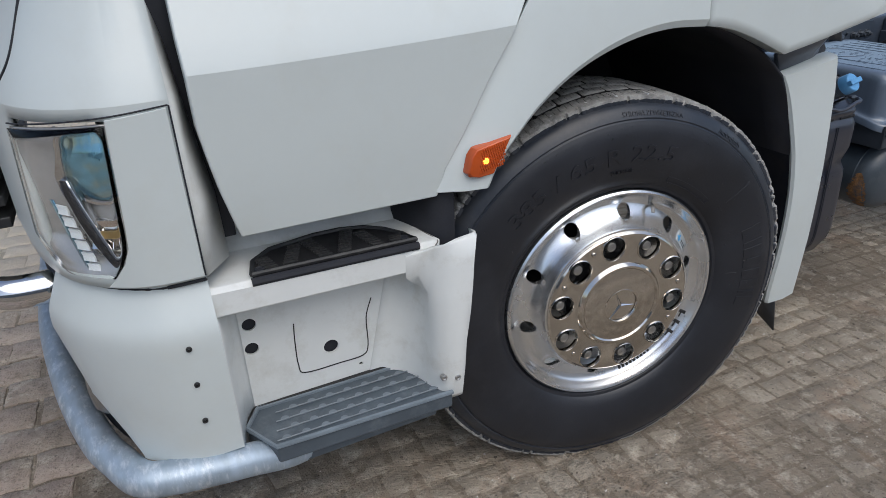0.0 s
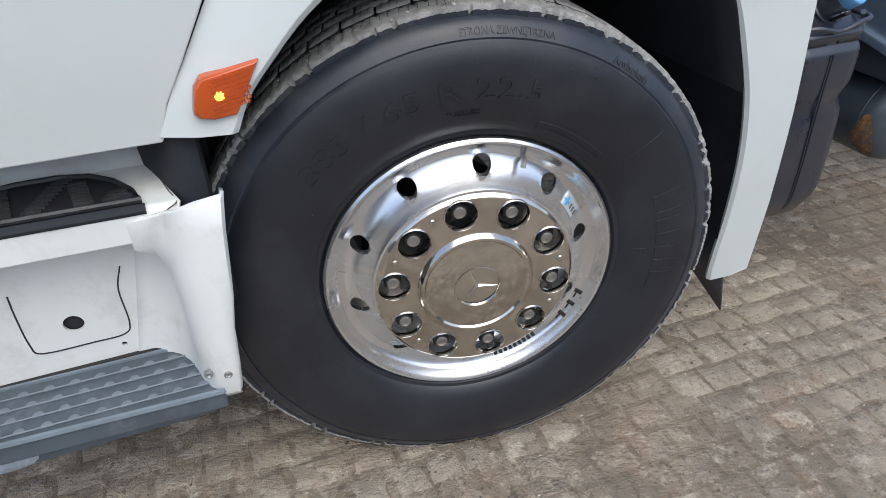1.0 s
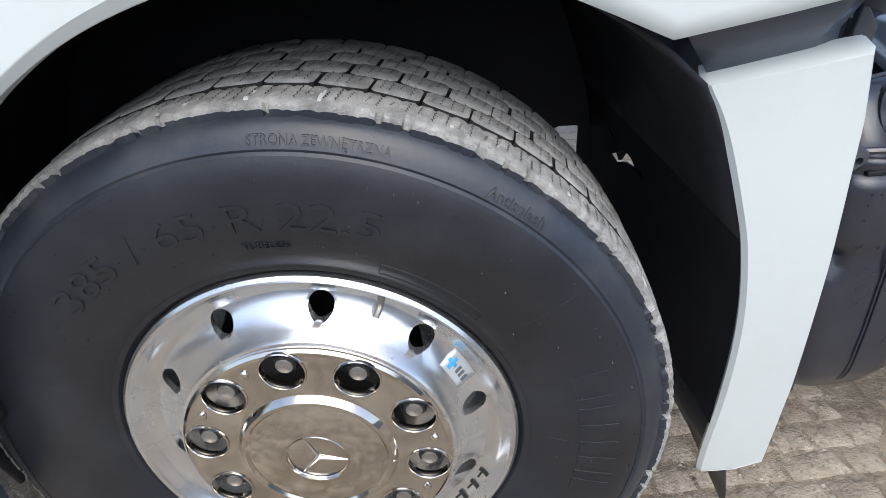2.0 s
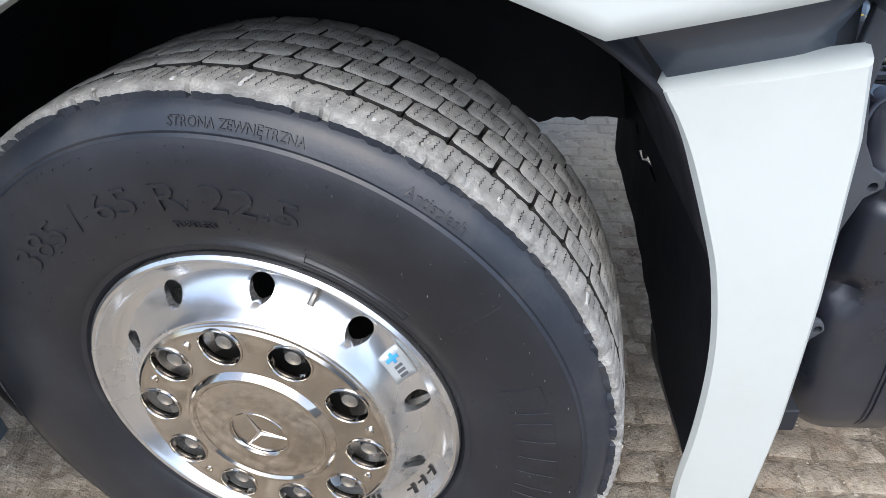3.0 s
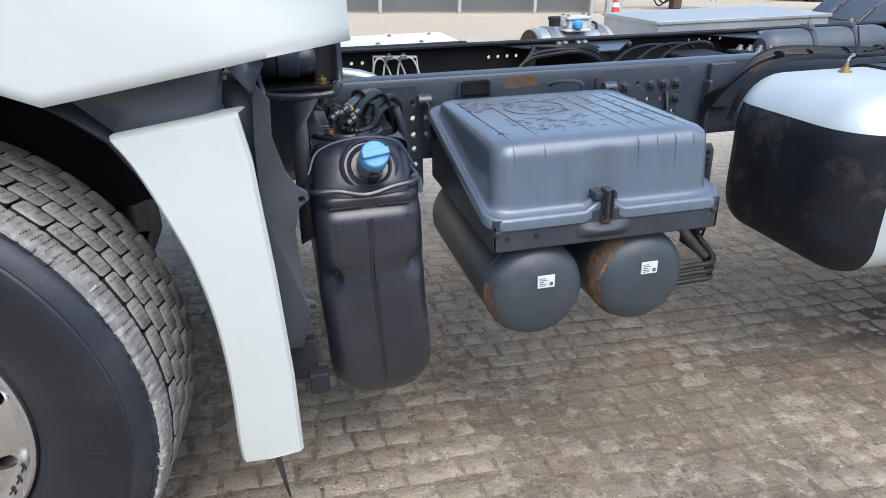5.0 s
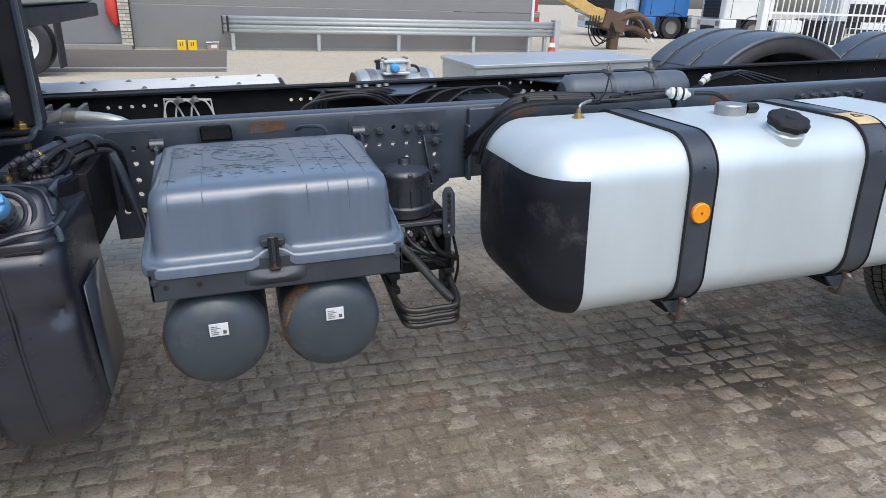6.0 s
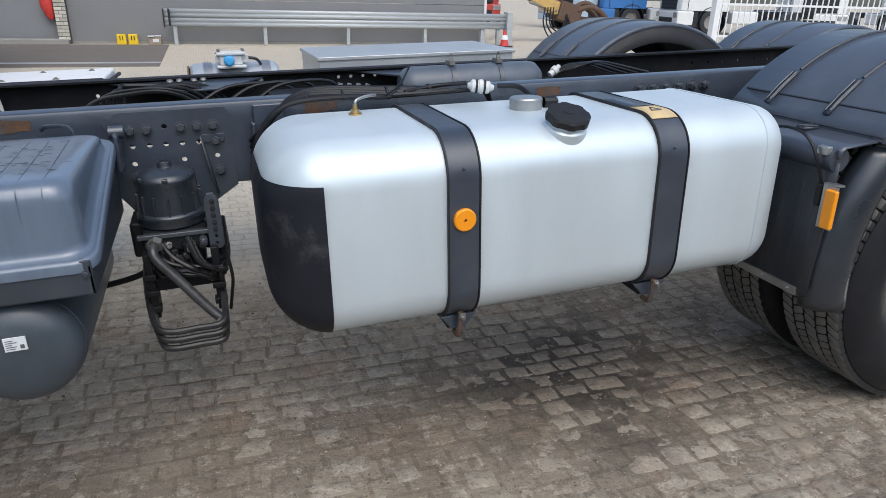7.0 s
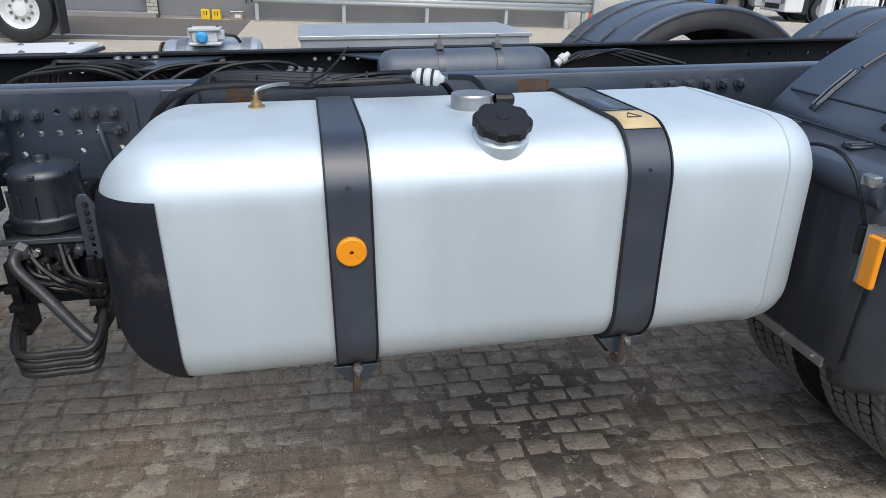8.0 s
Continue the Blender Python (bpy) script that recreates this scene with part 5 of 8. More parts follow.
        for k in range(4):
            part("rivet", lathe([(0.014, 0), (0.012, 0.008), (0.0005, 0.011)], 10, aim((x - 0.10 + 0.035 * k + 0.02 * (k > 1), 1.56 + 0.012 * (k % 2), 0.952), (0, 0, 1))), NUT, g)
    # air cylinder lying along the frame
    c = Vector((3.27, 1.46, 0.895))
    m = aim(c, (1, 0, 0))
    cyl = part("air_cylinder", lathe([(0.0005, -0.33), (0.05, -0.325), (0.075, -0.30), (0.082, -0.27), (0.082, 0.27), (0.075, 0.30), (0.05, 0.325), (0.0005, 0.33)], 32, m), BOX_PLASTIC, truck, "grey air cylinder strapped between the rails")
    for dx in (-0.10, 0.12):
        strap = lathe([(0.084, dx - 0.012), (0.086, dx - 0.012), (0.086, dx + 0.012), (0.084, dx + 0.012)], 32, m)
        part("clamp", strap, FRAME, cyl)
        bm = bmesh.new()
        bolt(bm, (c.x + dx, c.y - 0.02, c.z + 0.085), (0, 0, 1), 0.009, 0.03)
        add_box(bm, c.x + dx - 0.012, c.x + dx + 0.012, c.y - 0.04, c.y + 0.02, c.z + 0.083, c.z + 0.10)
        part("clamp_bolt", bm, NUT, cyl)
    # pipes, valve block and cable runs
    rnd = random.Random(3)
    for k in range(6):
        y = 1.30 + 0.03 * k
        pts = [(1.70 + 0.03 * k, y - 0.05, 0.84), (1.78 + 0.02 * k, y, 0.925 + 0.006 * k), (1.90, y + 0.02, 0.950 + rnd.uniform(-0.01, 0.015)), (2.02 + 0.02 * k, y + 0.01, 0.945 + rnd.uniform(-0.01, 0.015)), (2.12 + 0.02 * k, y + 0.03, 0.90), (2.16 + 0.02 * k, y + 0.03, 0.82)]
        part("cable_run", tube(pts, rnd.uniform(0.006, 0.010), 8, 6), CABLE, truck, "black cable loop between the rails")
    for k in range(3):
        pts = [(2.12 + 0.10 * k, 1.26, 0.90), (2.24 + 0.1 * k, 1.30, 0.955), (2.42 + 0.1 * k, 1.36, 0.950), (2.55 + 0.08 * k, 1.45, 0.88)]
        part("cable_run", tube(pts, 0.007, 8, 5), CABLE, truck)
    for k in range(4):
        pts = [(3.56, 1.30 + 0.02 * k, 0.90), (3.66 + 0.03 * k, 1.33, 0.962), (3.80 + 0.04 * k, 1.37 + 0.02 * k, 0.955), (3.98 + 0.06 * k, 1.42, 0.90)]
        part("cable_run", tube(pts, 0.006 + 0.001 * (k % 2), 8, 6), CABLE, truck)
    part("hose_fitting", lathe([(0.014, -0.03), (0.014, -0.01), (0.018, -0.008), (0.018, 0.012), (0.010, 0.014), (0.010, 0.03)], 10, aim((3.60, 1.31, 0.948), (0.7, 0.1, 0.5)), True), CREAM, truck, "pale hose fitting")
    for k in range(5):
        part("cross_bolt", lathe([(0.013, 0), (0.013, 0.010), (0.0005, 0.012)], 8, aim((2.20 + 0.045 * k, 1.60, 0.93), (0, -0.4, 1))), NUT, truck)
    bm = boxes((2.38, 2.58, 1.10, 1.32, 0.84, 0.935), (2.60, 2.66, 1.12, 1.22, 0.86, 0.945))
    valve = part("valve_block", bm, FRAME_DARK, truck, "black valve block with pipe fittings", 30, 0.01)
    for k in range(4):
        part("fitting", lathe([(0.014, 0), (0.014, 0.02), (0.009, 0.022), (0.009, 0.034), (0.0005, 0.034)], 10, aim((2.63 + 0.03 * k, 1.18 - 0.02 * k, 0.93), (0.3, 0, 1))), STEEL, valve)
    # gearbox end, pipes and bright bracket behind the cab
    gb = part("gearbox", lathe([(0.0005, -0.4), (0.16, -0.4), (0.20, -0.3), (0.20, 0.1), (0.15, 0.2), (0.10, 0.26), (0.0005, 0.27)], 28, aim((0.85, 1.27, 0.76), (1, 0, 0))), STEEL, truck, "dull aluminium gearbox housing")
    for k in range(8):
        part("gearbox_rib", boxes((0.55 + 0.06 * k, 0.565 + 0.06 * k, 1.06, 1.48, 0.80, 0.955)), STEEL, gb, "", 30, 0.003)
    part("pipe", tube([(0.86, 1.15, 0.90), (0.95, 1.12, 0.955), (1.06, 1.10, 0.955), (1.16, 1.08, 0.93), (1.22, 1.08, 0.86)], 0.022, 12, 6, 0.04), ALU_BOX, truck, "pale ribbed breather pipe")
    part("pipe_clamp", lathe([(0.035, -0.02), (0.035, 0.02)], 16, aim((1.0, 1.11, 0.956), (1, -0.1, 0)), True), NUT, truck)
    bm = bmesh.new()
    for x0, x1 in ((1.245, 1.285), (1.29, 1.345), (1.35, 1.405)):
        add_tube(bm, [(x0 - 0.02, 1.60, 0.82), (x0, 1.60, 0.915), (x1 - 0.005, 1.60, 0.92), (x1 + 0.03, 1.60, 0.84)], 0.004, 6, 4)
    add_tube(bm, [(1.235, 1.61, 0.84), (1.240, 1.61, 0.935), (1.42, 1.61, 0.925), (1.425, 1.61, 0.85)], 0.0055, 6, 0)
    brk = part("cast_bracket", bm, CREAM, truck, "pale cast bracket on the far rail")
    for x in (1.30, 1.36):
        bm = bmesh.new()
        bolt(bm, (x, 1.58, 0.925), (0, 0, 1), 0.014, 0.015)
        part("bracket_bolt", bm, STEEL, brk)


# -- behind the front wheel: stay plates, exhaust pipe, cab mount --
def behind_wheel():
    edge = [(0.775, 0.52), (0.835, 0.52), (0.862, 0.60), (0.878, 0.617), (0.872, 0.632), (0.855, 0.64), (0.848, 0.80), (0.862, 0.85), (0.884, 0.865), (0.882, 0.882), (0.862, 0.895), (0.842, 0.93), (0.825, 1.0), (0.83, 1.07), (0.80, 1.11), (0.79, 1.0), (0.785, 0.85)]
    stay = part("stay_plate", prism(edge, 0.136, 0.150), FRAME_LIGHT, truck, "dark grey curved stay plate with two lugs", 30, 0.003)
    cut(stay, rods([(0.868, 0.868), (0.866, 0.620)], 0.007, 0.12, 0.17, 12))
    part("stay_plate", prism([(0.80, 0.42), (0.862, 0.42), (0.862, 0.52), (0.80, 0.52)], 0.16, 0.19), BLACK, truck, "", 30, 0.003)
    part("stay_plate", boxes((0.84, 0.885, 0.13, 0.17, 0.395, 0.445)), BLACK, truck, "", 30, 0.004)
    part("stay_plate", grid([[(0.72, 0.16, 1.12), (0.79, 0.15, 1.10)], [(0.74, 0.18, 1.0), (0.81, 0.17, 1.0)], [(0.78, 0.18, 0.85), (0.84, 0.19, 0.86)]]), FRAME_LIGHT, truck, "", 30, 0, 0.006)
    part("stay_plate", grid([[(0.86, 0.30, 0.70), (0.90, 0.30, 0.72)], [(0.865, 0.32, 0.95), (0.90, 0.30, 0.99)], [(0.875, 0.34, 1.02), (0.93, 0.33, 1.03)]]), FRAME_LIGHT, truck, "", 30, 0, 0.006)
    # cab mount under the rear corner
    mount = part("cab_mount", boxes((0.80, 1.00, 0.665, 0.82, 0.985, 1.0)), FRAME_DARK, truck, "black cab mount with a rusty bolt head", 30, 0.006)
    part("mount_edge", tube([(0.795, 0.66, 1.14), (0.803, 0.655, 1.01), (0.835, 0.65, 0.982), (0.965, 0.65, 0.976), (1.004, 0.66, 0.998), (1.014, 0.685, 1.10), (1.014, 0.70, 1.9)], 0.010, 8, 6), FRAME, mount)
    part("mount_pillar", boxes((0.945, 1.010, 0.70, 0.80, 1.0, 1.9)), BLACK, mount, "", 30, 0.012)
    part("mount_wall", boxes((0.80, 0.95, 0.80, 0.815, 1.0, 1.2)), FRAME_DARK, mount, "", 30, 0.004)
    part("damper", lathe([(0.040, -0.075), (0.048, -0.06), (0.048, -0.03), (0.054, -0.025), (0.054, 0.025), (0.048, 0.03), (0.048, 0.06), (0.040, 0.075)], 20, aim((0.880, 0.735, 1.065), (1, 0, 0)), True), FRAME, mount)
    bm = bmesh.new()
    bolt(bm, (0.965, 0.70, 1.0), (0, 0, 1), 0.015, 0.014)
    part("rusty_bolt", bm, BRASS, mount)
    part("mount_stud", tube([(0.965, 0.70, 0.985), (0.965, 0.70, 0.945)], 0.013, 8, 0), BRASS, mount)
    part("vent_pipe", tube([(0.995, 0.40, 1.9), (0.995, 0.395, 1.5), (0.995, 0.39, 1.222)], 0.014, 12, 0), FRAME, truck, "grey vent pipe behind the cab")
    for x, z in ((0.953, 0.885), (1.008, 0.889), (1.068, 0.898)):
        bm = bmesh.new()
        bolt(bm, (x, 0.885, z), (0, -1, 0), 0.019, 0.034)
        part("cab_bolt", bm, BOLT_GREY, truck)


# -- tall dark fluid tank with the blue cap --
def fluid_tank():
    x0, x1, yf, yb = 0.888, 1.118, 0.160, 0.49
    cx = (x0 + x1) / 2
    rows = []
    levels = [(0.303, 0.46, 0.085), (0.312, 0.62, 0.058), (0.338, 0.83, 0.030), (0.385, 1.04, 0.010), (0.42, 1.075, 0.004), (0.46, 1.075, 0.002), *[(z, 1.075 - 0.10 * (z - 0.46), 0.0) for z in np.linspace(0.50, 0.78, 15)],
              (0.800, 1.035, 0.002), (0.812, 1.030, 0.008), (0.818, 1.026, 0.014), (0.826, 1.022, 0.014), (0.836, 1.015, 0.006), (0.846, 1.0, 0.006), (0.854, 0.97, 0.014), (0.860, 0.965, 0.030), (0.869, 0.96, 0.044), (0.888, 0.955, 0.060), (0.910, 0.945, 0.078), (0.926, 0.93, 0.096), (0.935, 0.91, 0.118), (0.938, 0.88, 0.15)]
    for z, wide, front in levels:
        h = (x1 - x0) / 2 * wide
        back = lerp([(0.855, 0.58), (0.87, 0.37), (0.94, 0.315)], z)
        shift = 0.006 + 0.05 * max(0.0, 0.62 - z)
        row = []
        for a, b in round_rect(2 * h, back - yf - front, 0.055, 7):
            x, y = cx + shift + a, (back + yf + front) / 2 + b
            # finger dents in both front corners, a flat shallow panel between
            for side, zd, deep in ((-1, 0.655, 0.030), (1, 0.675, 0.024)):
                d = math.exp(-((z - zd) / 0.024) ** 2 - ((x - (cx + shift + side * (h - 0.022))) / 0.030) ** 2 - ((y - yf) / 0.05) ** 2)
                y += deep * d
                x -= side * deep * 0.4 * d
            row.append((x, y, z))
        rows.append(row)
    bm = bmesh.new()
    vs = add_grid(bm, rows, True)
    bm.faces.new(vs[0])
    bm.faces.new(vs[-1])
    tank = part("fluid_tank", bm, ADBLUE, truck, "tall dark grey plastic fluid tank with a blue cap", 50)
    seam = bmesh.new()
    for dx in (-0.004, 0.004):
        add_tube(seam, [(cx + dx + 0.021, yf + 0.072, 0.303), (cx + dx + 0.019, yf + 0.014, 0.375), (cx + dx + 0.013, yf, 0.48), (cx + dx + 0.006, yf - 0.001, 0.65), (cx + dx + 0.004, yf, 0.80)], 0.0026, 6, 5)
    part("mould_seam", seam, ADBLUE, tank)
    for side in (-1, 1):
        x = cx + 0.006 + side * 0.052
        part("brow_slot", boxes((x - 0.036, x + 0.036, yf + 0.010, yf + 0.030, 0.820, 0.829)), STRAP_EDGE, tank, "", 30, 0.003)
    rows = [[(x1 + 0.024 - 0.02 * (z - 0.5), y, z) for y in (0.26, 0.45)] for z in (0.40, 0.44, 0.60, 0.70)]
    part("tank_shield", grid(rows), FRAME, tank, "thin dark side shield", 30, 0, 0.004)
    spots = bmesh.new()
    drop = random.Random(12)
    for k in range(16):
        x, z = cx + drop.uniform(-0.08, 0.09), drop.uniform(0.60, 0.81)
        add_lathe(spots, [(0.0028, 0.0), (0.0005, -0.0006)], 8, Matrix.Translation((x, yf + 0.001, z)))
    part("dark_spot", spots, STRAP_EDGE, tank)["kind"] = "stuff"
    # filler neck, collar and cap, leaning outwards
    at = Vector((cx + 0.019, 0.230, 0.896))
    way = Vector((0.05, -0.83, 0.55)).normalized()
    m = aim(at, way)
    part("filler_collar", lathe([(0.068, -0.06), (0.066, 0.003), (0.060, 0.008), (0.056, 0.006), (0.055, 0.001), (0.050, 0.001), (0.049, 0.009), (0.045, 0.012), (0.041, 0.009), (0.040, 0.002), (0.032, 0.002)], 40, m), ADBLUE, tank, "ringed black filler collar")
    neck = part("filler_neck", lathe([(0.029, 0.0), (0.029, 0.040), (0.031, 0.042), (0.031, 0.056), (0.0005, 0.056)], 32, m), BOX_PLASTIC, tank, "grey filler neck")
    for k in range(4):
        q = m @ Matrix.Rotation(radians(200 + 28 * k), 4, "Y")
        part("neck_slot", boxes((-0.003, 0.003, 0.020, 0.028, 0.0285, 0.0300, q)), DARK_NUT, neck)
    part("neck_tongue", boxes((-0.010, 0.010, 0.006, 0.05, -0.040, -0.034, m)), STRAP_EDGE, tank, "", 30, 0.002)
    cap = lathe([(0.0265, 0.050), (0.0298, 0.052), (0.0303, 0.060), (0.0298, 0.082), (0.0275, 0.087), (0.0005, 0.088)], 36, m)
    add_box(cap, -0.029, 0.029, 0.080, 0.098, -0.008, 0.008, m @ Matrix.Rotation(0.12, 4, "Y"))
    part("filler_cap", cap, BLUE, tank, "light blue screw cap with a grip bar", 30, 0.003)
    # strap rope round the shoulder
    rope = bmesh.new()
    add_tube(rope, [(x0 - 0.004, 0.30, 0.845), (x0 + 0.0, 0.19, 0.862), (cx - 0.06, 0.163, 0.868), (cx, 0.160, 0.856), (cx + 0.06, 0.163, 0.868), (x1, 0.185, 0.872), (x1 + 0.004, 0.30, 0.87)], 0.006, 7, 5)
    add_tube(rope, [(x0, 0.24, 0.885), (x0 + 0.03, 0.27, 0.930), (cx, 0.29, 0.946), (x1 - 0.03, 0.27, 0.938), (x1 + 0.002, 0.22, 0.890)], 0.004, 7, 5)
    part("strap_cord", rope, ADBLUE, tank)
    clip = bmesh.new()
    add_tube(clip, [(x1 - 0.004, 0.20, 0.878), (x1 + 0.008, 0.203, 0.862), (x1 + 0.010, 0.206, 0.835)], 0.007, 8, 4)
    part("clip", clip, BOX_PLASTIC, tank)
    # sender ring with hoses
    c = Vector((1.008, 0.535, 0.902))
    part("tank_top", lathe([(0.10, -0.10), (0.10, -0.008), (0.0005, -0.008)], 36, aim(c, (0, 0, 1))), FRAME_DARK, tank)
    ring = part("sender_ring", lathe([(0.092, -0.006), (0.092, 0.003), (0.087, 0.006), (0.083, 0.002), (0.069, 0.002), (0.067, 0.007), (0.061, 0.007), (0.059, 0.001), (0.0005, 0.001)], 44, aim(c, (0, 0, 1))), ADBLUE, truck, "round sender plate with hoses")
    for k in range(8):
        a = radians(20 + 45 * k)
        part("ring_clip", boxes((-0.010, 0.010, 0.069, 0.085, 0.003, 0.008, Matrix.Translation(c) @ Matrix.Rotation(a, 4, "Z"))), FRAME, ring, "", 30, 0.001)
    for dx, dy, h, r, m_ in ((-0.012, 0.01, 0.045, 0.022, STRAP_EDGE), (-0.035, -0.005, 0.03, 0.014, STRAP_EDGE), (0.028, 0.02, 0.04, 0.012, BLACK_GRILLE), (0.058, 0.01, 0.032, 0.013, BLACK_GRILLE), (-0.045, -0.03, 0.018, 0.011, BRASS)):
        part("hose_stub", lathe([(r, 0), (r, h * 0.6), (r * 0.8, h * 0.66), (r * 0.8, h), (0.0005, h)], 12, aim(c + Vector((dx, dy, 0.0)), (0, 0, 1))), m_, ring)
    for dx, dy, dz in ((-0.005, 0.01, 0.050), (-0.028, 0.0, 0.042), (0.024, 0.015, 0.040), (0.012, -0.015, 0.030)):
        part("quick_coupling", lathe([(0.006, -0.016), (0.010, -0.012), (0.010, -0.002), (0.007, 0.0), (0.010, 0.003), (0.010, 0.014), (0.007, 0.017)], 10, aim(c + Vector((dx, dy, dz)), (0.8, 0.35, 0.5)), True), BOLT_GREY, ring, "dull metal quick coupling")
    runs = (([(1.005, 0.550, 0.945), (1.032, 0.60, 0.958), (1.085, 0.72, 0.960), (1.130, 0.77, 0.945), (1.160, 0.80, 0.88), (1.165, 0.83, 0.76)], 0.0115, FRAME, 0),
            ([(1.035, 0.552, 0.935), (1.060, 0.61, 0.952), (1.108, 0.73, 0.952), (1.142, 0.77, 0.932), (1.165, 0.80, 0.87), (1.170, 0.83, 0.75)], 0.0115, BLACK_GRILLE, 0),
            ([(1.066, 0.552, 0.925), (1.094, 0.61, 0.944), (1.150, 0.71, 0.946), (1.180, 0.74, 0.918), (1.186, 0.76, 0.85), (1.182, 0.79, 0.73)], 0.011, CABLE, 0.13),
            ([(1.074, 0.548, 0.912), (1.106, 0.61, 0.930), (1.150, 0.70, 0.928), (1.172, 0.73, 0.905), (1.178, 0.76, 0.84), (1.176, 0.79, 0.72)], 0.010, BLACK_GRILLE, 0),
            ([(0.996, 0.515, 0.912), (1.026, 0.496, 0.909), (1.060, 0.505, 0.911), (1.084, 0.535, 0.925), (1.092, 0.575, 0.945)], 0.010, CABLE, 0.15))
    for pts, r, m_, ridges in runs:
        part("hose", tube(pts, r, 10, 9, ridges), m_, ring, "ribbed black hose" if ridges else "smooth dark hose")
    for at_, way_ in (((1.060, 0.665, 0.962), (0.5, 0.8, 0.2)), ((1.128, 0.67, 0.946), (0.6, 0.7, 0.2)), ((1.086, 0.60, 0.938), (0.6, 0.7, 0.3))):
        part("hose_tie", lathe([(0.022, -0.003), (0.022, 0.003)], 14, aim(at_, way_), True), STRAP_EDGE, ring)
    part("hose_tie", lathe([(0.0135, -0.005), (0.0135, 0.005)], 10, aim((1.020, 0.578, 0.952), (0.5, 0.5, 0.5)), True), YELLOW, ring, "yellow tag")
    part("hose_pipe", tube([(1.168, 0.72, 0.915), (1.185, 0.715, 0.86), (1.205, 0.72, 0.76), (1.215, 0.74, 0.68)], 0.013, 10, 5), FRAME, ring, "dark bent pipe")
    part("tank_bracket", prism([(0.905, 0.60), (0.910, 0.905), (0.935, 0.925), (0.965, 0.925), (0.962, 0.905), (0.925, 0.88), (0.918, 0.60)], 0.52, 0.70), FRAME, truck, "", 30, 0.003)
    part("tank_bracket", boxes((1.10, 1.13, 0.55, 0.88, 0.70, 0.90)), FRAME_DARK, truck, "", 30, 0.004)


# -- battery box: sloping tray, ribbed lid, latch --
def battery_box():
    x0, x1, yf, yb = 1.285, 1.888, 0.172, 0.80
    zf, zb = 0.742, 0.885
    zl = lambda y: zf + (zb - zf) * (y - yf) / (yb - yf)
    box = part("battery_box", boxes((x0 + 0.006, x1 - 0.006, yf + 0.006, yb, 0.672, 0.680)), TRAY, truck, "grey steel battery tray under a moulded lid", 30, 0.002)
    for xa, xb in ((x0 + 0.006, x0 + 0.014), (x1 - 0.014, x1 - 0.006)):
        side = bmesh.new()
        vs = [[side.verts.new((x, y, z)) for y, z in ((yf + 0.004, 0.675), (yb, 0.675), (yb, zb), (yf + 0.004, zf))] for x in (xa, xb)]
        side.faces.new(vs[0])
        side.faces.new(vs[1])
        for i in range(4):
            side.faces.new((vs[0][i], vs[0][(i + 1) % 4], vs[1][(i + 1) % 4], vs[1][i]))
        part("side_wall", side, TRAY, box, "", 30, 0.002)
    part("front_wall", boxes((x0 + 0.006, x1 - 0.006, yf + 0.004, yf + 0.012, 0.675, zf + 0.012)), TRAY, box, "", 30, 0.002)
    part("back_wall", boxes((x0 + 0.006, x1 - 0.006, yb - 0.01, yb, 0.675, zb)), TRAY, box, "", 30, 0.002)
    for x in (1.325, 1.398):
        cut_holes = bmesh.new()
        add_lathe(cut_holes, [(0.0065, 0.0), (0.0065, -0.0015), (0.0005, -0.0015)], 12, Matrix.Translation((x, yf + 0.004, 0.706)))
        part("tray_hole", cut_holes, DARK_NUT, box)
    for x in (1.303, 1.868):
        bm = bmesh.new()
        bolt(bm, (x, yf + 0.004, 0.722), (0, -1, 0), 0.007, 0.006)
        part("tray_bolt", bm, TRAY, box)
    # lid: flat rim with a raised lip, steep walls, pocket over the latch, grooved top
    cx, cy, lx = (x0 + x1) / 2, (yf + yb) / 2, 1.572
    rows = []
    top = 0.922
    def dense(pts, step=0.016):
        out = []
        for p, q in zip(pts, [*pts[1:], pts[0]]):
            n = max(1, int(math.hypot(q[0] - p[0], q[1] - p[1]) / step))
            out += [(p[0] + (q[0] - p[0]) * k / n, p[1] + (q[1] - p[1]) * k / n) for k in range(n)]
        return out
    outline = dense(round_rect(x1 - x0 + 0.02, yb - yf, 0.05, 6))
    for kind, sx, sy, lift in (("rim", 0.0, 0.0, -0.014), ("rim", 0.0, 0.0, 0.006), ("rim", 0.003, 0.003, 0.011), ("rim", 0.007, 0.008, 0.012), ("rim", 0.010, 0.012, 0.009), ("rim", 0.018, 0.024, 0.009), ("rim", 0.022, 0.030, 0.012), ("wall", 0.024, 0.033, 0.03), ("wall", 0.025, 0.035, 0.12), ("wall", 0.030, 0.041, 0.70), ("wall", 0.0315, 0.043, 0.80),
                              ("wall", 0.036, 0.049, 0.90), ("wall", 0.046, 0.060, 0.965), ("wall", 0.060, 0.076, 0.992), ("wall", 0.080, 0.098, 1.0), ("wall", 0.20, 0.20, 1.006)):
        w0, d0 = (x1 - x0 + 0.02) / 2, (yb - yf) / 2
        row = []
        for a, b in outline:
            x, y = cx + a * (1 - sx / w0), cy + b * (1 - sy / d0)
            near_latch = math.exp(-((x - lx) / 0.036) ** 4) * max(0.0, min(1.0, (yf + 0.12 - y) / 0.04))
            base = zl(y)
            if kind == "rim":
                z = base + lift + 0.020 * near_latch
                y += 0.010 * near_latch
            else:
                z = (base + 0.012) * (1 - lift) + top * lift
                y += 0.012 * near_latch * max(0.0, min(1.0, (0.86 - lift) * 4)) ** 2
            row.append((x, y, z))
        rows.append(row)
    bm = bmesh.new()
    vs = add_grid(bm, rows, True)
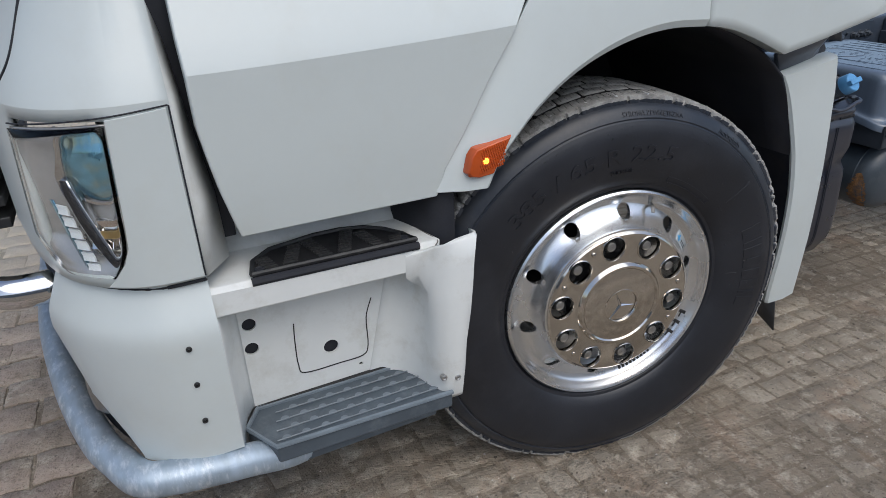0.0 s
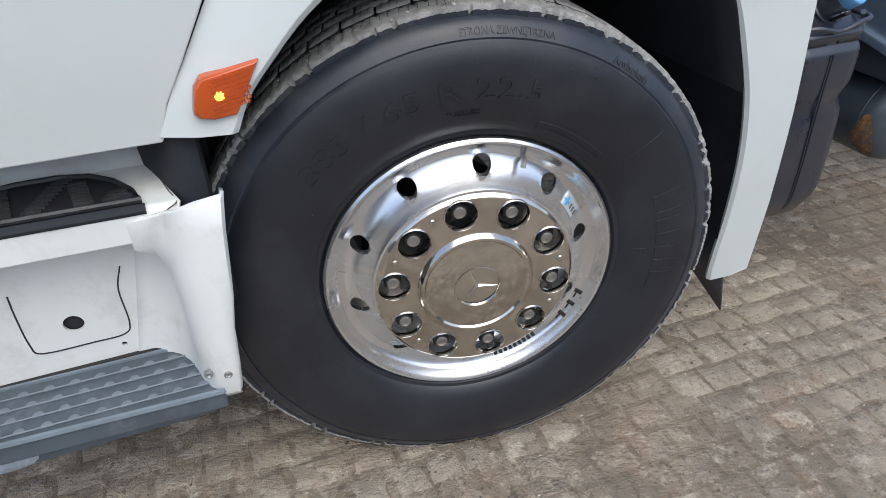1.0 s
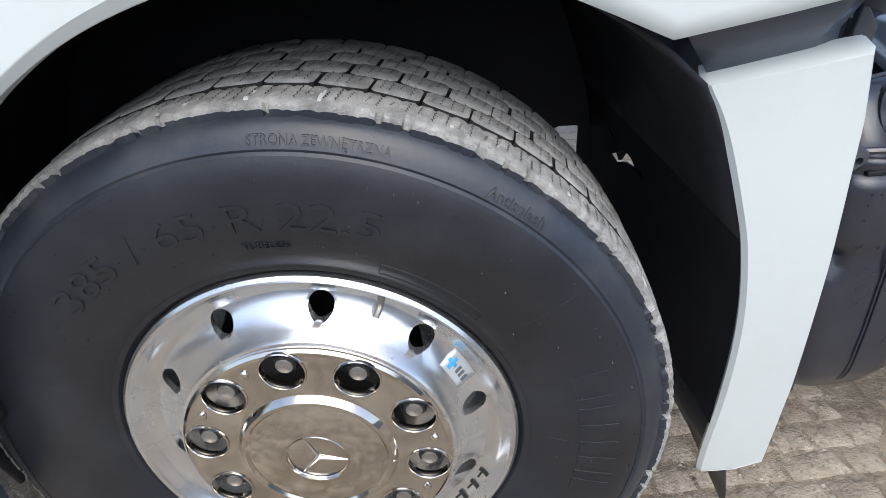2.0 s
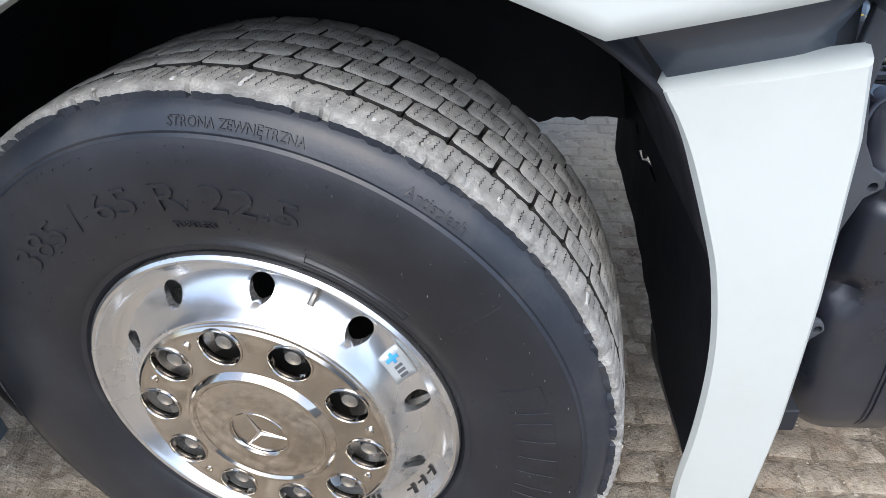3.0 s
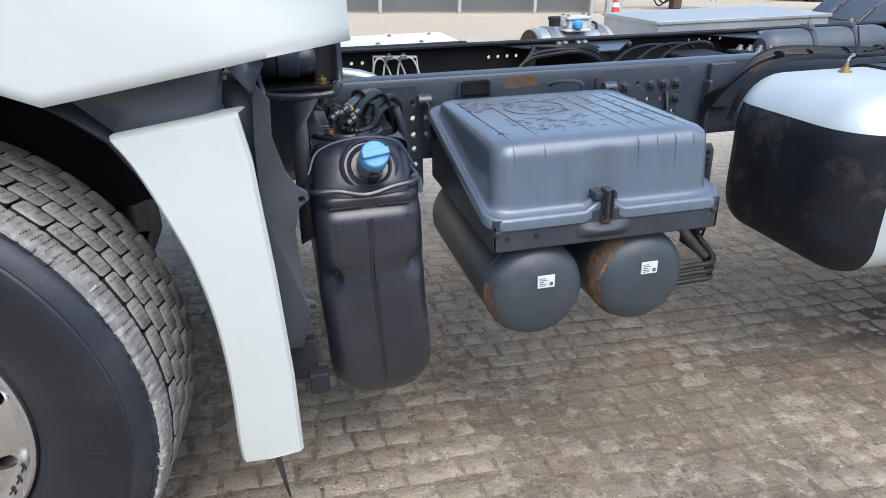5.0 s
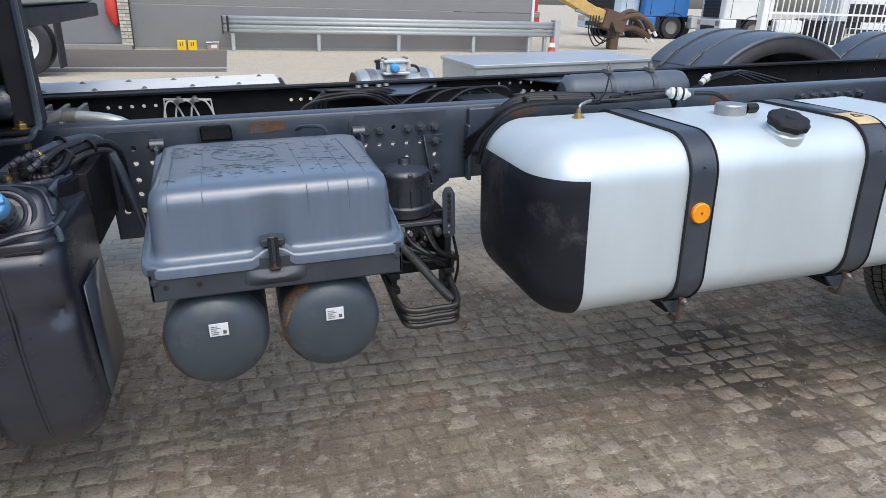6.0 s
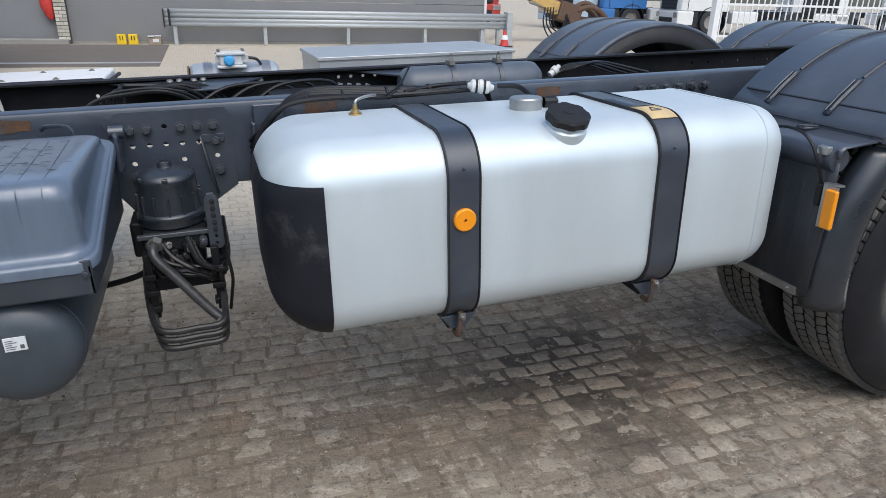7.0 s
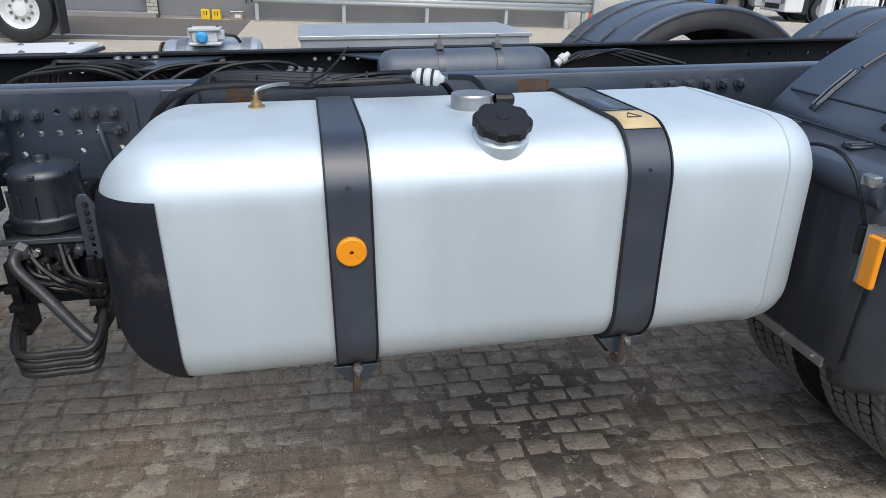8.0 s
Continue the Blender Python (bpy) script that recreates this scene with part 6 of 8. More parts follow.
    bm.faces.new(vs[-1])
    lid = part("box_lid", bm, LID, box, "grey moulded plastic lid with shallow grooves", 50)
    for k, (x, down) in enumerate(((1.352, 0.012), (1.428, 0.006), (1.665, 0.10), (1.716, 0.0), (1.764, 0.10), (1.813, 0.0))):
        bm = bmesh.new()
        add_tube(bm, [(x - 0.012, yb - 0.13, top + 0.0005), (x - 0.005, 0.45, top + 0.0012), (x, yf + 0.12, top + 0.0002), (x, yf + 0.075, top - 0.003), (x, yf + 0.050, top - 0.015), (x, yf + 0.0415, top - 0.034), (x, yf + 0.038, top - 0.034 - down)], 0.0009, 6, 5)
        part("lid_groove", bm, LID_LINE, lid)
    bm = bmesh.new()
    add_tube(bm, [(1.528 + 0.085 * math.cos(a), 0.555 + 0.085 * math.sin(a), top + 0.0012) for a in np.linspace(0, 2 * math.pi, 41)], 0.0009, 6, 0)
    part("lid_emblem", bm, LID_LINE, lid, "plain oval moulding on the lid")
    # water and dirt left in short streaks on the top
    bm = bmesh.new()
    rnd = random.Random(4)
    for k in range(440):
        x = 1.345 + 0.50 * rnd.random() ** 1.5
        y = rnd.uniform(yf + 0.115, yb - 0.12)
        if (x > 1.62 and rnd.random() < 0.6) or noise.noise((x * 9, y * 9, 1.0)) < -0.1:
            continue
        a, b = rnd.uniform(0.003, 0.013), rnd.uniform(0.0005, 0.0014)
        t = rnd.uniform(-0.25, 0.25)
        vs = []
        for u, v in ((-1, 0), (-0.4, 1), (0.3, 0.7), (1, 0.1), (0.4, -1), (-0.3, -0.6)):
            vs.append(bm.verts.new((x + u * a, y + v * b + t * u * a, top + 0.0016)))
        bm.faces.new(vs)
    part("wet_streak", bm, WET, lid, "dark wet streaks on the lid", 0, 0, 0.0006)["kind"] = "stuff"
    for x in (x0 - 0.012, x1 + 0.004):
        part("lid_hinge", prism([(x, 0.80), (x + 0.012, 0.80), (x + 0.014, 0.90), (x + 0.002, 0.91)], yb - 0.035, yb + 0.06), FRAME, box, "dark lid hinge arm", 30, 0.003)
        part("hinge_pin", lathe([(0.020, -0.022), (0.020, 0.022)], 14, aim((x + 0.006, yb + 0.03, 0.905), (1, 0, 0)), True), FRAME, box, "", 30, 0.003)
    # latch with its bracket and the swelling under it
    bm = bmesh.new()
    add_box(bm, lx - 0.028, lx + 0.028, yf + 0.004, yf + 0.05, 0.778, 0.796)
    add_box(bm, lx - 0.010, lx + 0.010, yf - 0.010, yf + 0.02, 0.742, 0.808)
    add_box(bm, lx - 0.014, lx + 0.014, yf - 0.004, yf + 0.012, 0.722, 0.742)
    latch = part("lid_latch", bm, TRAY, box, "dark steel toggle latch with rust", 30, 0.003)
    bm = bmesh.new()
    add_tube(bm, [(lx - 0.008, yf - 0.011, 0.806), (lx - 0.008, yf - 0.013, 0.735)], 0.004, 8, 0)
    add_tube(bm, [(lx + 0.008, yf - 0.011, 0.806), (lx + 0.008, yf - 0.013, 0.735)], 0.004, 8, 0)
    part("latch_rod", bm, STRAP_EDGE, latch)
    part("latch_rust", boxes((lx - 0.012, lx + 0.012, yf - 0.008, yf - 0.003, 0.724, 0.740)), RUST, latch, "", 30, 0.002)
    rows = [[(lx + a, yf + 0.0055 - 0.017 * (1 - (a / 0.075) ** 4) ** 2 * (1 - f * f) ** 2, 0.705 + 0.021 * f) for a in np.linspace(-0.075, 0.075, 17)] for f in np.linspace(-1, 1, 9)]
    part("tray_swelling", grid(rows), TRAY, box, "", 40, 0, 0.002)


def air_tanks():
    for k, (x, z) in enumerate(((1.416, 0.541), (1.700, 0.541))):
        m = Matrix.Translation((x, 0, z))
        r = 0.126
        prof = [(0.0005, 0.172), (0.04, 0.174), (0.08, 0.180), (0.107, 0.192), (0.120, 0.208), (r, 0.226), (r, 0.245), (r + 0.0015, 0.247), (r + 0.0015, 0.80), (0.11, 0.84), (0.06, 0.86), (0.0005, 0.865)]
        tank = part("air_tank", lathe(prof, 56, m), AIR_PAINT, truck, "grey round air tank with a rusty weld seam")
        band = bmesh.new()
        rnd = random.Random(k + 2)
        n = 90
        rows = []
        for f in range(4):
            row = []
            for j in range(n + 1):
                a = radians(-150 + (150 if k else 75) * j / n)
                wob = rnd.uniform(0, 0.007) + 0.006 * noise.noise((j * 0.12, f * 0.7, k * 3.0))
                fade = math.sin(math.pi * j / n) ** 0.5
                edge = 0.222 + ((0.203, 0.216, 0.230, 0.246)[f] - 0.222 + (-1, -0.3, 0.5, 2.5)[f] * wob) * fade
                rr = lerp([(0.193, 0.107), (0.208, 0.120), (0.226, r), (0.245, r), (0.3, r + 0.0015)], edge) + 0.0016
                row.append((x + rr * math.sin(a), edge, z + rr * math.cos(a)))
            rows.append(row)
        add_grid(band, rows)
        part("rust_band", band, RUST_PATCH, tank, "flaking rust along the seam", 40)
        lab = part("tank_label", boxes((x - 0.018 if k else x - 0.012, x + 0.026 if k else x + 0.032, 0.1700, 0.1735, 0.568, 0.600)), LABEL, tank, "small white type label")
        lx = x - 0.018 if k else x - 0.012
        bm = bmesh.new()
        for j in range(5):
            add_box(bm, lx + 0.004, lx + (0.019, 0.026, 0.016, 0.024, 0.021)[j], 0.1685, 0.1705, 0.593 - 0.005 * j, 0.5941 - 0.005 * j)
        add_box(bm, lx + 0.031, lx + 0.039, 0.1685, 0.1705, 0.573, 0.582)
        part("label_line", bm, LABEL_INK, lab)
    bm = boxes((1.33, 1.80, 0.30, 0.34, 0.655, 0.685), (1.33, 1.80, 0.62, 0.66, 0.655, 0.685))
    part("tank_hanger", bm, FRAME_DARK, truck, "", 30, 0.004)


# -- black filter canister with its pipes --
def filter_unit():
    c = Vector((2.022, 0.715, 0.0))
    prof = [(0.0005, 0.824), (0.013, 0.824), (0.014, 0.834), (0.018, 0.834), (0.0195, 0.830), (0.0195, 0.820), (0.021, 0.817), (0.035, 0.815), (0.066, 0.806), (0.076, 0.800), (0.082, 0.790), (0.083, 0.782), (0.081, 0.775), (0.084, 0.74), (0.0875, 0.692), (0.0945, 0.688), (0.0965, 0.684), (0.0965, 0.676), (0.094, 0.672), (0.094, 0.655), (0.085, 0.648), (0.0005, 0.648)]
    bm = bmesh.new()
    rows = [[(c.x + r * math.sin(a), c.y + r * math.cos(a), z) for a in np.linspace(0, 2 * math.pi, 37)[:-1]] for r, z in prof]
    add_grid(bm, rows, True)
    can = part("filter_canister", bm, CANISTER, truck, "dark grey ribbed filter canister", 35)
    for k in range(14):
        a = 2 * math.pi * k / 14
        q = Matrix.Translation((c.x, c.y, 0)) @ Matrix.Rotation(a, 4, "Z")
        part("canister_rib", boxes((-0.0025, 0.0025, -0.0925, -0.083, 0.69, 0.748, q)), CANISTER, can, "", 30, 0.002)
    for k in range(6):
        bm = bmesh.new()
        a = 2 * math.pi * k / 6
        add_box(bm, -0.008, 0.008, -0.0855, -0.072, 0.788, 0.799, Matrix.Translation((c.x, c.y, 0)) @ Matrix.Rotation(a, 4, "Z"))
        part("canister_lug", bm, CANISTER, can, "", 30, 0.003)
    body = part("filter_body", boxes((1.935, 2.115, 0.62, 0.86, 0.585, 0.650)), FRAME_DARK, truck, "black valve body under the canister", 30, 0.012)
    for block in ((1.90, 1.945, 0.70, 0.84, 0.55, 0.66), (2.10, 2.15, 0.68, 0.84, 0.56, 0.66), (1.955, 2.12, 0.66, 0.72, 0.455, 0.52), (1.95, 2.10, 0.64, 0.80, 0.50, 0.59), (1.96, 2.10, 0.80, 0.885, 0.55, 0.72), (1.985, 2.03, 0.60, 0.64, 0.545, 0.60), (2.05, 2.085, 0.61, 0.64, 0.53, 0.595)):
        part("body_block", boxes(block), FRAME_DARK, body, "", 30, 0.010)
    part("body_bar", boxes((1.925, 2.16, 0.612, 0.630, 0.632, 0.646)), BOLT_GREY, body, "", 30, 0.003)
    for x in (1.955, 1.985, 2.06, 2.10):
        part("fitting", lathe([(0.012, 0), (0.012, 0.022), (0.009, 0.025), (0.009, 0.034), (0.0005, 0.034)], 8, aim((x, 0.625, 0.618), (0.1, -1, -0.3))), BOLT_GREY, body)
    rnd = random.Random(8)
    for k in range(11):
        x = 1.945 + 0.0125 * k
        j = lambda s=0.012: rnd.uniform(-s, s)
        pts = [(x, 0.61, 0.600 + j(0.03)), (x + 0.03 + j(), 0.580 + j(0.02), 0.560 + j(0.025)), (x + 0.09 + j(), 0.57 + j(), 0.535 + j()), (2.125 + j(), 0.60 + j(0.02), 0.515 + j(0.02)), (2.15 + j(), 0.70, 0.54 + j(0.02)), (2.16, 0.85, 0.60)]
        part("hose", tube(pts, rnd.uniform(0.006, 0.0095), 8, 6), CABLE, body, "black rubber hose")
    for k in range(9):
        at_ = (1.95 + 0.018 * k + rnd.uniform(-0.006, 0.006), 0.615, 0.60 + rnd.uniform(-0.05, 0.02))
        part("hose_nut", lathe([(0.010, 0), (0.010, 0.014), (0.007, 0.016), (0.007, 0.026), (0.0005, 0.026)], 6, aim(at_, (rnd.uniform(-0.3, 0.3), -1, rnd.uniform(-0.5, 0.1)))), DARK_NUT if k % 3 else NUT, body)
    for x in (1.945, 2.128):
        part("loop_leg", boxes((x - 0.011, x + 0.011, 0.58, 0.66, 0.40, 0.60)), FRAME_DARK, body, "black bracket leg", 30, 0.004)
        for k in range(3):
            part("leg_clamp", boxes((x - 0.018, x + 0.018, 0.565, 0.60, 0.425 + 0.05 * k, 0.443 + 0.05 * k)), FRAME_DARK, body, "", 30, 0.003)
    part("leg_bridge", boxes((1.94, 2.13, 0.60, 0.63, 0.475, 0.520)), FRAME_DARK, body, "", 30, 0.010)
    # cooling loops of steel pipe
    for k in range(3):
        z = 0.350 + 0.026 * k
        d = 0.012 * k
        pts = [(1.935, 0.80, 0.56), (1.925 - 0.002 * k, 0.72, 0.50), (1.935 - d * 0.3, 0.60, 0.43 + 0.01 * k), (1.955 - d * 0.3, 0.50, z + 0.012), (1.985, 0.475, z), (2.06, 0.475, z), (2.115, 0.475, z + 0.002), (2.130 + 0.002 * k, 0.50, z + 0.015), (2.135, 0.58, 0.43 + 0.01 * k), (2.135, 0.70, 0.52), (2.13, 0.80, 0.57)]
        part("cooling_loop", tube(pts, 0.0098, 10, 6), PIPE, truck, "bent dark steel cooling pipe")
    part("thick_pipe", tube([(1.975, 0.615, 0.625), (1.965, 0.575, 0.612), (1.975, 0.56, 0.585), (2.02, 0.545, 0.53), (2.09, 0.52, 0.44), (2.118, 0.51, 0.41)], 0.0145, 12, 6), PIPE_GREY, truck, "thick steel pipe with union nuts")
    part("union_nut", lathe([(0.021, -0.012), (0.021, 0.012)], 6, aim((1.972, 0.60, 0.622), (-0.2, -1, -0.3)), True), NUT, truck)
    # drilled hanger plate with a thin stay
    plate = part("hanger_plate", prism([(2.118, 0.60), (2.130, 0.588), (2.150, 0.588), (2.160, 0.60), (2.158, 0.735), (2.146, 0.757), (2.128, 0.757), (2.118, 0.74)], 0.60, 0.607), FRAME, truck, "drilled grey hanger plate", 30, 0.001)
    cut(plate, rods([(2.139, 0.605 + 0.021 * k) for k in range(7)], 0.0055, 0.59, 0.62, 10))
    part("stay", grid([[(2.128, 0.850, 0.868), (2.140, 0.850, 0.79), (2.158, 0.850, 0.68)], [(2.131, 0.874, 0.871), (2.144, 0.874, 0.79), (2.162, 0.874, 0.68)]]), FRAME_LIGHT, truck, "thin sheet stay", 30, 0, 0.003)
    part("stay", boxes((2.131, 2.200, 0.870, 0.8745, 0.845, 0.871)), FRAME, truck, "", 30, 0.001)
    for k in range(2, 7):
        bm = bmesh.new()
        bolt(bm, (2.139, 0.600, 0.605 + 0.021 * k), (0, -1, 0), 0.0052, 0.006)
        part("plate_bolt", bm, DARK_NUT, plate)
    part("thin_rod", tube([(2.155, 0.62, 0.60), (2.168, 0.60, 0.50), (2.160, 0.60, 0.44), (2.150, 0.62, 0.38)], 0.005, 8, 5), FRAME_DARK, truck)
    part("drop_pipe", tube([(1.935, 0.80, 0.50), (1.90, 0.80, 0.46), (1.80, 0.82, 0.43), (1.70, 0.83, 0.42)], 0.010, 8, 5), FRAME_DARK, truck)


# -- the big silver tank --
def fuel_tank():
    x0, x1, yf, yb, z0, z1 = 2.258, 3.800, 0.172, 0.745, 0.438, 0.954
    cy, cz = (yf + yb) / 2, (z0 + z1) / 2
    bm = bmesh.new()
    rows = []
    stations = [*[(x0 + 0.155 * (1 - math.cos(a)), 0.145 * (1 - math.sin(a))) for a in np.linspace(0.12, math.pi / 2, 18)], *[(x, 0.0) for x in np.linspace(x0 + 0.19, x1 - 0.25, 12)],
                (x1 - 0.16, 0.0), (x1 - 0.10, 0.0), (x1 - 0.085, 0.0006), (x1 - 0.070, 0.0025), (x1 - 0.055, 0.006), (x1 - 0.040, 0.012), (x1 - 0.027, 0.020), (x1 - 0.016, 0.031), (x1 - 0.008, 0.045), (x1 - 0.002, 0.063), (x1, 0.085)]
    def ring(shrink, n=9):
        return [(cy + a, cz + b) for a, b in round_rect(yb - yf - 2 * shrink, z1 - z0 - 2 * shrink, max(0.03, 0.115 - shrink * 0.5), n)]
    for x, s in stations:
        rows.append([(x, y, z) for y, z in ring(s)])
    vs = add_grid(bm, rows, True)
    bm.faces.new(vs[0])
    bm.faces.new(vs[-1])
    tank = part("fuel_tank", bm, TANK, truck, "large silver-white fuel tank with two dark straps", 50)
    seam = [(x1 - 0.10, y, z) for y, z in ring(-0.0004, 14)]
    part("weld_seam", tube([*seam, seam[0]], 0.0022, 6, 0), TANK, tank)
    # black rubber patch glued round the front lower corner
    bm = bmesh.new()
    vs = add_grid(bm, [[(x, y, z) for y, z in ring(s, 16)] for x, s in [*stations[:18], (x0 + 0.16, 0.0), (x0 + 0.18, 0.0)]], True)
    bm.faces.new(vs[0])
    bmesh.ops.recalc_face_normals(bm, faces=bm.faces)
    bm.normal_update()
    for v, normal in [(v, v.normal.copy()) for v in bm.verts]:
        v.co += normal * 0.0035
    for at, way in (((2.398, 0, 0.864), (0.03, 0, 1)), ((2.398, 0, 0), (1, 0, 0)), ((0, cy + 0.20, 0), (0, 1, 0))):
        bmesh.ops.bisect_plane(bm, geom=[*bm.verts, *bm.edges, *bm.faces], plane_co=at, plane_no=way, clear_outer=True)
    part("rubber_patch", bm, PATCH, tank, "scratched black rubber patch round the tank corner", 50)
    # straps with rubber edges, brackets and bolts
    for k, (xa, xb) in enumerate(((2.706, 2.788), (3.325, 3.415))):
        def band(s, a, b):
            pts = ring(-s, 10)
            return [[(x, y, z) for y, z in pts] for x in (a, b)]
        bm = bmesh.new()
        outer, inner = band(0.0065, xa, xb), band(0.001, xa, xb)
        add_grid(bm, [inner[0], outer[0], outer[1], inner[1]], True)
        strap = part("tank_strap", bm, STRAP, tank, "dark grey steel strap with rubber edging", 40)
        for x in (xa - 0.003, xb + 0.001):
            bm = bmesh.new()
            o, i = band(0.009, x, x + 0.004), band(-0.001, x, x + 0.004)
            add_grid(bm, [i[0], o[0], o[1], i[1]], True)
            part("strap_edging", bm, STRAP_EDGE, strap, "", 40)
        bm = bmesh.new()
        for zz in (0.93, 0.885):
            add_lathe(bm, [(0.004, 0.0), (0.0035, -0.003), (0.0005, -0.004)], 8, Matrix.Translation(((xa + xb) / 2, yf - 0.006 + 0.05 * (zz > 0.9), zz - 0.01)))
        part("strap_rivet", bm, STRAP, strap)
        # foot: rusty hook bolt and arm back to the frame
        xm = (xa + xb) / 2
        foot = part("tank_foot", prism([(xa - 0.012, z0 + 0.012), (xm - 0.02, z0 - 0.030), (xm + 0.02, z0 - 0.030), (xb + 0.012, z0 + 0.012)], 0.21, 0.225), FRAME, strap, "", 30, 0.002)
        part("hook_bolt", tube([(xm, 0.195, z0 + 0.028), (xm - 0.002, 0.190, z0 - 0.005), (xm - 0.004, 0.20, z0 - 0.045), (xm - 0.004, 0.235, z0 - 0.05)], 0.0075, 8, 4), RUST, strap, "rusty hook bolt")
        bm = bmesh.new()
        bolt(bm, (xm, 0.182, z0 + 0.022), (0, -1, -0.2), 0.007, 0.012)
        part("strap_bolt", bm, NUT, strap)
        part("tank_arm", boxes((xm - 0.03, xm + 0.03, 0.22, 0.885, z0 - 0.032, z0 - 0.012)), FRAME_DARK, truck, "", 30, 0.004)
        part("tank_arm", boxes((xm - 0.03, xm + 0.03, 0.80, 0.885, z0 - 0.03, 0.90)), FRAME_DARK, truck, "", 30, 0.004)
    # yellow label on the rear strap, and a bluish patch that paints reflected sky
    def on_top(x, y, lift):
        pts = sorted((q for q in ring(-lift, 16) if q[1] > cz), key=lambda q: q[0])
        return (x, y, float(np.interp(y, [q[0] for q in pts], [q[1] for q in pts])))
    part("warning_label", grid([[on_top(x, y, 0.0085) for y in np.linspace(0.225, 0.335, 7)] for x in (3.328, 3.412)]), YELLOW_LABEL, tank, "yellow warning label", 30, 0, 0.0008)
    part("blue_label", grid([[on_top(x, y, 0.0085) for y in np.linspace(0.345, 0.50, 7)] for x in (3.329, 3.411)]), FRAME, tank, "", 30, 0, 0.0006)
    tri = bmesh.new()
    p = [Vector(on_top(3.37 + a, 0.285 + b, 0.0105)) for a, b in ((-0.016, -0.018), (0.016, -0.018), (0.0, 0.016))]
    add_tube(tri, [*p, p[0]], 0.0016, 5, 0)
    part("warning_sign", tri, LABEL_INK, tank)
    # amber reflector
    part("side_reflector", lathe([(0.0005, -0.008), (0.004, -0.008), (0.0045, -0.014), (0.027, -0.014), (0.030, -0.011), (0.030, 0.0)], 40, Matrix.Translation((2.747, yf - 0.004, 0.744))), AMBER, tank, "round amber side reflector")
    part("reflector_rivet", lathe([(0.003, -0.012), (0.0005, -0.013)], 10, Matrix.Translation((2.747, yf - 0.004, 0.744))), DARK_NUT, tank)
    # filler cap, sender, breather
    at = Vector(on_top(3.065, 0.240, 0.0))
    m = aim(at, (0, -0.34, 0.94))
    part("filler_neck", lathe([(0.060, -0.03), (0.058, 0.004), (0.054, 0.008), (0.050, 0.010), (0.050, 0.022)], 36, m), TANK, tank)
    bm = bmesh.new()
    n = 48
    rows = []
    for r, y in ((0.050, 0.018), (0.056, 0.020), (0.057, 0.036), (0.053, 0.042), (0.040, 0.044), (0.0005, 0.044)):
        rows.append([m @ Vector(((r + (0.004 if r > 0.052 and (k // 3) % 2 else 0)) * math.sin(2 * math.pi * k / n), y, (r + (0.004 if r > 0.052 and (k // 3) % 2 else 0)) * math.cos(2 * math.pi * k / n))) for k in range(n)])
    add_grid(bm, rows, True)
    cap = part("filler_cap", bm, STRAP_EDGE, tank, "black scalloped filler cap", 30)
    part("cap_dome", lathe([(0.014, 0.043), (0.013, 0.046), (0.0005, 0.047)], 20, m), STRAP_EDGE, tank)
    at = Vector(on_top(3.06, 0.475, 0.0))
    part("sender_unit", lathe([(0.049, -0.004), (0.049, 0.030), (0.046, 0.034), (0.0005, 0.034)], 36, aim(at, (0, 0, 1))), STEEL, tank, "round dull metal sender unit")
    part("sender_plug", lathe([(0.016, 0), (0.016, 0.04), (0.012, 0.045), (0.0005, 0.045)], 10, aim(at + Vector((0.055, -0.005, 0.016)), (1, 0, 0))), CABLE, tank)
    at = Vector(on_top(2.565, 0.575, 0.0))
    part("breather", lathe([(0.020, 0), (0.020, 0.004), (0.013, 0.006), (0.013, 0.014), (0.008, 0.017), (0.007, 0.028), (0.0005, 0.028)], 12, aim(at, (0, 0, 1))), BRASS, tank, "brass breather fitting")
    part("breather_pipe", tube([at + Vector((0, 0, 0.024)), at + Vector((0.003, 0, 0.038)), at + Vector((0.02, 0.01, 0.044)), at + Vector((0.05, 0.03, 0.046)), at + Vector((0.075, 0.06, 0.042))], 0.0045, 8, 5), STEEL, tank)
    # cable bundle along the tank's back, white connector
    for k in range(4):
        y = 0.70 + 0.018 * k
        pts = [(2.28, 0.86, 0.78 + 0.02 * k), (2.33, 0.80, 0.90), (2.45, 0.76 + 0.01 * k, 0.985 + 0.004 * k), (2.70, y, 0.982 + 0.005 * k), (2.90, y - 0.005, 0.985), (3.02, y + 0.02, 0.980), (3.08, 0.80, 0.93), (3.09, 0.82, 0.86)]
        part("wiring_loom", tube(pts, 0.0085, 8, 6), CABLE, truck, "bundle of black cables with ties")
    for x in (2.45, 2.56, 2.70, 2.84):
        part("loom_tie", lathe([(0.034, -0.003), (0.034, 0.003)], 14, aim((x, 0.735, 0.988), (1, -0.1, 0)) @ Matrix.Diagonal((1, 1, 0.5, 1)), True), STRAP_EDGE, truck)
    part("tank_hose", tube([(2.27, 0.70, 0.80), (2.30, 0.69, 0.90), (2.38, 0.68, 0.975), (2.52, 0.68, 0.99), (2.70, 0.69, 0.98)], 0.009, 8, 6), CABLE, truck)
    m = aim((2.99, 0.66, 0.998), (0.9, -0.3, -0.1))
    con = part("connector", lathe([(0.007, -0.042), (0.012, -0.034), (0.020, -0.028), (0.020, -0.007), (0.0225, -0.005), (0.0225, 0.005), (0.020, 0.007), (0.020, 0.026), (0.012, 0.032), (0.007, 0.042)], 20, m, True), CREAM, truck, "white round cable connector with black bands")
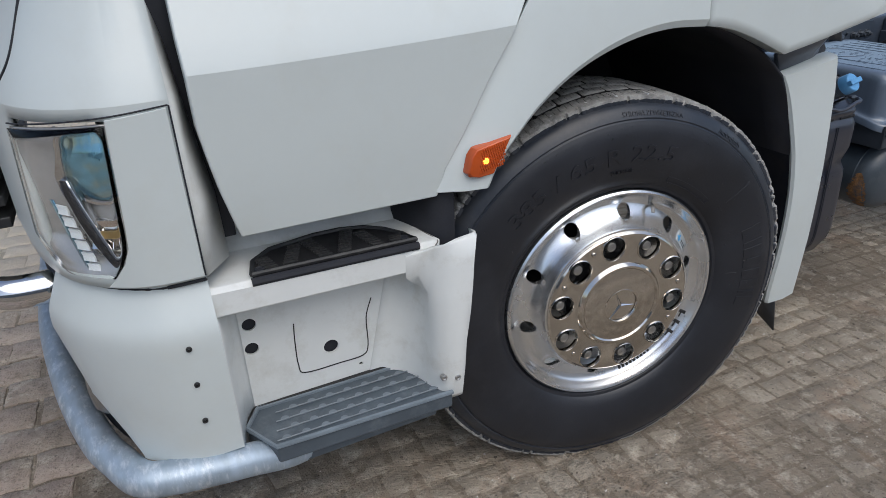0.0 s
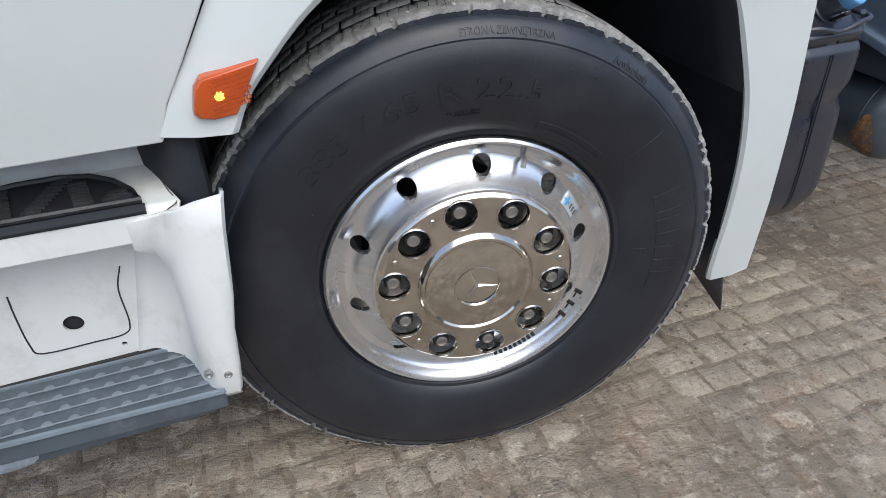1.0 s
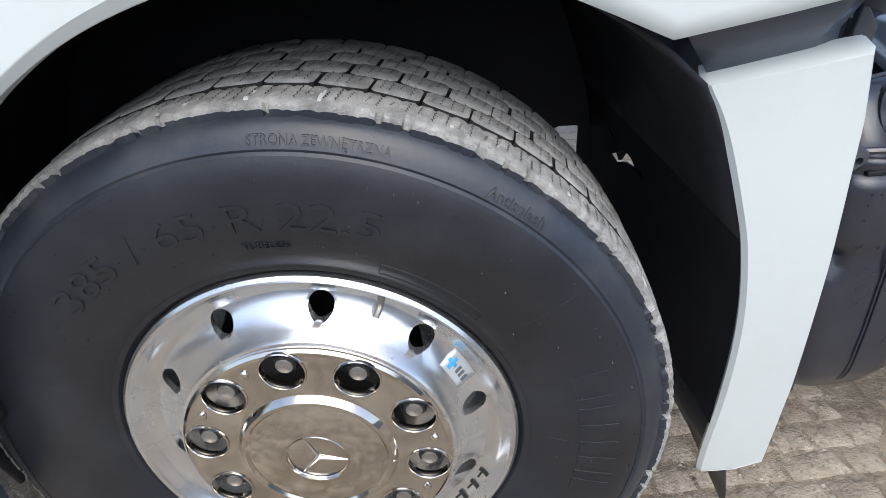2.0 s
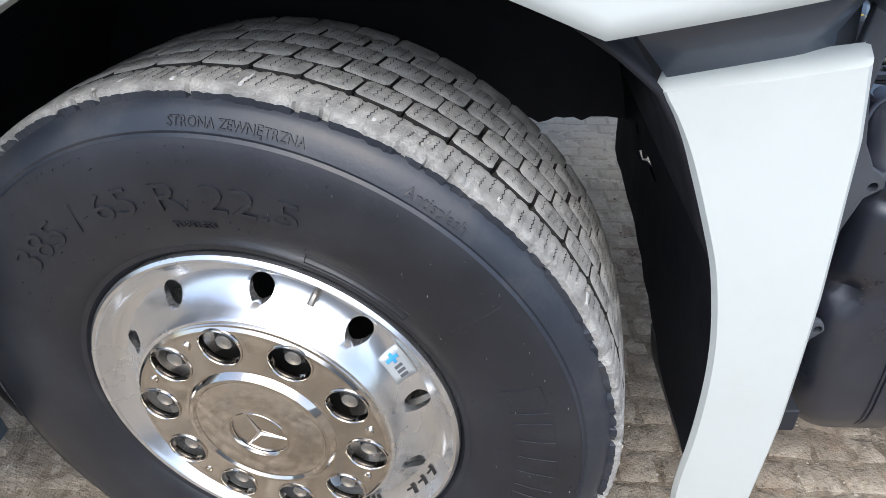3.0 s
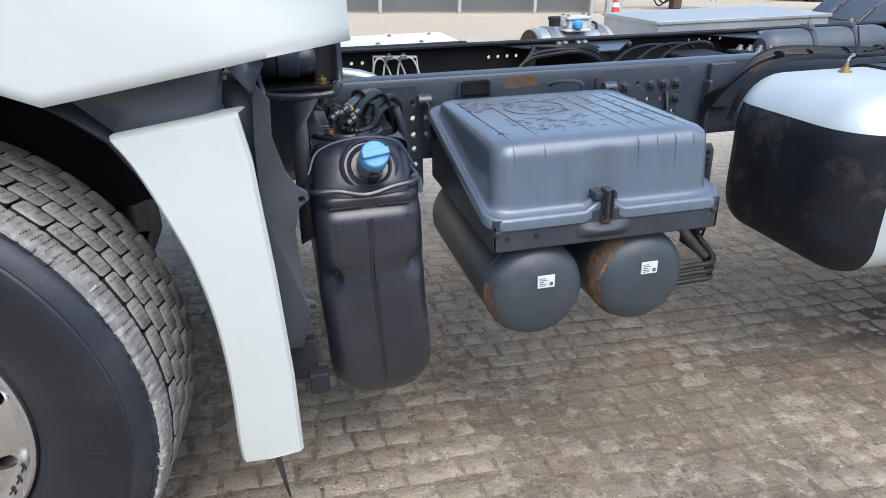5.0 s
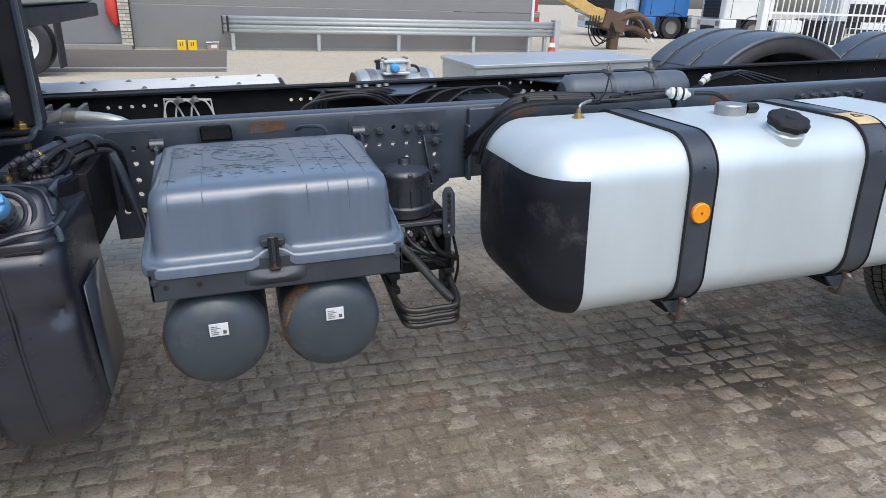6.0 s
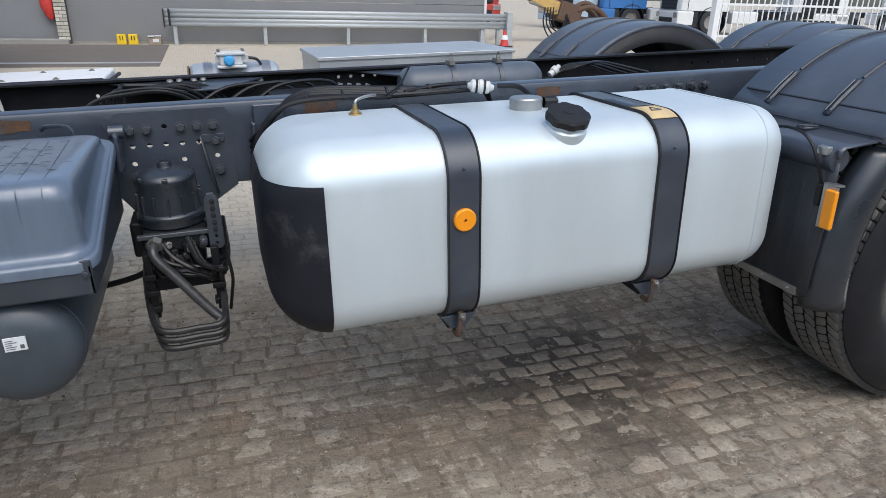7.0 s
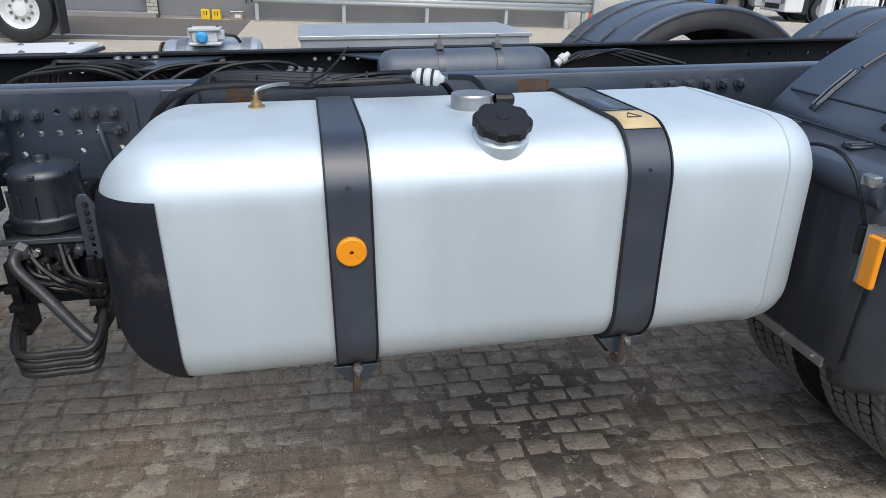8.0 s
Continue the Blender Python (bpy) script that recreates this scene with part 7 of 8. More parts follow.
    for d in (-0.018, 0.016):
        part("connector_band", lathe([(0.0212, d * 0.75 - 0.0035), (0.0212, d * 0.75 + 0.0035)], 20, m, True), STRAP_EDGE, con)
    part("sender_cable", tube([(3.04, 0.64, 1.0), (3.09, 0.60, 1.0), (3.11, 0.55, 0.98), (3.11, 0.48, 0.972)], 0.008, 8, 6), CABLE, truck)
    part("thin_cable", tube([(2.68, 0.66, 0.99), (2.74, 0.72, 1.01), (2.80, 0.80, 1.06)], 0.003, 6, 4), CABLE, truck)
    part("loom_arm", tube([(2.75, 0.70, 0.99), (2.85, 0.72, 1.0), (2.95, 0.68, 1.01)], 0.006, 8, 4), CABLE, truck)


# -- rear mudguards --
def mudguard(cx, yn, sign, full=True):
    """A black arched guard. yn: its outer side; sign: +1 when the truck's middle lies towards +y."""
    c = w(cx, 0, 0.615)
    r, wide = (0.68, 0.66) if full else (0.652, 0.66)
    ys = [yn + sign * q for q in (0.0, 0.012, 0.03, 0.05, 0.20, 0.40, wide)]
    drop = [0.055, 0.012, 0.0, 0.0, 0.0, 0.0, 0.0]
    if not full:
        ys = [yn - 0.66 + q for q in (0.0, 0.004, 0.012, 0.03, 0.20, 0.40, wide)]
        drop = [0.022, 0.008, 0.002, 0.0, 0.0, 0.0, 0.0]
        yn, sign = yn - 0.66, 1
    bm = bmesh.new()
    rows = []
    for a in np.linspace(22, 142, 28):
        q = radians(a)
        rows.append([(c.x + (r - d) * math.cos(q), y, c.z + (r - d) * math.sin(q)) for y, d in zip(ys, drop)])
    add_grid(bm, rows)
    guard = part("mudguard", bm, MUD, truck, "dark grey plastic arched mudguard over the rear wheel", 30, 0, 0.006)
    # recessed side lip, near-black on the far guards
    bm = bmesh.new()
    rows = []
    for a in np.linspace(22, 142, 28):
        q = radians(a)
        rows.append([(c.x + rr * math.cos(q), yn + sign * d, c.z + rr * math.sin(q)) for rr, d in ((r - drop[0], 0.0), (r - drop[0] - (0.03 if full else 0.075), 0.004), (r - drop[0] - (0.04 if full else 0.080), 0.02))])
    add_grid(bm, rows)
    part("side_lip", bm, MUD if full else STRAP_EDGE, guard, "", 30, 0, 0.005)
    # moulded bands across the top and strap clamps
    for y in (0.25, 0.50):
        bm = bmesh.new()
        for a0, a1 in ((40, 124),):
            pts = [(c.x + (r + 0.004) * math.cos(radians(a)), yn + sign * y, c.z + (r + 0.004) * math.sin(radians(a))) for a in np.linspace(a0, a1, 24)]
            add_tube(bm, pts, 0.006, 6, 0)
        part("guard_rib", bm, MUD_DARK, guard)
        rows = []
        for a in np.linspace(125, 138, 6):
            rows.append([(c.x + (r + 0.008) * math.cos(radians(a)), yn + sign * (y + d), c.z + (r + 0.008) * math.sin(radians(a))) for d in (-0.012, 0.012)])
        clamp = part("strap_clamp", grid(rows), STRAP, guard, "sprung strap clamp with bright rods", 30, 0, 0.006)
        for d in (-0.008, 0.008):
            p = [(c.x + (r + 0.014) * math.cos(radians(a)), yn + sign * (y + d), c.z + (r + 0.014) * math.sin(radians(a))) for a in (126, 132, 137)]
            part("clamp_rod", tube(p, 0.003, 6, 0), BOLT_GREY, clamp)
        if full:
            xa, za = c.x + r * math.cos(radians(142)), c.z + r * math.sin(radians(142))
            p = [(xa - 0.01, yn + y, za + 0.004), (xa - 0.07, yn + y, za + (0.850 - za) * 0.45 + 0.010)]
            part("shelf_clamp", grid([[(q[0], q[1] + d, q[2]) for d in (-0.018, 0.018)] for q in p]), STRAP, guard, "", 30, 0, 0.006)
            for d in (-0.010, 0.010):
                part("clamp_rod", tube([(q[0], q[1] + d, q[2] + 0.006) for q in p], 0.0035, 6, 0), BOLT_GREY, guard)
    # added black lining: the hollow's darkness is put into its colour
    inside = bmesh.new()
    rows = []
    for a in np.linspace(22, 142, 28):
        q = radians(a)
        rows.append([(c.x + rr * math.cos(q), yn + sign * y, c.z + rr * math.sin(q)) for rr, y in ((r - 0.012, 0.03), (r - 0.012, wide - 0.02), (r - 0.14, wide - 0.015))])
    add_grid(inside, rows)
    part("guard_inside", inside, BLACK, guard, "black lining added under the guard", 40, 0, 0.004)
    for a in (134, 141):
        pts = [(c.x + (r + 0.003) * math.cos(radians(a)), yn + sign * y, c.z + (r + 0.003) * math.sin(radians(a))) for y in (0.02, 0.2, 0.4, 0.64)]
        part("guard_seam", tube(pts, 0.004, 6, 0), MUD_DARK, guard)
    if not full:
        return
    # front apron: sloped shelf, round beam, flat flap, metal edge
    xa, za = c.x + r * math.cos(radians(142)), c.z + r * math.sin(radians(142))
    xf = 3.872
    rows = [[(xa, y, za) for y in ys[2:]], [(xf + 0.012, y, 0.850) for y in ys[2:]], [(xf, y, 0.842) for y in ys[2:]], [(xf, y, 0.818) for y in ys[2:]]]
    part("guard_shelf", grid(rows), MUD, guard, "", 30, 0, 0.006)
    beam = part("round_beam", tube([(xf + 0.012, yn + 0.045, 0.812), (xf + 0.012, yn + 0.80, 0.812)], 0.036, 20, 0), STRAP, truck, "round steel mudguard beam with a clip")
    part("beam_clip", boxes((xf - 0.030, xf - 0.008, yn + 0.056, yn + 0.094, 0.826, 0.852)), STEEL, beam, "", 30, 0.004)
    part("beam_hole", lathe([(0.007, 0.0), (0.007, 0.003), (0.0005, 0.003)], 12, aim((xf - 0.0245, yn + 0.24, 0.812), (-1, 0, 0))), DARK_NUT, beam)
    lanes = (yn + 0.035, yn + 0.09, yn + 0.2, yn + 0.4, yn + wide)
    apron = [[(xf + 0.006, y, 0.805) for y in lanes], [(xf + 0.004, y, 0.755) for y in lanes], [(xf - 0.004, y, 0.62) for y in lanes], [(xf - 0.020, y, 0.385) for y in lanes]]
    part("mud_apron", grid(apron), MUD_DARK, guard, "flat black mud apron with dried streaks", 30, 0, 0.006)
    # rolled outer edge that follows the wheel
    rows = []
    for a in np.linspace(142, 190, 16):
        q = radians(a)
        x, z = c.x + (r - 0.03) * math.cos(q), c.z + (r - 0.03) * math.sin(q)
        rows.append([(x - 0.015, yn + 0.085, z), (x - 0.02, yn + 0.055, z), (x, yn + 0.020, z), (x + 0.04, yn + 0.002, z), (x + 0.075, yn + 0.0, z), (x + 0.10, yn + 0.012, z)])
    part("outer_edge", grid(rows), CANISTER, guard, "smooth dark outer edge of the guard", 40, 0, 0.006)
    edge = part("metal_edge", boxes((xf - 0.030, xf - 0.020, yn + 0.07, yn + 0.60, 0.372, 0.398)), STEEL, guard, "bare metal edge strip with rivets", 30, 0.002)
    for k in range(5):
        bm = bmesh.new()
        bolt(bm, (xf - 0.030, yn + 0.10 + 0.11 * k, 0.386), (-1, 0, 0), 0.005, 0.005)
        part("edge_rivet", bm, STEEL, edge)
    # amber marker lamp and its cable
    lamp = part("marker_bracket", boxes((xf - 0.018, xf - 0.010, yn + 0.006, yn + 0.055, 0.610, 0.746), (xf - 0.018, xf + 0.01, yn + 0.006, yn + 0.055, 0.741, 0.747)), STEEL, truck, "thin metal bracket with an amber marker lamp", 30, 0.001)
    part("marker_lens", boxes((xf - 0.034, xf - 0.017, yn - 0.004, yn + 0.034, 0.616, 0.734)), AMBER, lamp, "amber lens", 30, 0.005)
    part("marker_plug", boxes((xf - 0.02, xf - 0.004, yn + 0.058, yn + 0.080, 0.67, 0.74)), CABLE, lamp, "", 30, 0.006)
    part("marker_cable", tube([(xf - 0.012, yn + 0.069, 0.74), (xf - 0.035, yn + 0.075, 0.80), (xf - 0.045, yn + 0.10, 0.855), (xf - 0.048, yn + 0.15, 0.885), (xf - 0.045, yn + 0.24, 0.880), (xf - 0.03, yn + 0.36, 0.83)], 0.0045, 8, 6), CABLE, lamp)


# -- what the far side of the truck carries --
def far_side():
    deck = part("storage_box", boxes((0.55, 1.735, 1.98, 2.46, 0.60, 0.928)), WHITE_PLATE, truck, "white storage box with a scratched chequered top", 30, 0.012)
    part("box_edge", tube([(0.55, 1.975, 0.925), (1.735, 1.975, 0.925), (1.752, 2.0, 0.91), (1.755, 2.44, 0.90)], 0.010, 6, 0), BLACK, deck)
    for k in range(10):
        bm = bmesh.new()
        bolt(bm, (0.70 + 0.105 * k, 2.06 + 0.3 * (k % 2), 0.928), (0, 0, 1), 0.010, 0.006)
        part("box_bolt", bm, NUT, deck)
    m = aim((2.30, 2.06, 0.78), (1, 0, 0))
    tank = part("far_tank", lathe([(0.0005, -0.20), (0.17, -0.20), (0.185, -0.187), (0.188, -0.175), (0.188, 0.175), (0.185, 0.187), (0.17, 0.20), (0.0005, 0.20)], 44, m), ALU_BOX, truck, "bright aluminium round tank with straps and a valve")
    for d in (-0.12, 0.14):
        part("tank_band", lathe([(0.190, d - 0.02), (0.192, d - 0.02), (0.192, d + 0.02), (0.190, d + 0.02)], 44, m), STEEL, tank)
    part("tank_end", lathe([(0.178, -0.203), (0.18, -0.210), (0.16, -0.212), (0.0005, -0.206)], 40, m), RUST, tank)
    bm = boxes((2.22, 2.35, 1.91, 2.01, 0.955, 0.968), (2.235, 2.335, 1.925, 2.0, 0.968, 1.012), (2.222, 2.35, 1.915, 2.005, 1.010, 1.026), (2.215, 2.24, 1.94, 1.985, 0.98, 1.015), (2.33, 2.362, 1.94, 1.985, 0.975, 1.012))
    valve = part("tank_valve", bm, CREAM, tank, "pale grey valve body with a blue knob", 30, 0.006)
    for dx, dy in ((0.012, 0.018), (0.118, 0.018), (0.012, 0.078), (0.118, 0.078)):
        part("valve_bolt", lathe([(0.008, 0), (0.008, 0.008), (0.0005, 0.009)], 6, aim((2.222 + dx, 1.915 + dy, 1.026), (0, 0, 1))), NUT, tank)
    part("valve_knob", lathe([(0.024, 0), (0.024, 0.006), (0.020, 0.008), (0.020, 0.03), (0.014, 0.035), (0.0005, 0.036)], 20, aim((2.275, 1.925, 0.988), (0, -1, 0))), BLUE_LABEL, tank, "blue knob")
    part("valve_lid", lathe([(0.045, 0), (0.045, 0.03), (0.05, 0.032), (0.05, 0.045), (0.0005, 0.047)], 20, aim((2.27, 2.14, 0.962), (0, 0, 1))), BLACK, tank, "black round cap")
    part("tank_pipe", tube([(2.36, 1.97, 0.995), (2.40, 1.98, 0.985), (2.42, 2.0, 0.955)], 0.007, 8, 4), PIPE, tank)
    cov = part("cover_box", boxes((2.668, 3.65, 1.85, 2.42, 0.62, 0.985)), ALU_BOX, truck, "folded aluminium cover box", 30, 0.006)
    part("cover_lip", boxes((2.66, 3.66, 1.842, 2.43, 0.975, 0.992)), ALU_BOX, cov, "", 30, 0.003)


frame_parts()
behind_wheel()
fluid_tank()
battery_box()
air_tanks()
filter_unit()
fuel_tank()
mudguard(4.52, 0.035, 1)
mudguard(4.52, 2.505, -1, False)
mudguard(5.87, 2.505, -1, False)
far_side()

# ---- the yard ----
def ground_material(name, sett=False, per="", tint=None):
    m = bpy.data.materials.new(name)
    m.use_nodes = True
    n, l = m.node_tree.nodes, m.node_tree.links
    b = n["Principled BSDF"]
    geo = n.new("ShaderNodeNewGeometry")

    def noisy(s, detail=5.0, rough=0.6):
        t = n.new("ShaderNodeTexNoise")
        t.inputs["Scale"].default_value, t.inputs["Detail"].default_value, t.inputs["Roughness"].default_value = s, detail, rough
        l.new(geo.outputs["Position"], t.inputs["Vector"])
        return t.outputs["Fac"]

    def remap(v, a, c, d, e):
        r = n.new("ShaderNodeMapRange")
        for k, q in zip(("From Min", "From Max", "To Min", "To Max"), (a, c, d, e)):
            r.inputs[k].default_value = q
        l.new(v, r.inputs["Value"])
        return r.outputs["Result"]

    def mixed(fac, a, c):
        x = n.new("ShaderNodeMix")
        x.data_type = "RGBA"
        for socket, v in ((x.inputs["Factor"], fac), (x.inputs["A"], a), (x.inputs["B"], c)):
            if isinstance(v, (float, int)):
                socket.default_value = v
            elif isinstance(v, tuple):
                socket.default_value = (*v, 1)
            else:
                l.new(v, socket)
        return x.outputs["Result"]

    def mathed(how, a, c):
        x = n.new("ShaderNodeMath")
        x.operation = how
        for socket, v in zip(x.inputs, (a, c)):
            if isinstance(v, (float, int)):
                socket.default_value = v
            else:
                l.new(v, socket)
        return x.outputs[0]

    sand, stone = (0.240, 0.196, 0.146), (0.408, 0.355, 0.285)
    base = tint or (stone if sett else sand)
    col = mixed(remap(noisy(2.3), 0.35, 0.65, 0, 1), tuple(c * 0.86 for c in base), tuple(c * 1.12 for c in base))
    if per:
        rnd = n.new("ShaderNodeObjectInfo").outputs["Random"] if per == "object" else geo.outputs["Random Per Island"]
        col = mixed(0.45, col, mixed(rnd, tuple(c * 0.70 for c in base), tuple(c * 1.16 for c in base)))
    # mud dried over stones and joints alike, wet darker runs, reddish dust, worn pale crowns
    col = mixed(remap(noisy(2.9, 10.0, 0.70), 0.40, 0.60, 0, 0.55 if sett else 0.75), col, (0.403, 0.338, 0.257))
    col = mixed(remap(noisy(4.6, 9.0, 0.70), 0.50, 0.66, 0, 0.65), col, (0.194, 0.157, 0.117))
    col = mixed(remap(noisy(0.9, 6.0, 0.65), 0.42, 0.62, 0, 0.66), col, (0.194, 0.161, 0.123))
    col = mixed(remap(noisy(3.4, 8.0, 0.70), 0.54, 0.66, 0, 0.40), col, (0.398, 0.269, 0.187))
    col = mixed(remap(noisy(13.0, 12.0, 0.80), 0.52, 0.62, 0, 0.70), col, (0.571, 0.507, 0.411))
    col = mixed(remap(noisy(20.0, 12.0, 0.80), 0.53, 0.62, 0, 0.68), col, (0.128, 0.103, 0.079))
    # pale grit
    grit = n.new("ShaderNodeTexVoronoi")
    grit.inputs["Scale"].default_value = 95.0
    l.new(geo.outputs["Position"], grit.inputs["Vector"])
    speck = mathed("MULTIPLY", remap(grit.outputs["Distance"], 0.10, 0.16, 1, 0), remap(noisy(11.0, 4.0), 0.52, 0.60, 0, 1))
    col = mixed(mathed("MULTIPLY", speck, 0.9), col, (0.578, 0.517, 0.417))
    dark = mathed("MULTIPLY", remap(noisy(60.0, 5.0, 0.75), 0.57, 0.64, 0, 1), 0.55)
    col = mixed(dark, col, (0.063, 0.052, 0.040))
    # blended paler towards the far part of the yard, with a ragged edge
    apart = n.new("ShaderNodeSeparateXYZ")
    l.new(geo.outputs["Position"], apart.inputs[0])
    far_tone = mathed("ADD", apart.outputs["Y"], mathed("MULTIPLY", noisy(1.6, 6.0, 0.6), 1.4))
    col = mixed(remap(far_tone, 2.1, 3.2, 0, 0.75), col, (0.653, 0.587, 0.472))
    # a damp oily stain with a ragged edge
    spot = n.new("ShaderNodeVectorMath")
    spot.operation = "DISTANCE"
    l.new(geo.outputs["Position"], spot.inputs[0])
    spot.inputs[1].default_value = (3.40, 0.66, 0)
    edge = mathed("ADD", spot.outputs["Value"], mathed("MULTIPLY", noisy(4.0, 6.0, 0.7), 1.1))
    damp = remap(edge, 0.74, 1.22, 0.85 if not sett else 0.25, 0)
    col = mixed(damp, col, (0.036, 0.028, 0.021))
    l.new(col, b.inputs["Base Color"])
    l.new(remap(damp, 0, 0.6, 0.88, 0.55), b.inputs["Roughness"])
    bp = n.new("ShaderNodeBump")
    bp.inputs["Strength"].default_value, bp.inputs["Distance"].default_value = 1.0, 0.012
    l.new(mathed("ADD", noisy(42.0, 5.0, 0.65), mathed("MULTIPLY", noisy(170.0, 3.0), 0.4)), bp.inputs["Height"])
    if not sett:
        # rows of setts in the distance
        brick = n.new("ShaderNodeTexBrick")
        brick.inputs["Scale"].default_value = 1.0
        brick.inputs["Brick Width"].default_value, brick.inputs["Row Height"].default_value, brick.inputs["Mortar Size"].default_value = 0.11, 0.09, 0.008
        brick.inputs["Color1"].default_value, brick.inputs["Color2"].default_value, brick.inputs["Mortar"].default_value = (1, 1, 1, 1), (0.82, 0.82, 0.82, 1), (0.6, 0.57, 0.54, 1)
        l.new(geo.outputs["Position"], brick.inputs["Vector"])
        x = n.new("ShaderNodeMix")
        x.data_type, x.blend_type = "RGBA", "MULTIPLY"
        x.inputs["Factor"].default_value = 0.6
        l.new(col, x.inputs["A"])
        l.new(brick.outputs["Color"], x.inputs["B"])
        l.new(x.outputs["Result"], b.inputs["Base Color"])
    l.new(bp.outputs[0], b.inputs["Normal"])
    return m


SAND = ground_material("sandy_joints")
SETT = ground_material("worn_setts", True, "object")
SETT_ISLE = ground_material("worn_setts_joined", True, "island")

def mud_level(x, y):
    """Height of the fill: it lies between the stones, and here and there over them."""
    if not (-3.2 < x < 7.8 and -2.2 < y < 5.2):
        return -0.0040
    broad = noise.noise((x * 1.3 + 3.0, y * 1.3, 0.0)) + 0.55 * noise.noise((x * 3.1, y * 3.1, 4.0))
    return -0.0026 + 0.0046 * broad + 0.0020 * noise.noise((x * 9.0, y * 9.0, 2.0)) + 0.0012 * noise.noise((x * 26.0, y * 26.0, 5.0))


xs = [-400, -60, -12, *np.linspace(-3.2, -1.1, 42)[:-1], *np.linspace(-1.1, 5.3, 321), *np.linspace(5.3, 7.8, 51)[1:], 14, 60, 400]
ys = [-400, -60, -12, *np.linspace(-2.2, -1.2, 21)[:-1], *np.linspace(-1.2, 3.0, 211), *np.linspace(3.0, 5.2, 45)[1:], 8, 16, 60, 400]
bm = grid([[(x, y, mud_level(x, y)) for x in xs] for y in ys])
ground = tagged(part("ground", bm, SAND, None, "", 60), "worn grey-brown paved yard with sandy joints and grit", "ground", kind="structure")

CLAD = mat("grey_cladding", (0.215, 0.218, 0.223), 0.5, 0.1, 0.03, 2, 30, 0.02, (0.180, 0.180, 0.178), 0.3, 1.5)
# for the added wall out of view that holds back low light
UNSEEN_CLAD = mat("pale_cladding", (0.34, 0.345, 0.35), 0.6, 0, 0.05, 2, 30, 0.02, (0.28, 0.28, 0.27), 0.3, 1.5)
CLAD_DARK = mat("grey_door_paint", (0.235, 0.243, 0.252), 0.5, 0.1, 0.03, 2, 30, 0.02)
PIER_BRICK = mat("cream_brick", (0.55, 0.52, 0.44), 0.8, 0, 0.08, 12, 90, 0.1, per="object")
PIER_MORTAR = mat("dark_mortar", (0.10, 0.095, 0.09), 0.9, 0, 0.1, 12, 90, 0.1)
KERB = mat("concrete_kerb", (0.30, 0.29, 0.27), 0.85, 0, 0.1, 5, 60, 0.1)
RED = mat("red_cover", (0.60, 0.05, 0.04), 0.5, 0, 0.1, 12, 90, 0.05)
STRIP = mat("brown_concrete", (0.155, 0.135, 0.117), 0.85, 0, 0.12, 3, 60, 0.1, (0.10, 0.088, 0.075), 0.5, 1.2)
CARD = mat("brown_cardboard", (0.36, 0.27, 0.20), 0.8, 0, 0.1, 10, 90, 0.05)
EXC = mat("excavator_paint", (0.55, 0.36, 0.12), 0.5, 0, 0.12, 6, 60, 0.05, (0.25, 0.17, 0.08), 0.5, 5)
FAR_BLUE = mat("blue_truck_paint", (0.03, 0.15, 0.42), 0.4, 0, 0.05, 3, 40, 0.01, coat=0.2)
FAR_RED = mat("red_truck_paint", (0.45, 0.06, 0.05), 0.4, 0, 0.05, 3, 40, 0.01, coat=0.2)
FAR_PALE = mat("pale_truck_paint", (0.42, 0.52, 0.62), 0.4, 0, 0.05, 3, 40, 0.01, coat=0.2)
FAR_WHITE = mat("white_truck_paint", (0.72, 0.73, 0.72), 0.4, 0, 0.04, 3, 40, 0.01, coat=0.2)
FAR_GLASS = mat("dark_glass", (0.02, 0.025, 0.03), 0.08, 0, 0.1, 3, 40, 0.0)
FENCE = mat("white_fence_paint", (0.75, 0.76, 0.76), 0.5, 0, 0.04, 6, 60, 0.02)


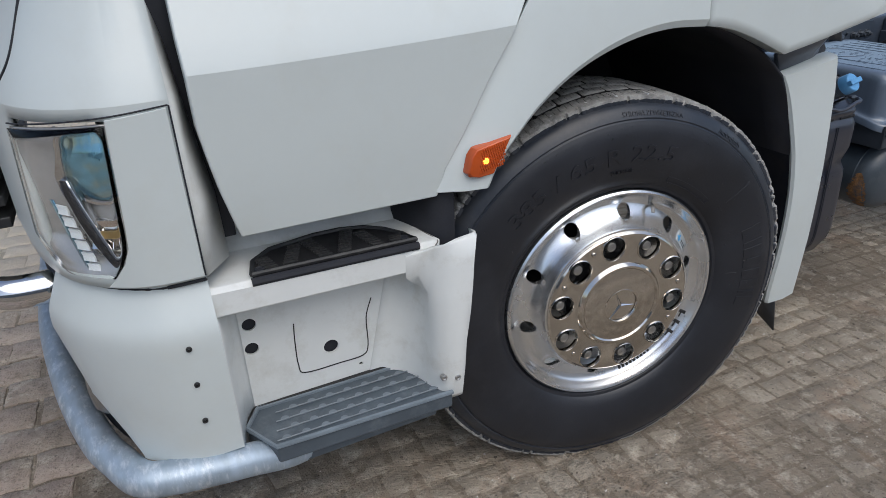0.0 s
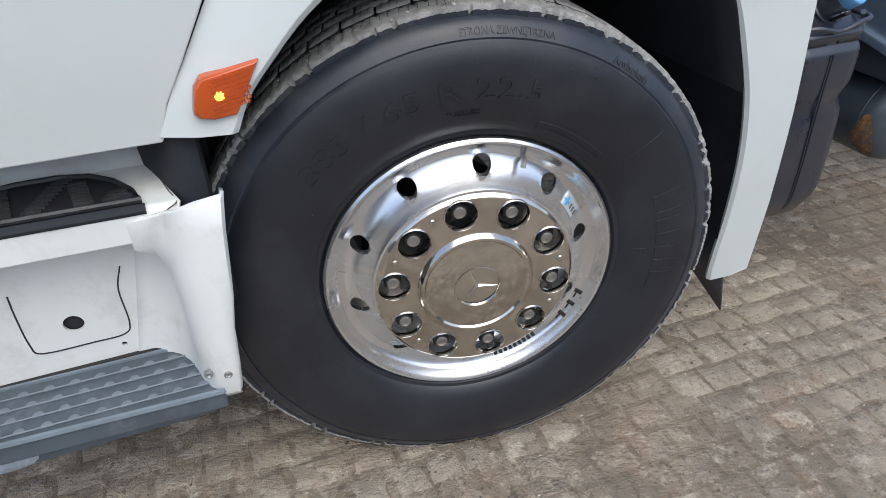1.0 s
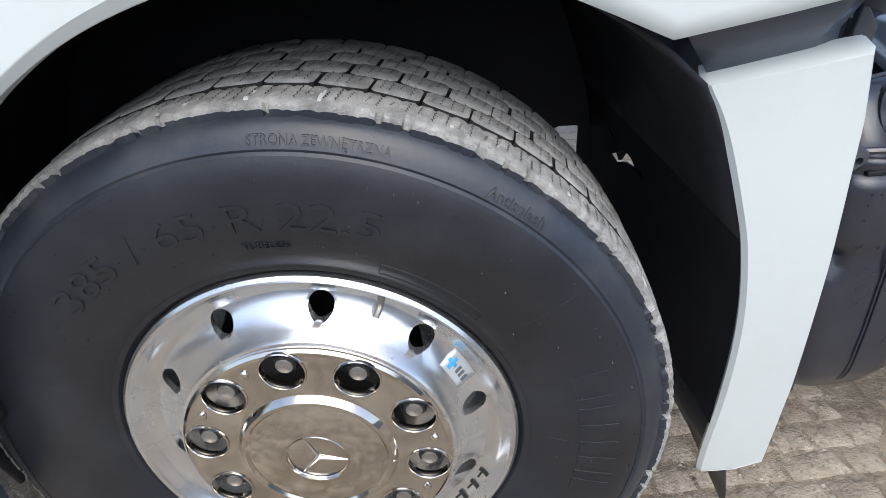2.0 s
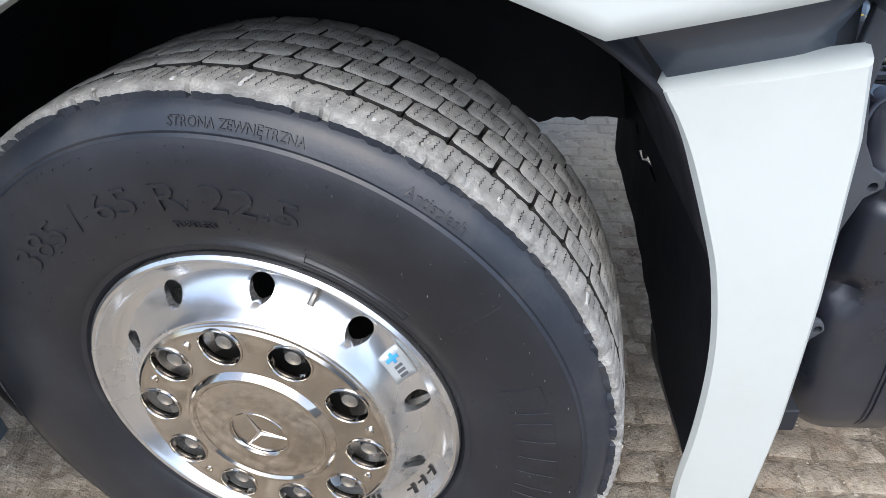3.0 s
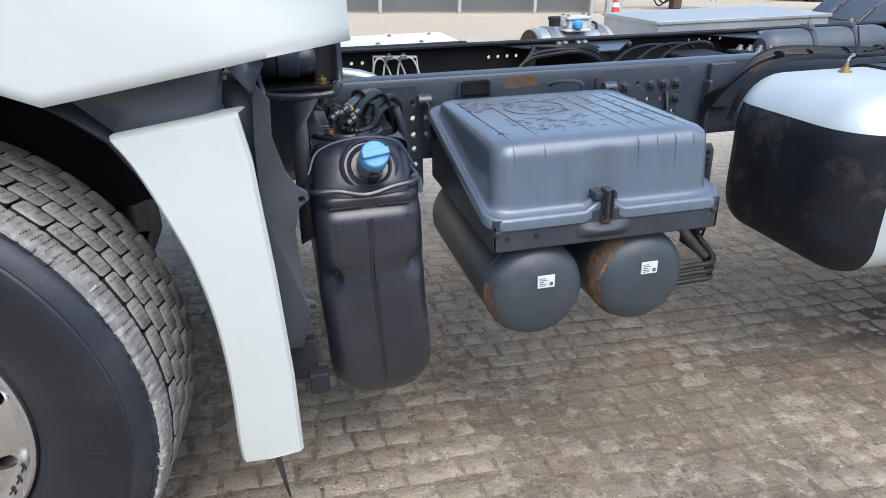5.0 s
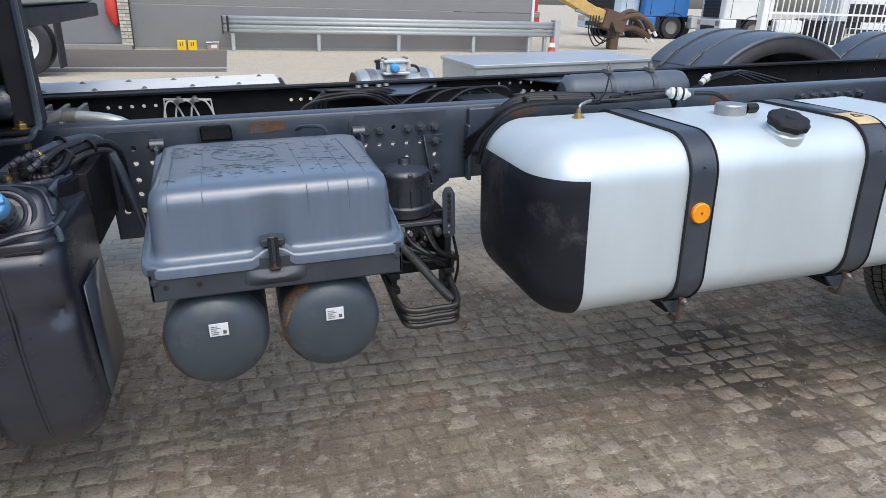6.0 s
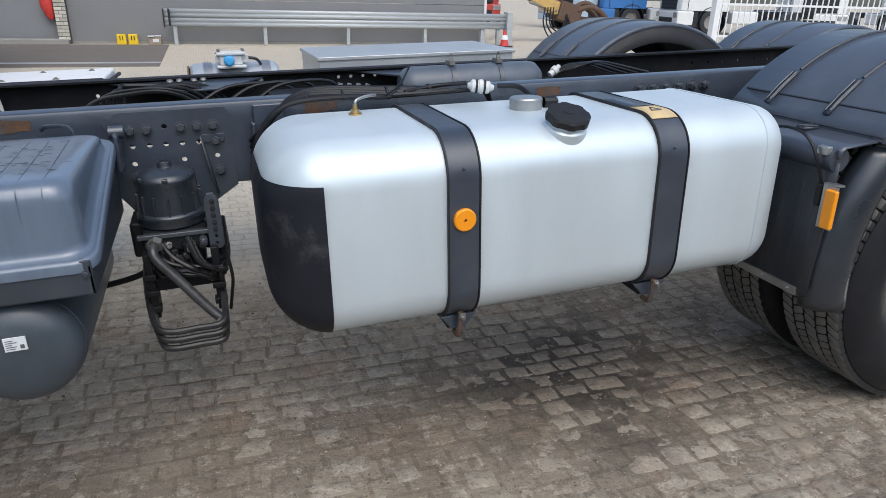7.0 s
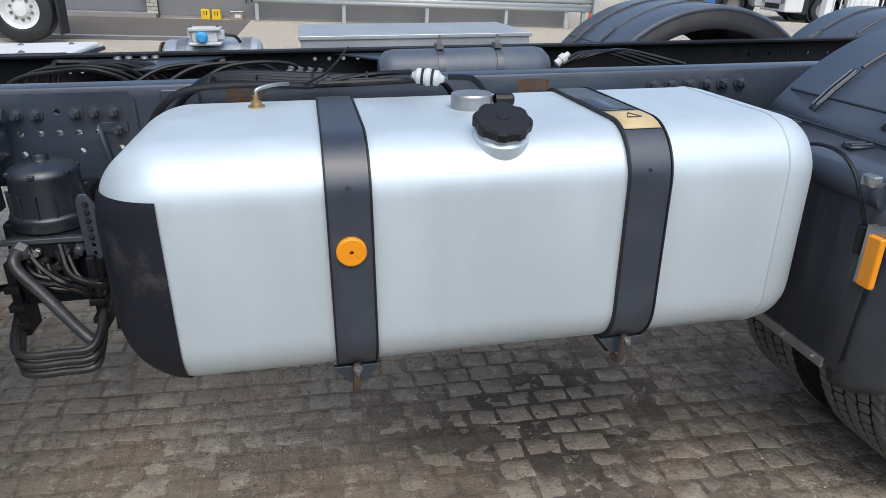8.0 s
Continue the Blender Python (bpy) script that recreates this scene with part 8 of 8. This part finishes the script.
# -- grey hall with its guard rail --
def hall():
    wall = tagged(empty("wall_hall"), "grey metal-clad hall wall with horizontal panel joints", "wall", kind="structure")
    z = 0.06
    for k, h in enumerate((1.02, 1.02, 1.02, 1.02, 1.02)):
        part("wall_panel", boxes((-0.86, 9.95, 17.62, 17.9, z, z + h - 0.012)), CLAD, wall, "", 30, 0.006)
        z += h
    part("plinth", boxes((-0.86, 9.93, 17.63, 17.9, 0.0, 0.06)), KERB, wall, "", 30)
    part("end_trim", boxes((9.95, 10.03, 17.58, 24.0, 0.0, 5.2)), FAR_WHITE, wall, "", 30, 0.01)
    part("roof_edge", boxes((-30, 10.1, 17.55, 24.0, 5.15, 5.4)), CLAD_DARK, wall, "", 30, 0.01)
    pier = tagged(empty("wall_pier"), "cream brick pier with dark mortar beside the hall door", "wall", kind="structure")
    part("mortar", boxes((-1.125, -0.865, 17.50, 17.9, 0.0, 5.15)), PIER_MORTAR, pier)
    wide = boxes((-0.078, 0.078, -0.01, 0.03, -0.035, 0.035))
    first = part("brick", wide, PIER_BRICK, pier, "", 0)
    half = part("brick", boxes((-0.040, 0.040, -0.01, 0.03, -0.035, 0.035)), PIER_BRICK, pier, "", 0)
    first.location, half.location = (-1.040, 17.492, 0.13), (-0.912, 17.492, 0.13)
    for k in range(1, 24):
        for x, src in ((-1.040, first), (-0.912, half)) if k % 2 == 0 else ((-1.078, half), (-0.950, first)):
            b = new("brick", src.data)
            b.parent = pier
            b.location = (x, 17.492, 0.13 + 0.085 * k)
    door = tagged(part("wall_door", boxes((-30, -1.13, 17.75, 17.9, 0.12, 5.15)), CLAD_DARK, None, "", 30), "plain grey hall wall and door leaf beyond the pier", "wall", kind="structure")
    tagged(part("kerb", boxes((-30, -0.9, 17.35, 17.62, -0.01, 0.12)), KERB, None, "", 30, 0.02), "low concrete kerb at the foot of the hall", "kerb", kind="structure")
    tagged(part("concrete_strip", boxes((-30, 1.35, 12.2, 17.3, -0.02, 0.004)), STRIP, None, "", 30), "smooth brown concrete apron in front of the hall", "pavement", kind="structure")
    tagged(part("concrete_strip", boxes((-30, 1.35, 12.75, 12.95, -0.02, 0.010)), ALU_BOX, None, "", 30), "pale drain strip set in the concrete", "pavement", kind="structure")
    # guard rail: two beams on posts
    rail_ = tagged(empty("guard_rail"), "galvanised double guard rail on posts before the hall", "guard rail")
    for z in (0.55, 0.765):
        rows = []
        for x in (1.30, 10.55):
            rows.append([(x, 17.14 - d, z + h) for d, h in ((0.0, -0.10), (0.028, -0.085), (0.030, -0.03), (0.016, -0.008), (0.016, 0.008), (0.030, 0.03), (0.028, 0.085), (0.0, 0.10))])
        part("beam", grid(rows), GUARD, rail_, "", 30, 0, 0.006)
    for k in range(6):
        x = 1.53 + 2.17 * k if k < 4 else (9.75, 10.25)[k - 4]
        part("post", boxes((x - 0.045, x + 0.045, 17.16, 17.28, 0.0, 0.84)), GUARD, rail_, "", 30, 0.008)
    part("end_cap", boxes((1.28, 1.31, 17.08, 17.2, 0.42, 0.86), (1.40, 1.45, 17.09, 17.13, 0.46, 0.86)), BLACK, rail_)
    part("end_post", boxes((10.45, 10.62, 17.0, 17.3, 0.0, 0.92)), GUARD, rail_, "", 30, 0.01)


def add_unseen_wall():
    """An unseen wall, added to cut low light from the near side."""
    wall = tagged(empty("wall_south"), "plain pale grey wall, added unseen to cut low light", "wall", kind="structure")
    for k in range(3):
        part("wall_panel", boxes((-26, 30, -9.3, -9.0, 0.05 + 1.02 * k, 0.05 + 1.02 * k + 1.008)), UNSEEN_CLAD, wall, "", 30)
    part("plinth", boxes((-26, 30, -9.28, -9.02, 0.0, 0.05)), KERB, wall)


def yellow_box(x):
    bm = bmesh.new()
    add_prism(bm, [(x, 0.0), (x + 0.22, 0.0), (x + 0.21, 0.24), (x + 0.01, 0.24)], 17.32, 17.5)
    b = tagged(part("plastic_chock", bm, YELLOW, None, "", 30, 0.01), "yellow plastic wheel chock against the wall", "chock", "yellow chocks by the wall")
    for d in (0.07, 0.13):
        part("slot", boxes((x + d, x + d + 0.02, 17.315, 17.322, 0.10, 0.20)), BLACK, b)


def small_things():
    yellow_box(0.16)
    yellow_box(0.42)
    c = tagged(part("cardboard_box", boxes((0.88, 1.17, 17.28, 17.5, 0.0, 0.19)), CARD, None, "", 30, 0.006), "small brown cardboard box with white flaps", "box")
    part("flap", boxes((0.87, 1.02, 17.24, 17.5, 0.192, 0.205), (1.03, 1.18, 17.26, 17.5, 0.20, 0.212)), LABEL, c)
    part("box_print", boxes((0.98, 1.12, 17.272, 17.28, 0.06, 0.14)), LABEL, c)
    bm = bmesh.new()
    rows = []
    for z, a, b in ((0.55, 0.04, 0.06), (0.62, 0.10, 0.09), (0.85, 0.145, 0.11), (1.10, 0.145, 0.11), (1.25, 0.08, 0.07)):
        rows.append([(-1.27 + a * math.cos(t) + 0.05 * (z < 0.7), 17.6 + b * math.sin(t), z) for t in np.linspace(0, 2 * math.pi, 17)[:-1]])
    vs = add_grid(bm, rows, True)
    bm.faces.new(vs[0])
    bm.faces.new(vs[-1])
    tagged(part("extinguisher_cover", bm, RED, None, "", 40, 0), "red extinguisher cover hung on the hall", "cover")
    for x, y, h in ((10.25, 16.7, 0.45),):
        cone = tagged(part("traffic_cone", lathe([(0.16, 0.02), (0.13, 0.03), (0.03, h), (0.02, h), (0.0005, h)], 20, Matrix.Translation((x, y, 0)) @ Matrix.Rotation(radians(90), 4, "X")), RED, None, "", 30), "red traffic cone with a dark foot", "cone")
        part("cone_foot", boxes((x - 0.19, x + 0.19, y - 0.19, y + 0.19, 0, 0.03)), BLACK, cone, "", 30, 0.01)
        part("cone_band", lathe([(0.105, 0.20), (0.075, 0.32)], 20, Matrix.Translation((x, y, 0)) @ Matrix.Rotation(radians(90), 4, "X")), LABEL, cone)


# -- trucks further off --
def far_truck(x, y, turn, paint, label, trailer=0.0):
    t = tagged(empty("parked_truck"), label, "truck", "parked trucks in the yard")
    t.matrix_world = pose(x, y, 0, 0, 0, turn)
    bm = bmesh.new()
    rows = []
    for z, front, half in ((0.95, 0.0, 1.20), (1.75, 0.0, 1.22), (1.95, 0.03, 1.22), (2.85, 0.16, 1.18), (3.10, 0.30, 1.14), (3.2, 0.55, 1.08)):
        rows.append([(half, 2.1, z), (half, front + 0.16, z), (half - 0.05, front + 0.05, z), (half - 0.16, front, z), (-half + 0.16, front, z), (-half + 0.05, front + 0.05, z), (-half, front + 0.16, z), (-half, 2.1, z)])
    vs = add_grid(bm, rows, True)
    bm.faces.new(vs[0])
    bm.faces.new(vs[-1])
    cab = part("cab", bm, paint, t, "", 40, 0.02)
    part("bumper", boxes((-1.22, 1.22, -0.10, 0.62, 0.36, 0.94)), paint, t, "", 30, 0.06)
    part("grille", boxes((-0.80, 0.80, -0.04, 0.05, 0.98, 1.72)), BLACK_GRILLE, t, "", 30, 0.03)
    for k in range(5):
        part("grille_slat", boxes((-0.76, 0.76, -0.06, -0.03, 1.03 + 0.14 * k, 1.08 + 0.14 * k)), BLACK, t, "", 30)
    part("lower_grille", boxes((-0.70, 0.70, -0.125, -0.08, 0.46, 0.66)), BLACK_GRILLE, t, "", 30, 0.02)
    part("windscreen", boxes((-1.04, 1.04, -0.03, 0.03, 0, 0.84, Matrix.Translation((0, 0.02, 1.97)) @ Matrix.Rotation(radians(-8), 4, "X"))), FAR_GLASS, t, "", 30, 0.03)
    for s in (-1, 1):
        part("headlight", boxes((s * 0.97 - 0.2, s * 0.97 + 0.2, -0.13, -0.06, 0.66, 0.88)), GLASS_GREY, t, "", 30, 0.03)
        part("side_window", boxes((s * 1.20 - 0.02, s * 1.20 + 0.02, 0.42, 1.32, 1.92, 2.70)), FAR_GLASS, t, "", 30, 0.01)
        for q, top in ((1.40, 2.8), (0.30, 1.9)):
            part("door_seam", boxes((s * 1.218 - 0.008, s * 1.218 + 0.008, q, q + 0.02, 1.0, top)), BLACK, t)
        part("step_box", boxes((s * 1.10 - 0.10, s * 1.10 + 0.10, 0.45, 0.82, 0.30, 0.92)), BLACK, t, "", 30, 0.02)
        m = Matrix.Translation((s * 1.02, 1.42, 0.5)) @ Matrix.Rotation(radians(90), 4, "Z")
        part("wheel_arch", lathe([(0.60, 0.20), (0.63, 0.20), (0.63, -0.20), (0.60, -0.20)], 28, m), BLACK, t, "", 30)
        whl = part("wheel", lathe([(0.29, 0.17), (0.45, 0.17), (0.5, 0.12), (0.5, -0.12), (0.45, -0.17), (0.29, -0.17)], 28, m), RUBBER, t, "", 30)
        part("rim", lathe([(0.29, 0.16), (0.25, 0.08), (0.0005, 0.06), (0.0005, -0.06), (0.25, -0.08), (0.29, -0.16)], 28, m), NUT, whl, "", 30)
        part("mirror", boxes((s * 1.42 - 0.1, s * 1.42 + 0.1, -0.1, 0.1, 1.9, 2.6)), BLACK, t, "", 30, 0.03)
        part("side_tank", boxes((s * 0.95 - 0.25, s * 0.95 + 0.25, 2.35, 3.5, 0.45, 0.98)), FAR_WHITE, t, "", 30, 0.08)
        m = Matrix.Translation((s * 0.98, 5.0, 0.5)) @ Matrix.Rotation(radians(90), 4, "Z")
        part("wheel", lathe([(0.0005, 0.15), (0.29, 0.17), (0.45, 0.17), (0.5, 0.12), (0.5, -0.12), (0.45, -0.17), (0.29, -0.17), (0.0005, -0.15)], 24, m), RUBBER, t, "", 30)
    part("chassis", boxes((-0.5, 0.5, 2.1, 6.5, 0.72, 0.98)), FRAME_DARK, t, "", 30)
    if trailer:
        part("trailer_body", boxes((-1.25, 1.25, 2.4, 2.4 + trailer, 1.1, 3.9)), FAR_WHITE, t, "", 30, 0.03)


def neighbour_truck():
    """The truck parked beyond, of which a wheel and a tank show."""
    t = tagged(empty("neighbour_truck"), "parked truck with white-rimmed wheel and blue-grey tank", "truck", "parked trucks in the yard")
    x, y = -1.84, 11.4
    m = Matrix.Translation((x, y, 0.515))
    tyre = part("wheel", lathe([(0.29, 0.05), (0.33, 0.0), (0.42, -0.01), (0.49, 0.02), (0.515, 0.06), (0.515, 0.30), (0.47, 0.34), (0.29, 0.33)], 48, m), RUBBER, t, "white-rimmed truck wheel", 30)
    part("rim", lathe([(0.30, 0.05), (0.30, 0.03), (0.27, 0.05), (0.23, 0.12), (0.15, 0.13), (0.10, 0.05), (0.0005, 0.04)], 40, m), FAR_WHITE, tyre, "", 30)
    bm = bmesh.new()
    for k in range(10):
        a = radians(36 * k)
        bolt(bm, (x + 0.167 * math.sin(a), y + 0.125, 0.515 + 0.167 * math.cos(a)), (0, -1, 0), 0.017, 0.04)
    part("rim_nut", bm, NUT, tyre)
    part("mud_flap", boxes((x + 0.56, x + 0.60, y + 0.0, y + 0.4, 0.14, 1.2)), BLACK, t, "", 30, 0.01)
    part("air_tank", lathe([(0.0005, -0.3), (0.24, -0.28), (0.30, -0.2), (0.30, 0.6), (0.0005, 0.7)], 32, Matrix.Translation((x + 0.52, y + 0.2, 1.28))), BOX_PLASTIC, t, "blue-grey tank end", 30)
    part("cab", boxes((x - 3.0, x + 0.1, y - 0.1, y + 2.3, 1.45, 3.2)), FAR_WHITE, t, "", 30, 0.08)
    part("white_skirt", boxes((x - 2.2, x - 0.55, y + 0.05, y + 0.4, 0.9, 1.5)), FAR_WHITE, t, "", 30, 0.03)


def excavator():
    e = tagged(empty("excavator_arm"), "weathered yellow excavator arm with a brown bucket", "excavator")
    def bar(name, a, b, wide, thick, material, y=0.0):
        a, b = Vector(a), Vector(b)
        m = Matrix.Translation(a) @ (b - a).to_track_quat("Z", "Y").to_matrix().to_4x4()
        part(name, boxes((-wide / 2, wide / 2, -thick / 2, thick / 2, 0, (b - a).length, m)), material, e, "", 30, 0.03)
    bar("boom", (9.6, 19.0, 2.55), (12.95, 19.0, 1.02), 0.42, 0.34, EXC)
    bar("link", (12.0, 18.85, 1.20), (13.0, 18.85, 0.95), 0.10, 0.10, NUT)
    bar("coupler", (12.75, 19.0, 1.12), (13.25, 19.0, 0.95), 0.34, 0.40, EXC)
    bar("grapple_body", (13.05, 19.0, 0.98), (13.85, 19.0, 0.78), 0.52, 0.60, RUST)
    for k, (dy, a) in enumerate(((-0.32, 0.0), (0.0, 0.1), (0.32, 0.0), (-0.16, -0.35), (0.16, -0.35))):
        pts = [(13.7, 19.0 + dy * 0.6, 0.95 + a), (14.1, 19.0 + dy, 1.08 + a * 1.1), (14.55, 19.0 + dy, 0.92 + a), (14.85, 19.0 + dy, 0.62 + a * 0.6)]
        claw = part("claw", tube(pts, 0.085, 8, 4), RUST, e, "brown worn grapple claw", 30)
        part("claw_tip", tube([pts[-1], (14.98, 19.0 + dy, 0.45 + a * 0.6)], 0.05, 6, 0), LABEL, claw)
    part("mast", boxes((13.4, 13.7, 18.85, 19.15, 0.0, 0.62)), RUST, e, "", 30, 0.03)
    for k in range(4):
        part("hose", tube([(12.5 + 0.1 * k, 18.7, 1.05), (12.45 + 0.12 * k, 18.65, 0.55), (12.75 + 0.15 * k, 18.65, 0.12 + 0.08 * k), (13.15 + 0.1 * k, 18.68, 0.45), (13.3, 18.72, 0.85)], 0.022, 6, 6), CABLE, e)


def white_fence():
    f = tagged(empty("fence"), "white painted steel bar fence", "fence")
    x0, y0, x1, y1 = 18.7, 18.2, 31.5, 15.5
    n = 62
    way = Vector((x1 - x0, y1 - y0, 0)).normalized()
    turn = math.atan2(way.y, way.x)
    bar = boxes((-0.016, 0.016, -0.016, 0.016, 0.0, 1.75))
    first = part("bar", bar, FENCE, f, "", 0)
    first.location = (x0, y0, 0)
    for k in range(1, n):
        b = new("bar", first.data)
        b.parent = f
        p = Vector((x0, y0, 0)).lerp(Vector((x1, y1, 0)), k / (n - 1))
        b.location = p
    part("fence_post", boxes((x0 - 0.12, x0 + 0.12, y0 - 0.12, y0 + 0.12, 0.0, 1.85)), FENCE, f, "", 30, 0.02)
    for z in (0.25, 1.28):
        m = Matrix.Translation((x0, y0, z)) @ Matrix.Rotation(turn, 4, "Z")
        part("fence_rail", boxes((0, math.hypot(x1 - x0, y1 - y0), -0.03, 0.03, -0.035, 0.035, m)), FENCE, f)


hall()
add_unseen_wall()
small_things()
neighbour_truck()
far_truck(15.2, 31.0, 6, FAR_RED, "red and white parked truck", 6.0)
far_truck(17.6, 27.2, -70, FAR_PALE, "pale blue parked truck", 0)
far_truck(19.3, 27.2, -98, FAR_BLUE, "bright blue parked truck", 0)
far_truck(21.6, 24.6, -104, FAR_WHITE, "white parked truck with a black grille", 0)
far_truck(28.5, 23.0, -24, FAR_WHITE, "white parked truck behind the fence", 0)
far_truck(33.5, 21.5, -24, FAR_WHITE, "white parked truck behind the fence", 0)
excavator()
white_fence()


# -- setts: irregular stones in rows, the nearest ones single --
def sett_mesh(seed):
    rnd = random.Random(seed)
    ring = []
    for a, b in ((-1, -1), (-0.35, -1), (0.3, -1), (1, -1), (1, 0.1), (1, 1), (0.4, 1), (-0.3, 1), (-1, 1), (-1, -0.1)):
        ring.append((a * 0.5 + rnd.uniform(-0.055, 0.03), b * 0.5 + rnd.uniform(-0.06, 0.03)))
    verts, faces, k = [], [], len(ring)
    for f, z in ((1.0, -0.03), (0.985, -0.0034), (0.90, -0.0006)):
        verts += [(x * f, y * f, z + (rnd.uniform(-0.0010, 0.0010) if z > -0.01 else 0)) for x, y in ring]
    verts.append((rnd.uniform(-0.15, 0.15), rnd.uniform(-0.15, 0.15), 0.0004))
    for s in (0, k):
        for i in range(k):
            j = (i + 1) % k
            faces.append((s + i, s + j, s + k + j, s + k + i))
    for i in range(k):
        faces.append((2 * k + i, 2 * k + (i + 1) % k, 3 * k))
    return verts, faces


SHAPES = [sett_mesh(s) for s in range(10)]
MESHES = []
for verts, faces in SHAPES:
    me = bpy.data.meshes.new("sett")
    me.from_pydata(verts, [], faces)
    me.materials.append(SETT)
    me.polygons.foreach_set("use_smooth", [True] * len(me.polygons))
    me.set_sharp_from_angle(angle=radians(50))
    MESHES.append(me)
rnd = random.Random(11)
rest_v, rest_f, single = [], [], 0
y = -2.1
while y < 5.0:
    deep = rnd.uniform(0.080, 0.098)
    x = -1.26 + rnd.uniform(0, 0.06)
    while x < 7.6:
        wide = rnd.uniform(0.085, 0.125) if rnd.random() < 0.86 else rnd.uniform(0.13, 0.17)
        gap = rnd.uniform(0.007, 0.016)
        cx, cy = x + wide / 2, y + deep / 2 + 0.012 * math.sin(x * 1.7 + y)
        sx, sy = wide - gap, deep - rnd.uniform(0.007, 0.014)
        lift, turn = rnd.uniform(-0.0030, 0.0006), rnd.uniform(-5, 5)
        k = rnd.randrange(10)
        tip = (rnd.uniform(-0.18, 0.18), rnd.uniform(-0.18, 0.18))
        x += wide
        near = (1.15 < cx < 3.9 and -0.45 < cy < 0.85) and single < 300
        if near:
            ob = new("sett", MESHES[k])
            ob.parent = ground
            ob.matrix_basis = pose(cx, cy, lift, tip[0], tip[1], turn) @ Matrix.Diagonal((sx, sy, 1, 1))
            single += 1
        else:
            m = pose(cx, cy, lift, tip[0], tip[1], turn) @ Matrix.Diagonal((sx, sy, 1, 1))
            n0 = len(rest_v)
            rest_v += [tuple(m @ Vector(v)) for v in SHAPES[k][0]]
            rest_f += [tuple(n0 + i for i in f) for f in SHAPES[k][1]]
    y += deep
# -- larger brown block pavers before the nose, wavy-edged, in half-bond --
PAVER = ground_material("brown_block_pavers", True, "object", (0.500, 0.400, 0.345))
PAVE_SHAPES = []
for k in range(6):
    me = bpy.data.meshes.new("paver")
    shape = random.Random(40 + k)
    ring = []
    for a, b in ((-1, -1), (-0.5, -0.90), (0, -1.04), (0.5, -0.90), (1, -1), (1.0, -0.3), (0.975, 0.3), (1, 1), (0.5, 1.08), (0, 0.94), (-0.5, 1.08), (-1, 1), (-0.975, 0.3), (-1.0, -0.3)):
        ring.append((a * 0.5 + shape.uniform(-0.008, 0.008), b * 0.5 + shape.uniform(-0.012, 0.012)))
    verts = [(x * f, y * f, z) for f, z in ((1.0, -0.03), (1.0, 0.0000), (0.955, 0.0032)) for x, y in ring]
    verts.append((0, 0, 0.0038))
    faces = [(r * 14 + i, r * 14 + (i + 1) % 14, r * 14 + 14 + (i + 1) % 14, r * 14 + 14 + i) for r in (0, 1) for i in range(14)]
    faces += [(28 + i, 28 + (i + 1) % 14, 42) for i in range(14)]
    me.from_pydata(verts, [], faces)
    me.materials.append(PAVER)
    me.polygons.foreach_set("use_smooth", [True] * len(me.polygons))
    me.set_sharp_from_angle(angle=radians(50))
    PAVE_SHAPES.append(me)
for row in range(30):
    for col_ in range(8):
        cx, cy = -1.385 - 0.222 * col_ - 0.11 * (row % 2) + 0.02 * rnd.random(), -0.45 + 0.143 * row
        ob = new("paver", PAVE_SHAPES[rnd.randrange(6)])
        ob.parent = ground
        ob.matrix_basis = pose(cx, cy, rnd.uniform(-0.002, 0.001), rnd.uniform(-0.3, 0.3), rnd.uniform(-0.3, 0.3), rnd.uniform(-1, 1) - 2) @ Matrix.Diagonal((0.213, 0.135, 1, 1))
me = bpy.data.meshes.new("sett_field")
me.from_pydata(rest_v, [], rest_f)
me.materials.append(SETT_ISLE)
me.polygons.foreach_set("use_smooth", [True] * len(me.polygons))
me.set_sharp_from_angle(angle=radians(50))
field = new("sett_field", me)
field.parent = ground
tagged(field, "rows of small worn stone setts", kind="stuff")

# -- grit, chips and crumbs of dirt lying on the stones --
def scatter(name, count, seed, sizes, material, label, shift):
    rnd = random.Random(seed)
    gv, gf = [], []
    for k in range(count):
        x, y = rnd.uniform(-2.4, 5.2), rnd.uniform(-1.2, 1.9)
        if noise.noise((x * 2.2, y * 2.2, shift)) < -0.05 and rnd.random() < 0.75:
            continue
        s = rnd.choice(sizes) * rnd.uniform(0.8, 1.5)
        a = rnd.uniform(0, 6.28)
        n0 = len(gv)
        for q in range(5):
            r = s * rnd.uniform(0.6, 1.4)
            gv.append((x + r * math.cos(a + q * 1.2566), y + r * 0.75 * math.sin(a + q * 1.2566), -0.0012))
        gv.append((x + s * rnd.uniform(-0.4, 0.4), y, 0.0006 + s * 0.55))
        gf += [(n0 + q, n0 + (q + 1) % 5, n0 + 5) for q in range(5)]
    me = bpy.data.meshes.new(name)
    me.from_pydata(gv, [], gf)
    me.materials.append(material)
    tagged(new(name, me), label, name, kind="stuff")


scatter("grit", 11000, 21, (0.0010, 0.0011, 0.0012, 0.0014, 0.0015, 0.0018, 0.0022, 0.0028, 0.0036), mat("pale_grit", (0.48, 0.44, 0.39), 0.9, 0, 0.2, 30, 90, 0, per="island"), "scattered pale grit and stone chips", 3.0)
scatter("dirt", 8000, 33, (0.0010, 0.0012, 0.0014, 0.0017, 0.0020, 0.0026, 0.0036, 0.005), mat("dark_crumbs", (0.120, 0.098, 0.076), 0.95, 0, 0.3, 30, 90, 0, per="island"), "crumbs of dark brown dirt on the paving", 9.0)
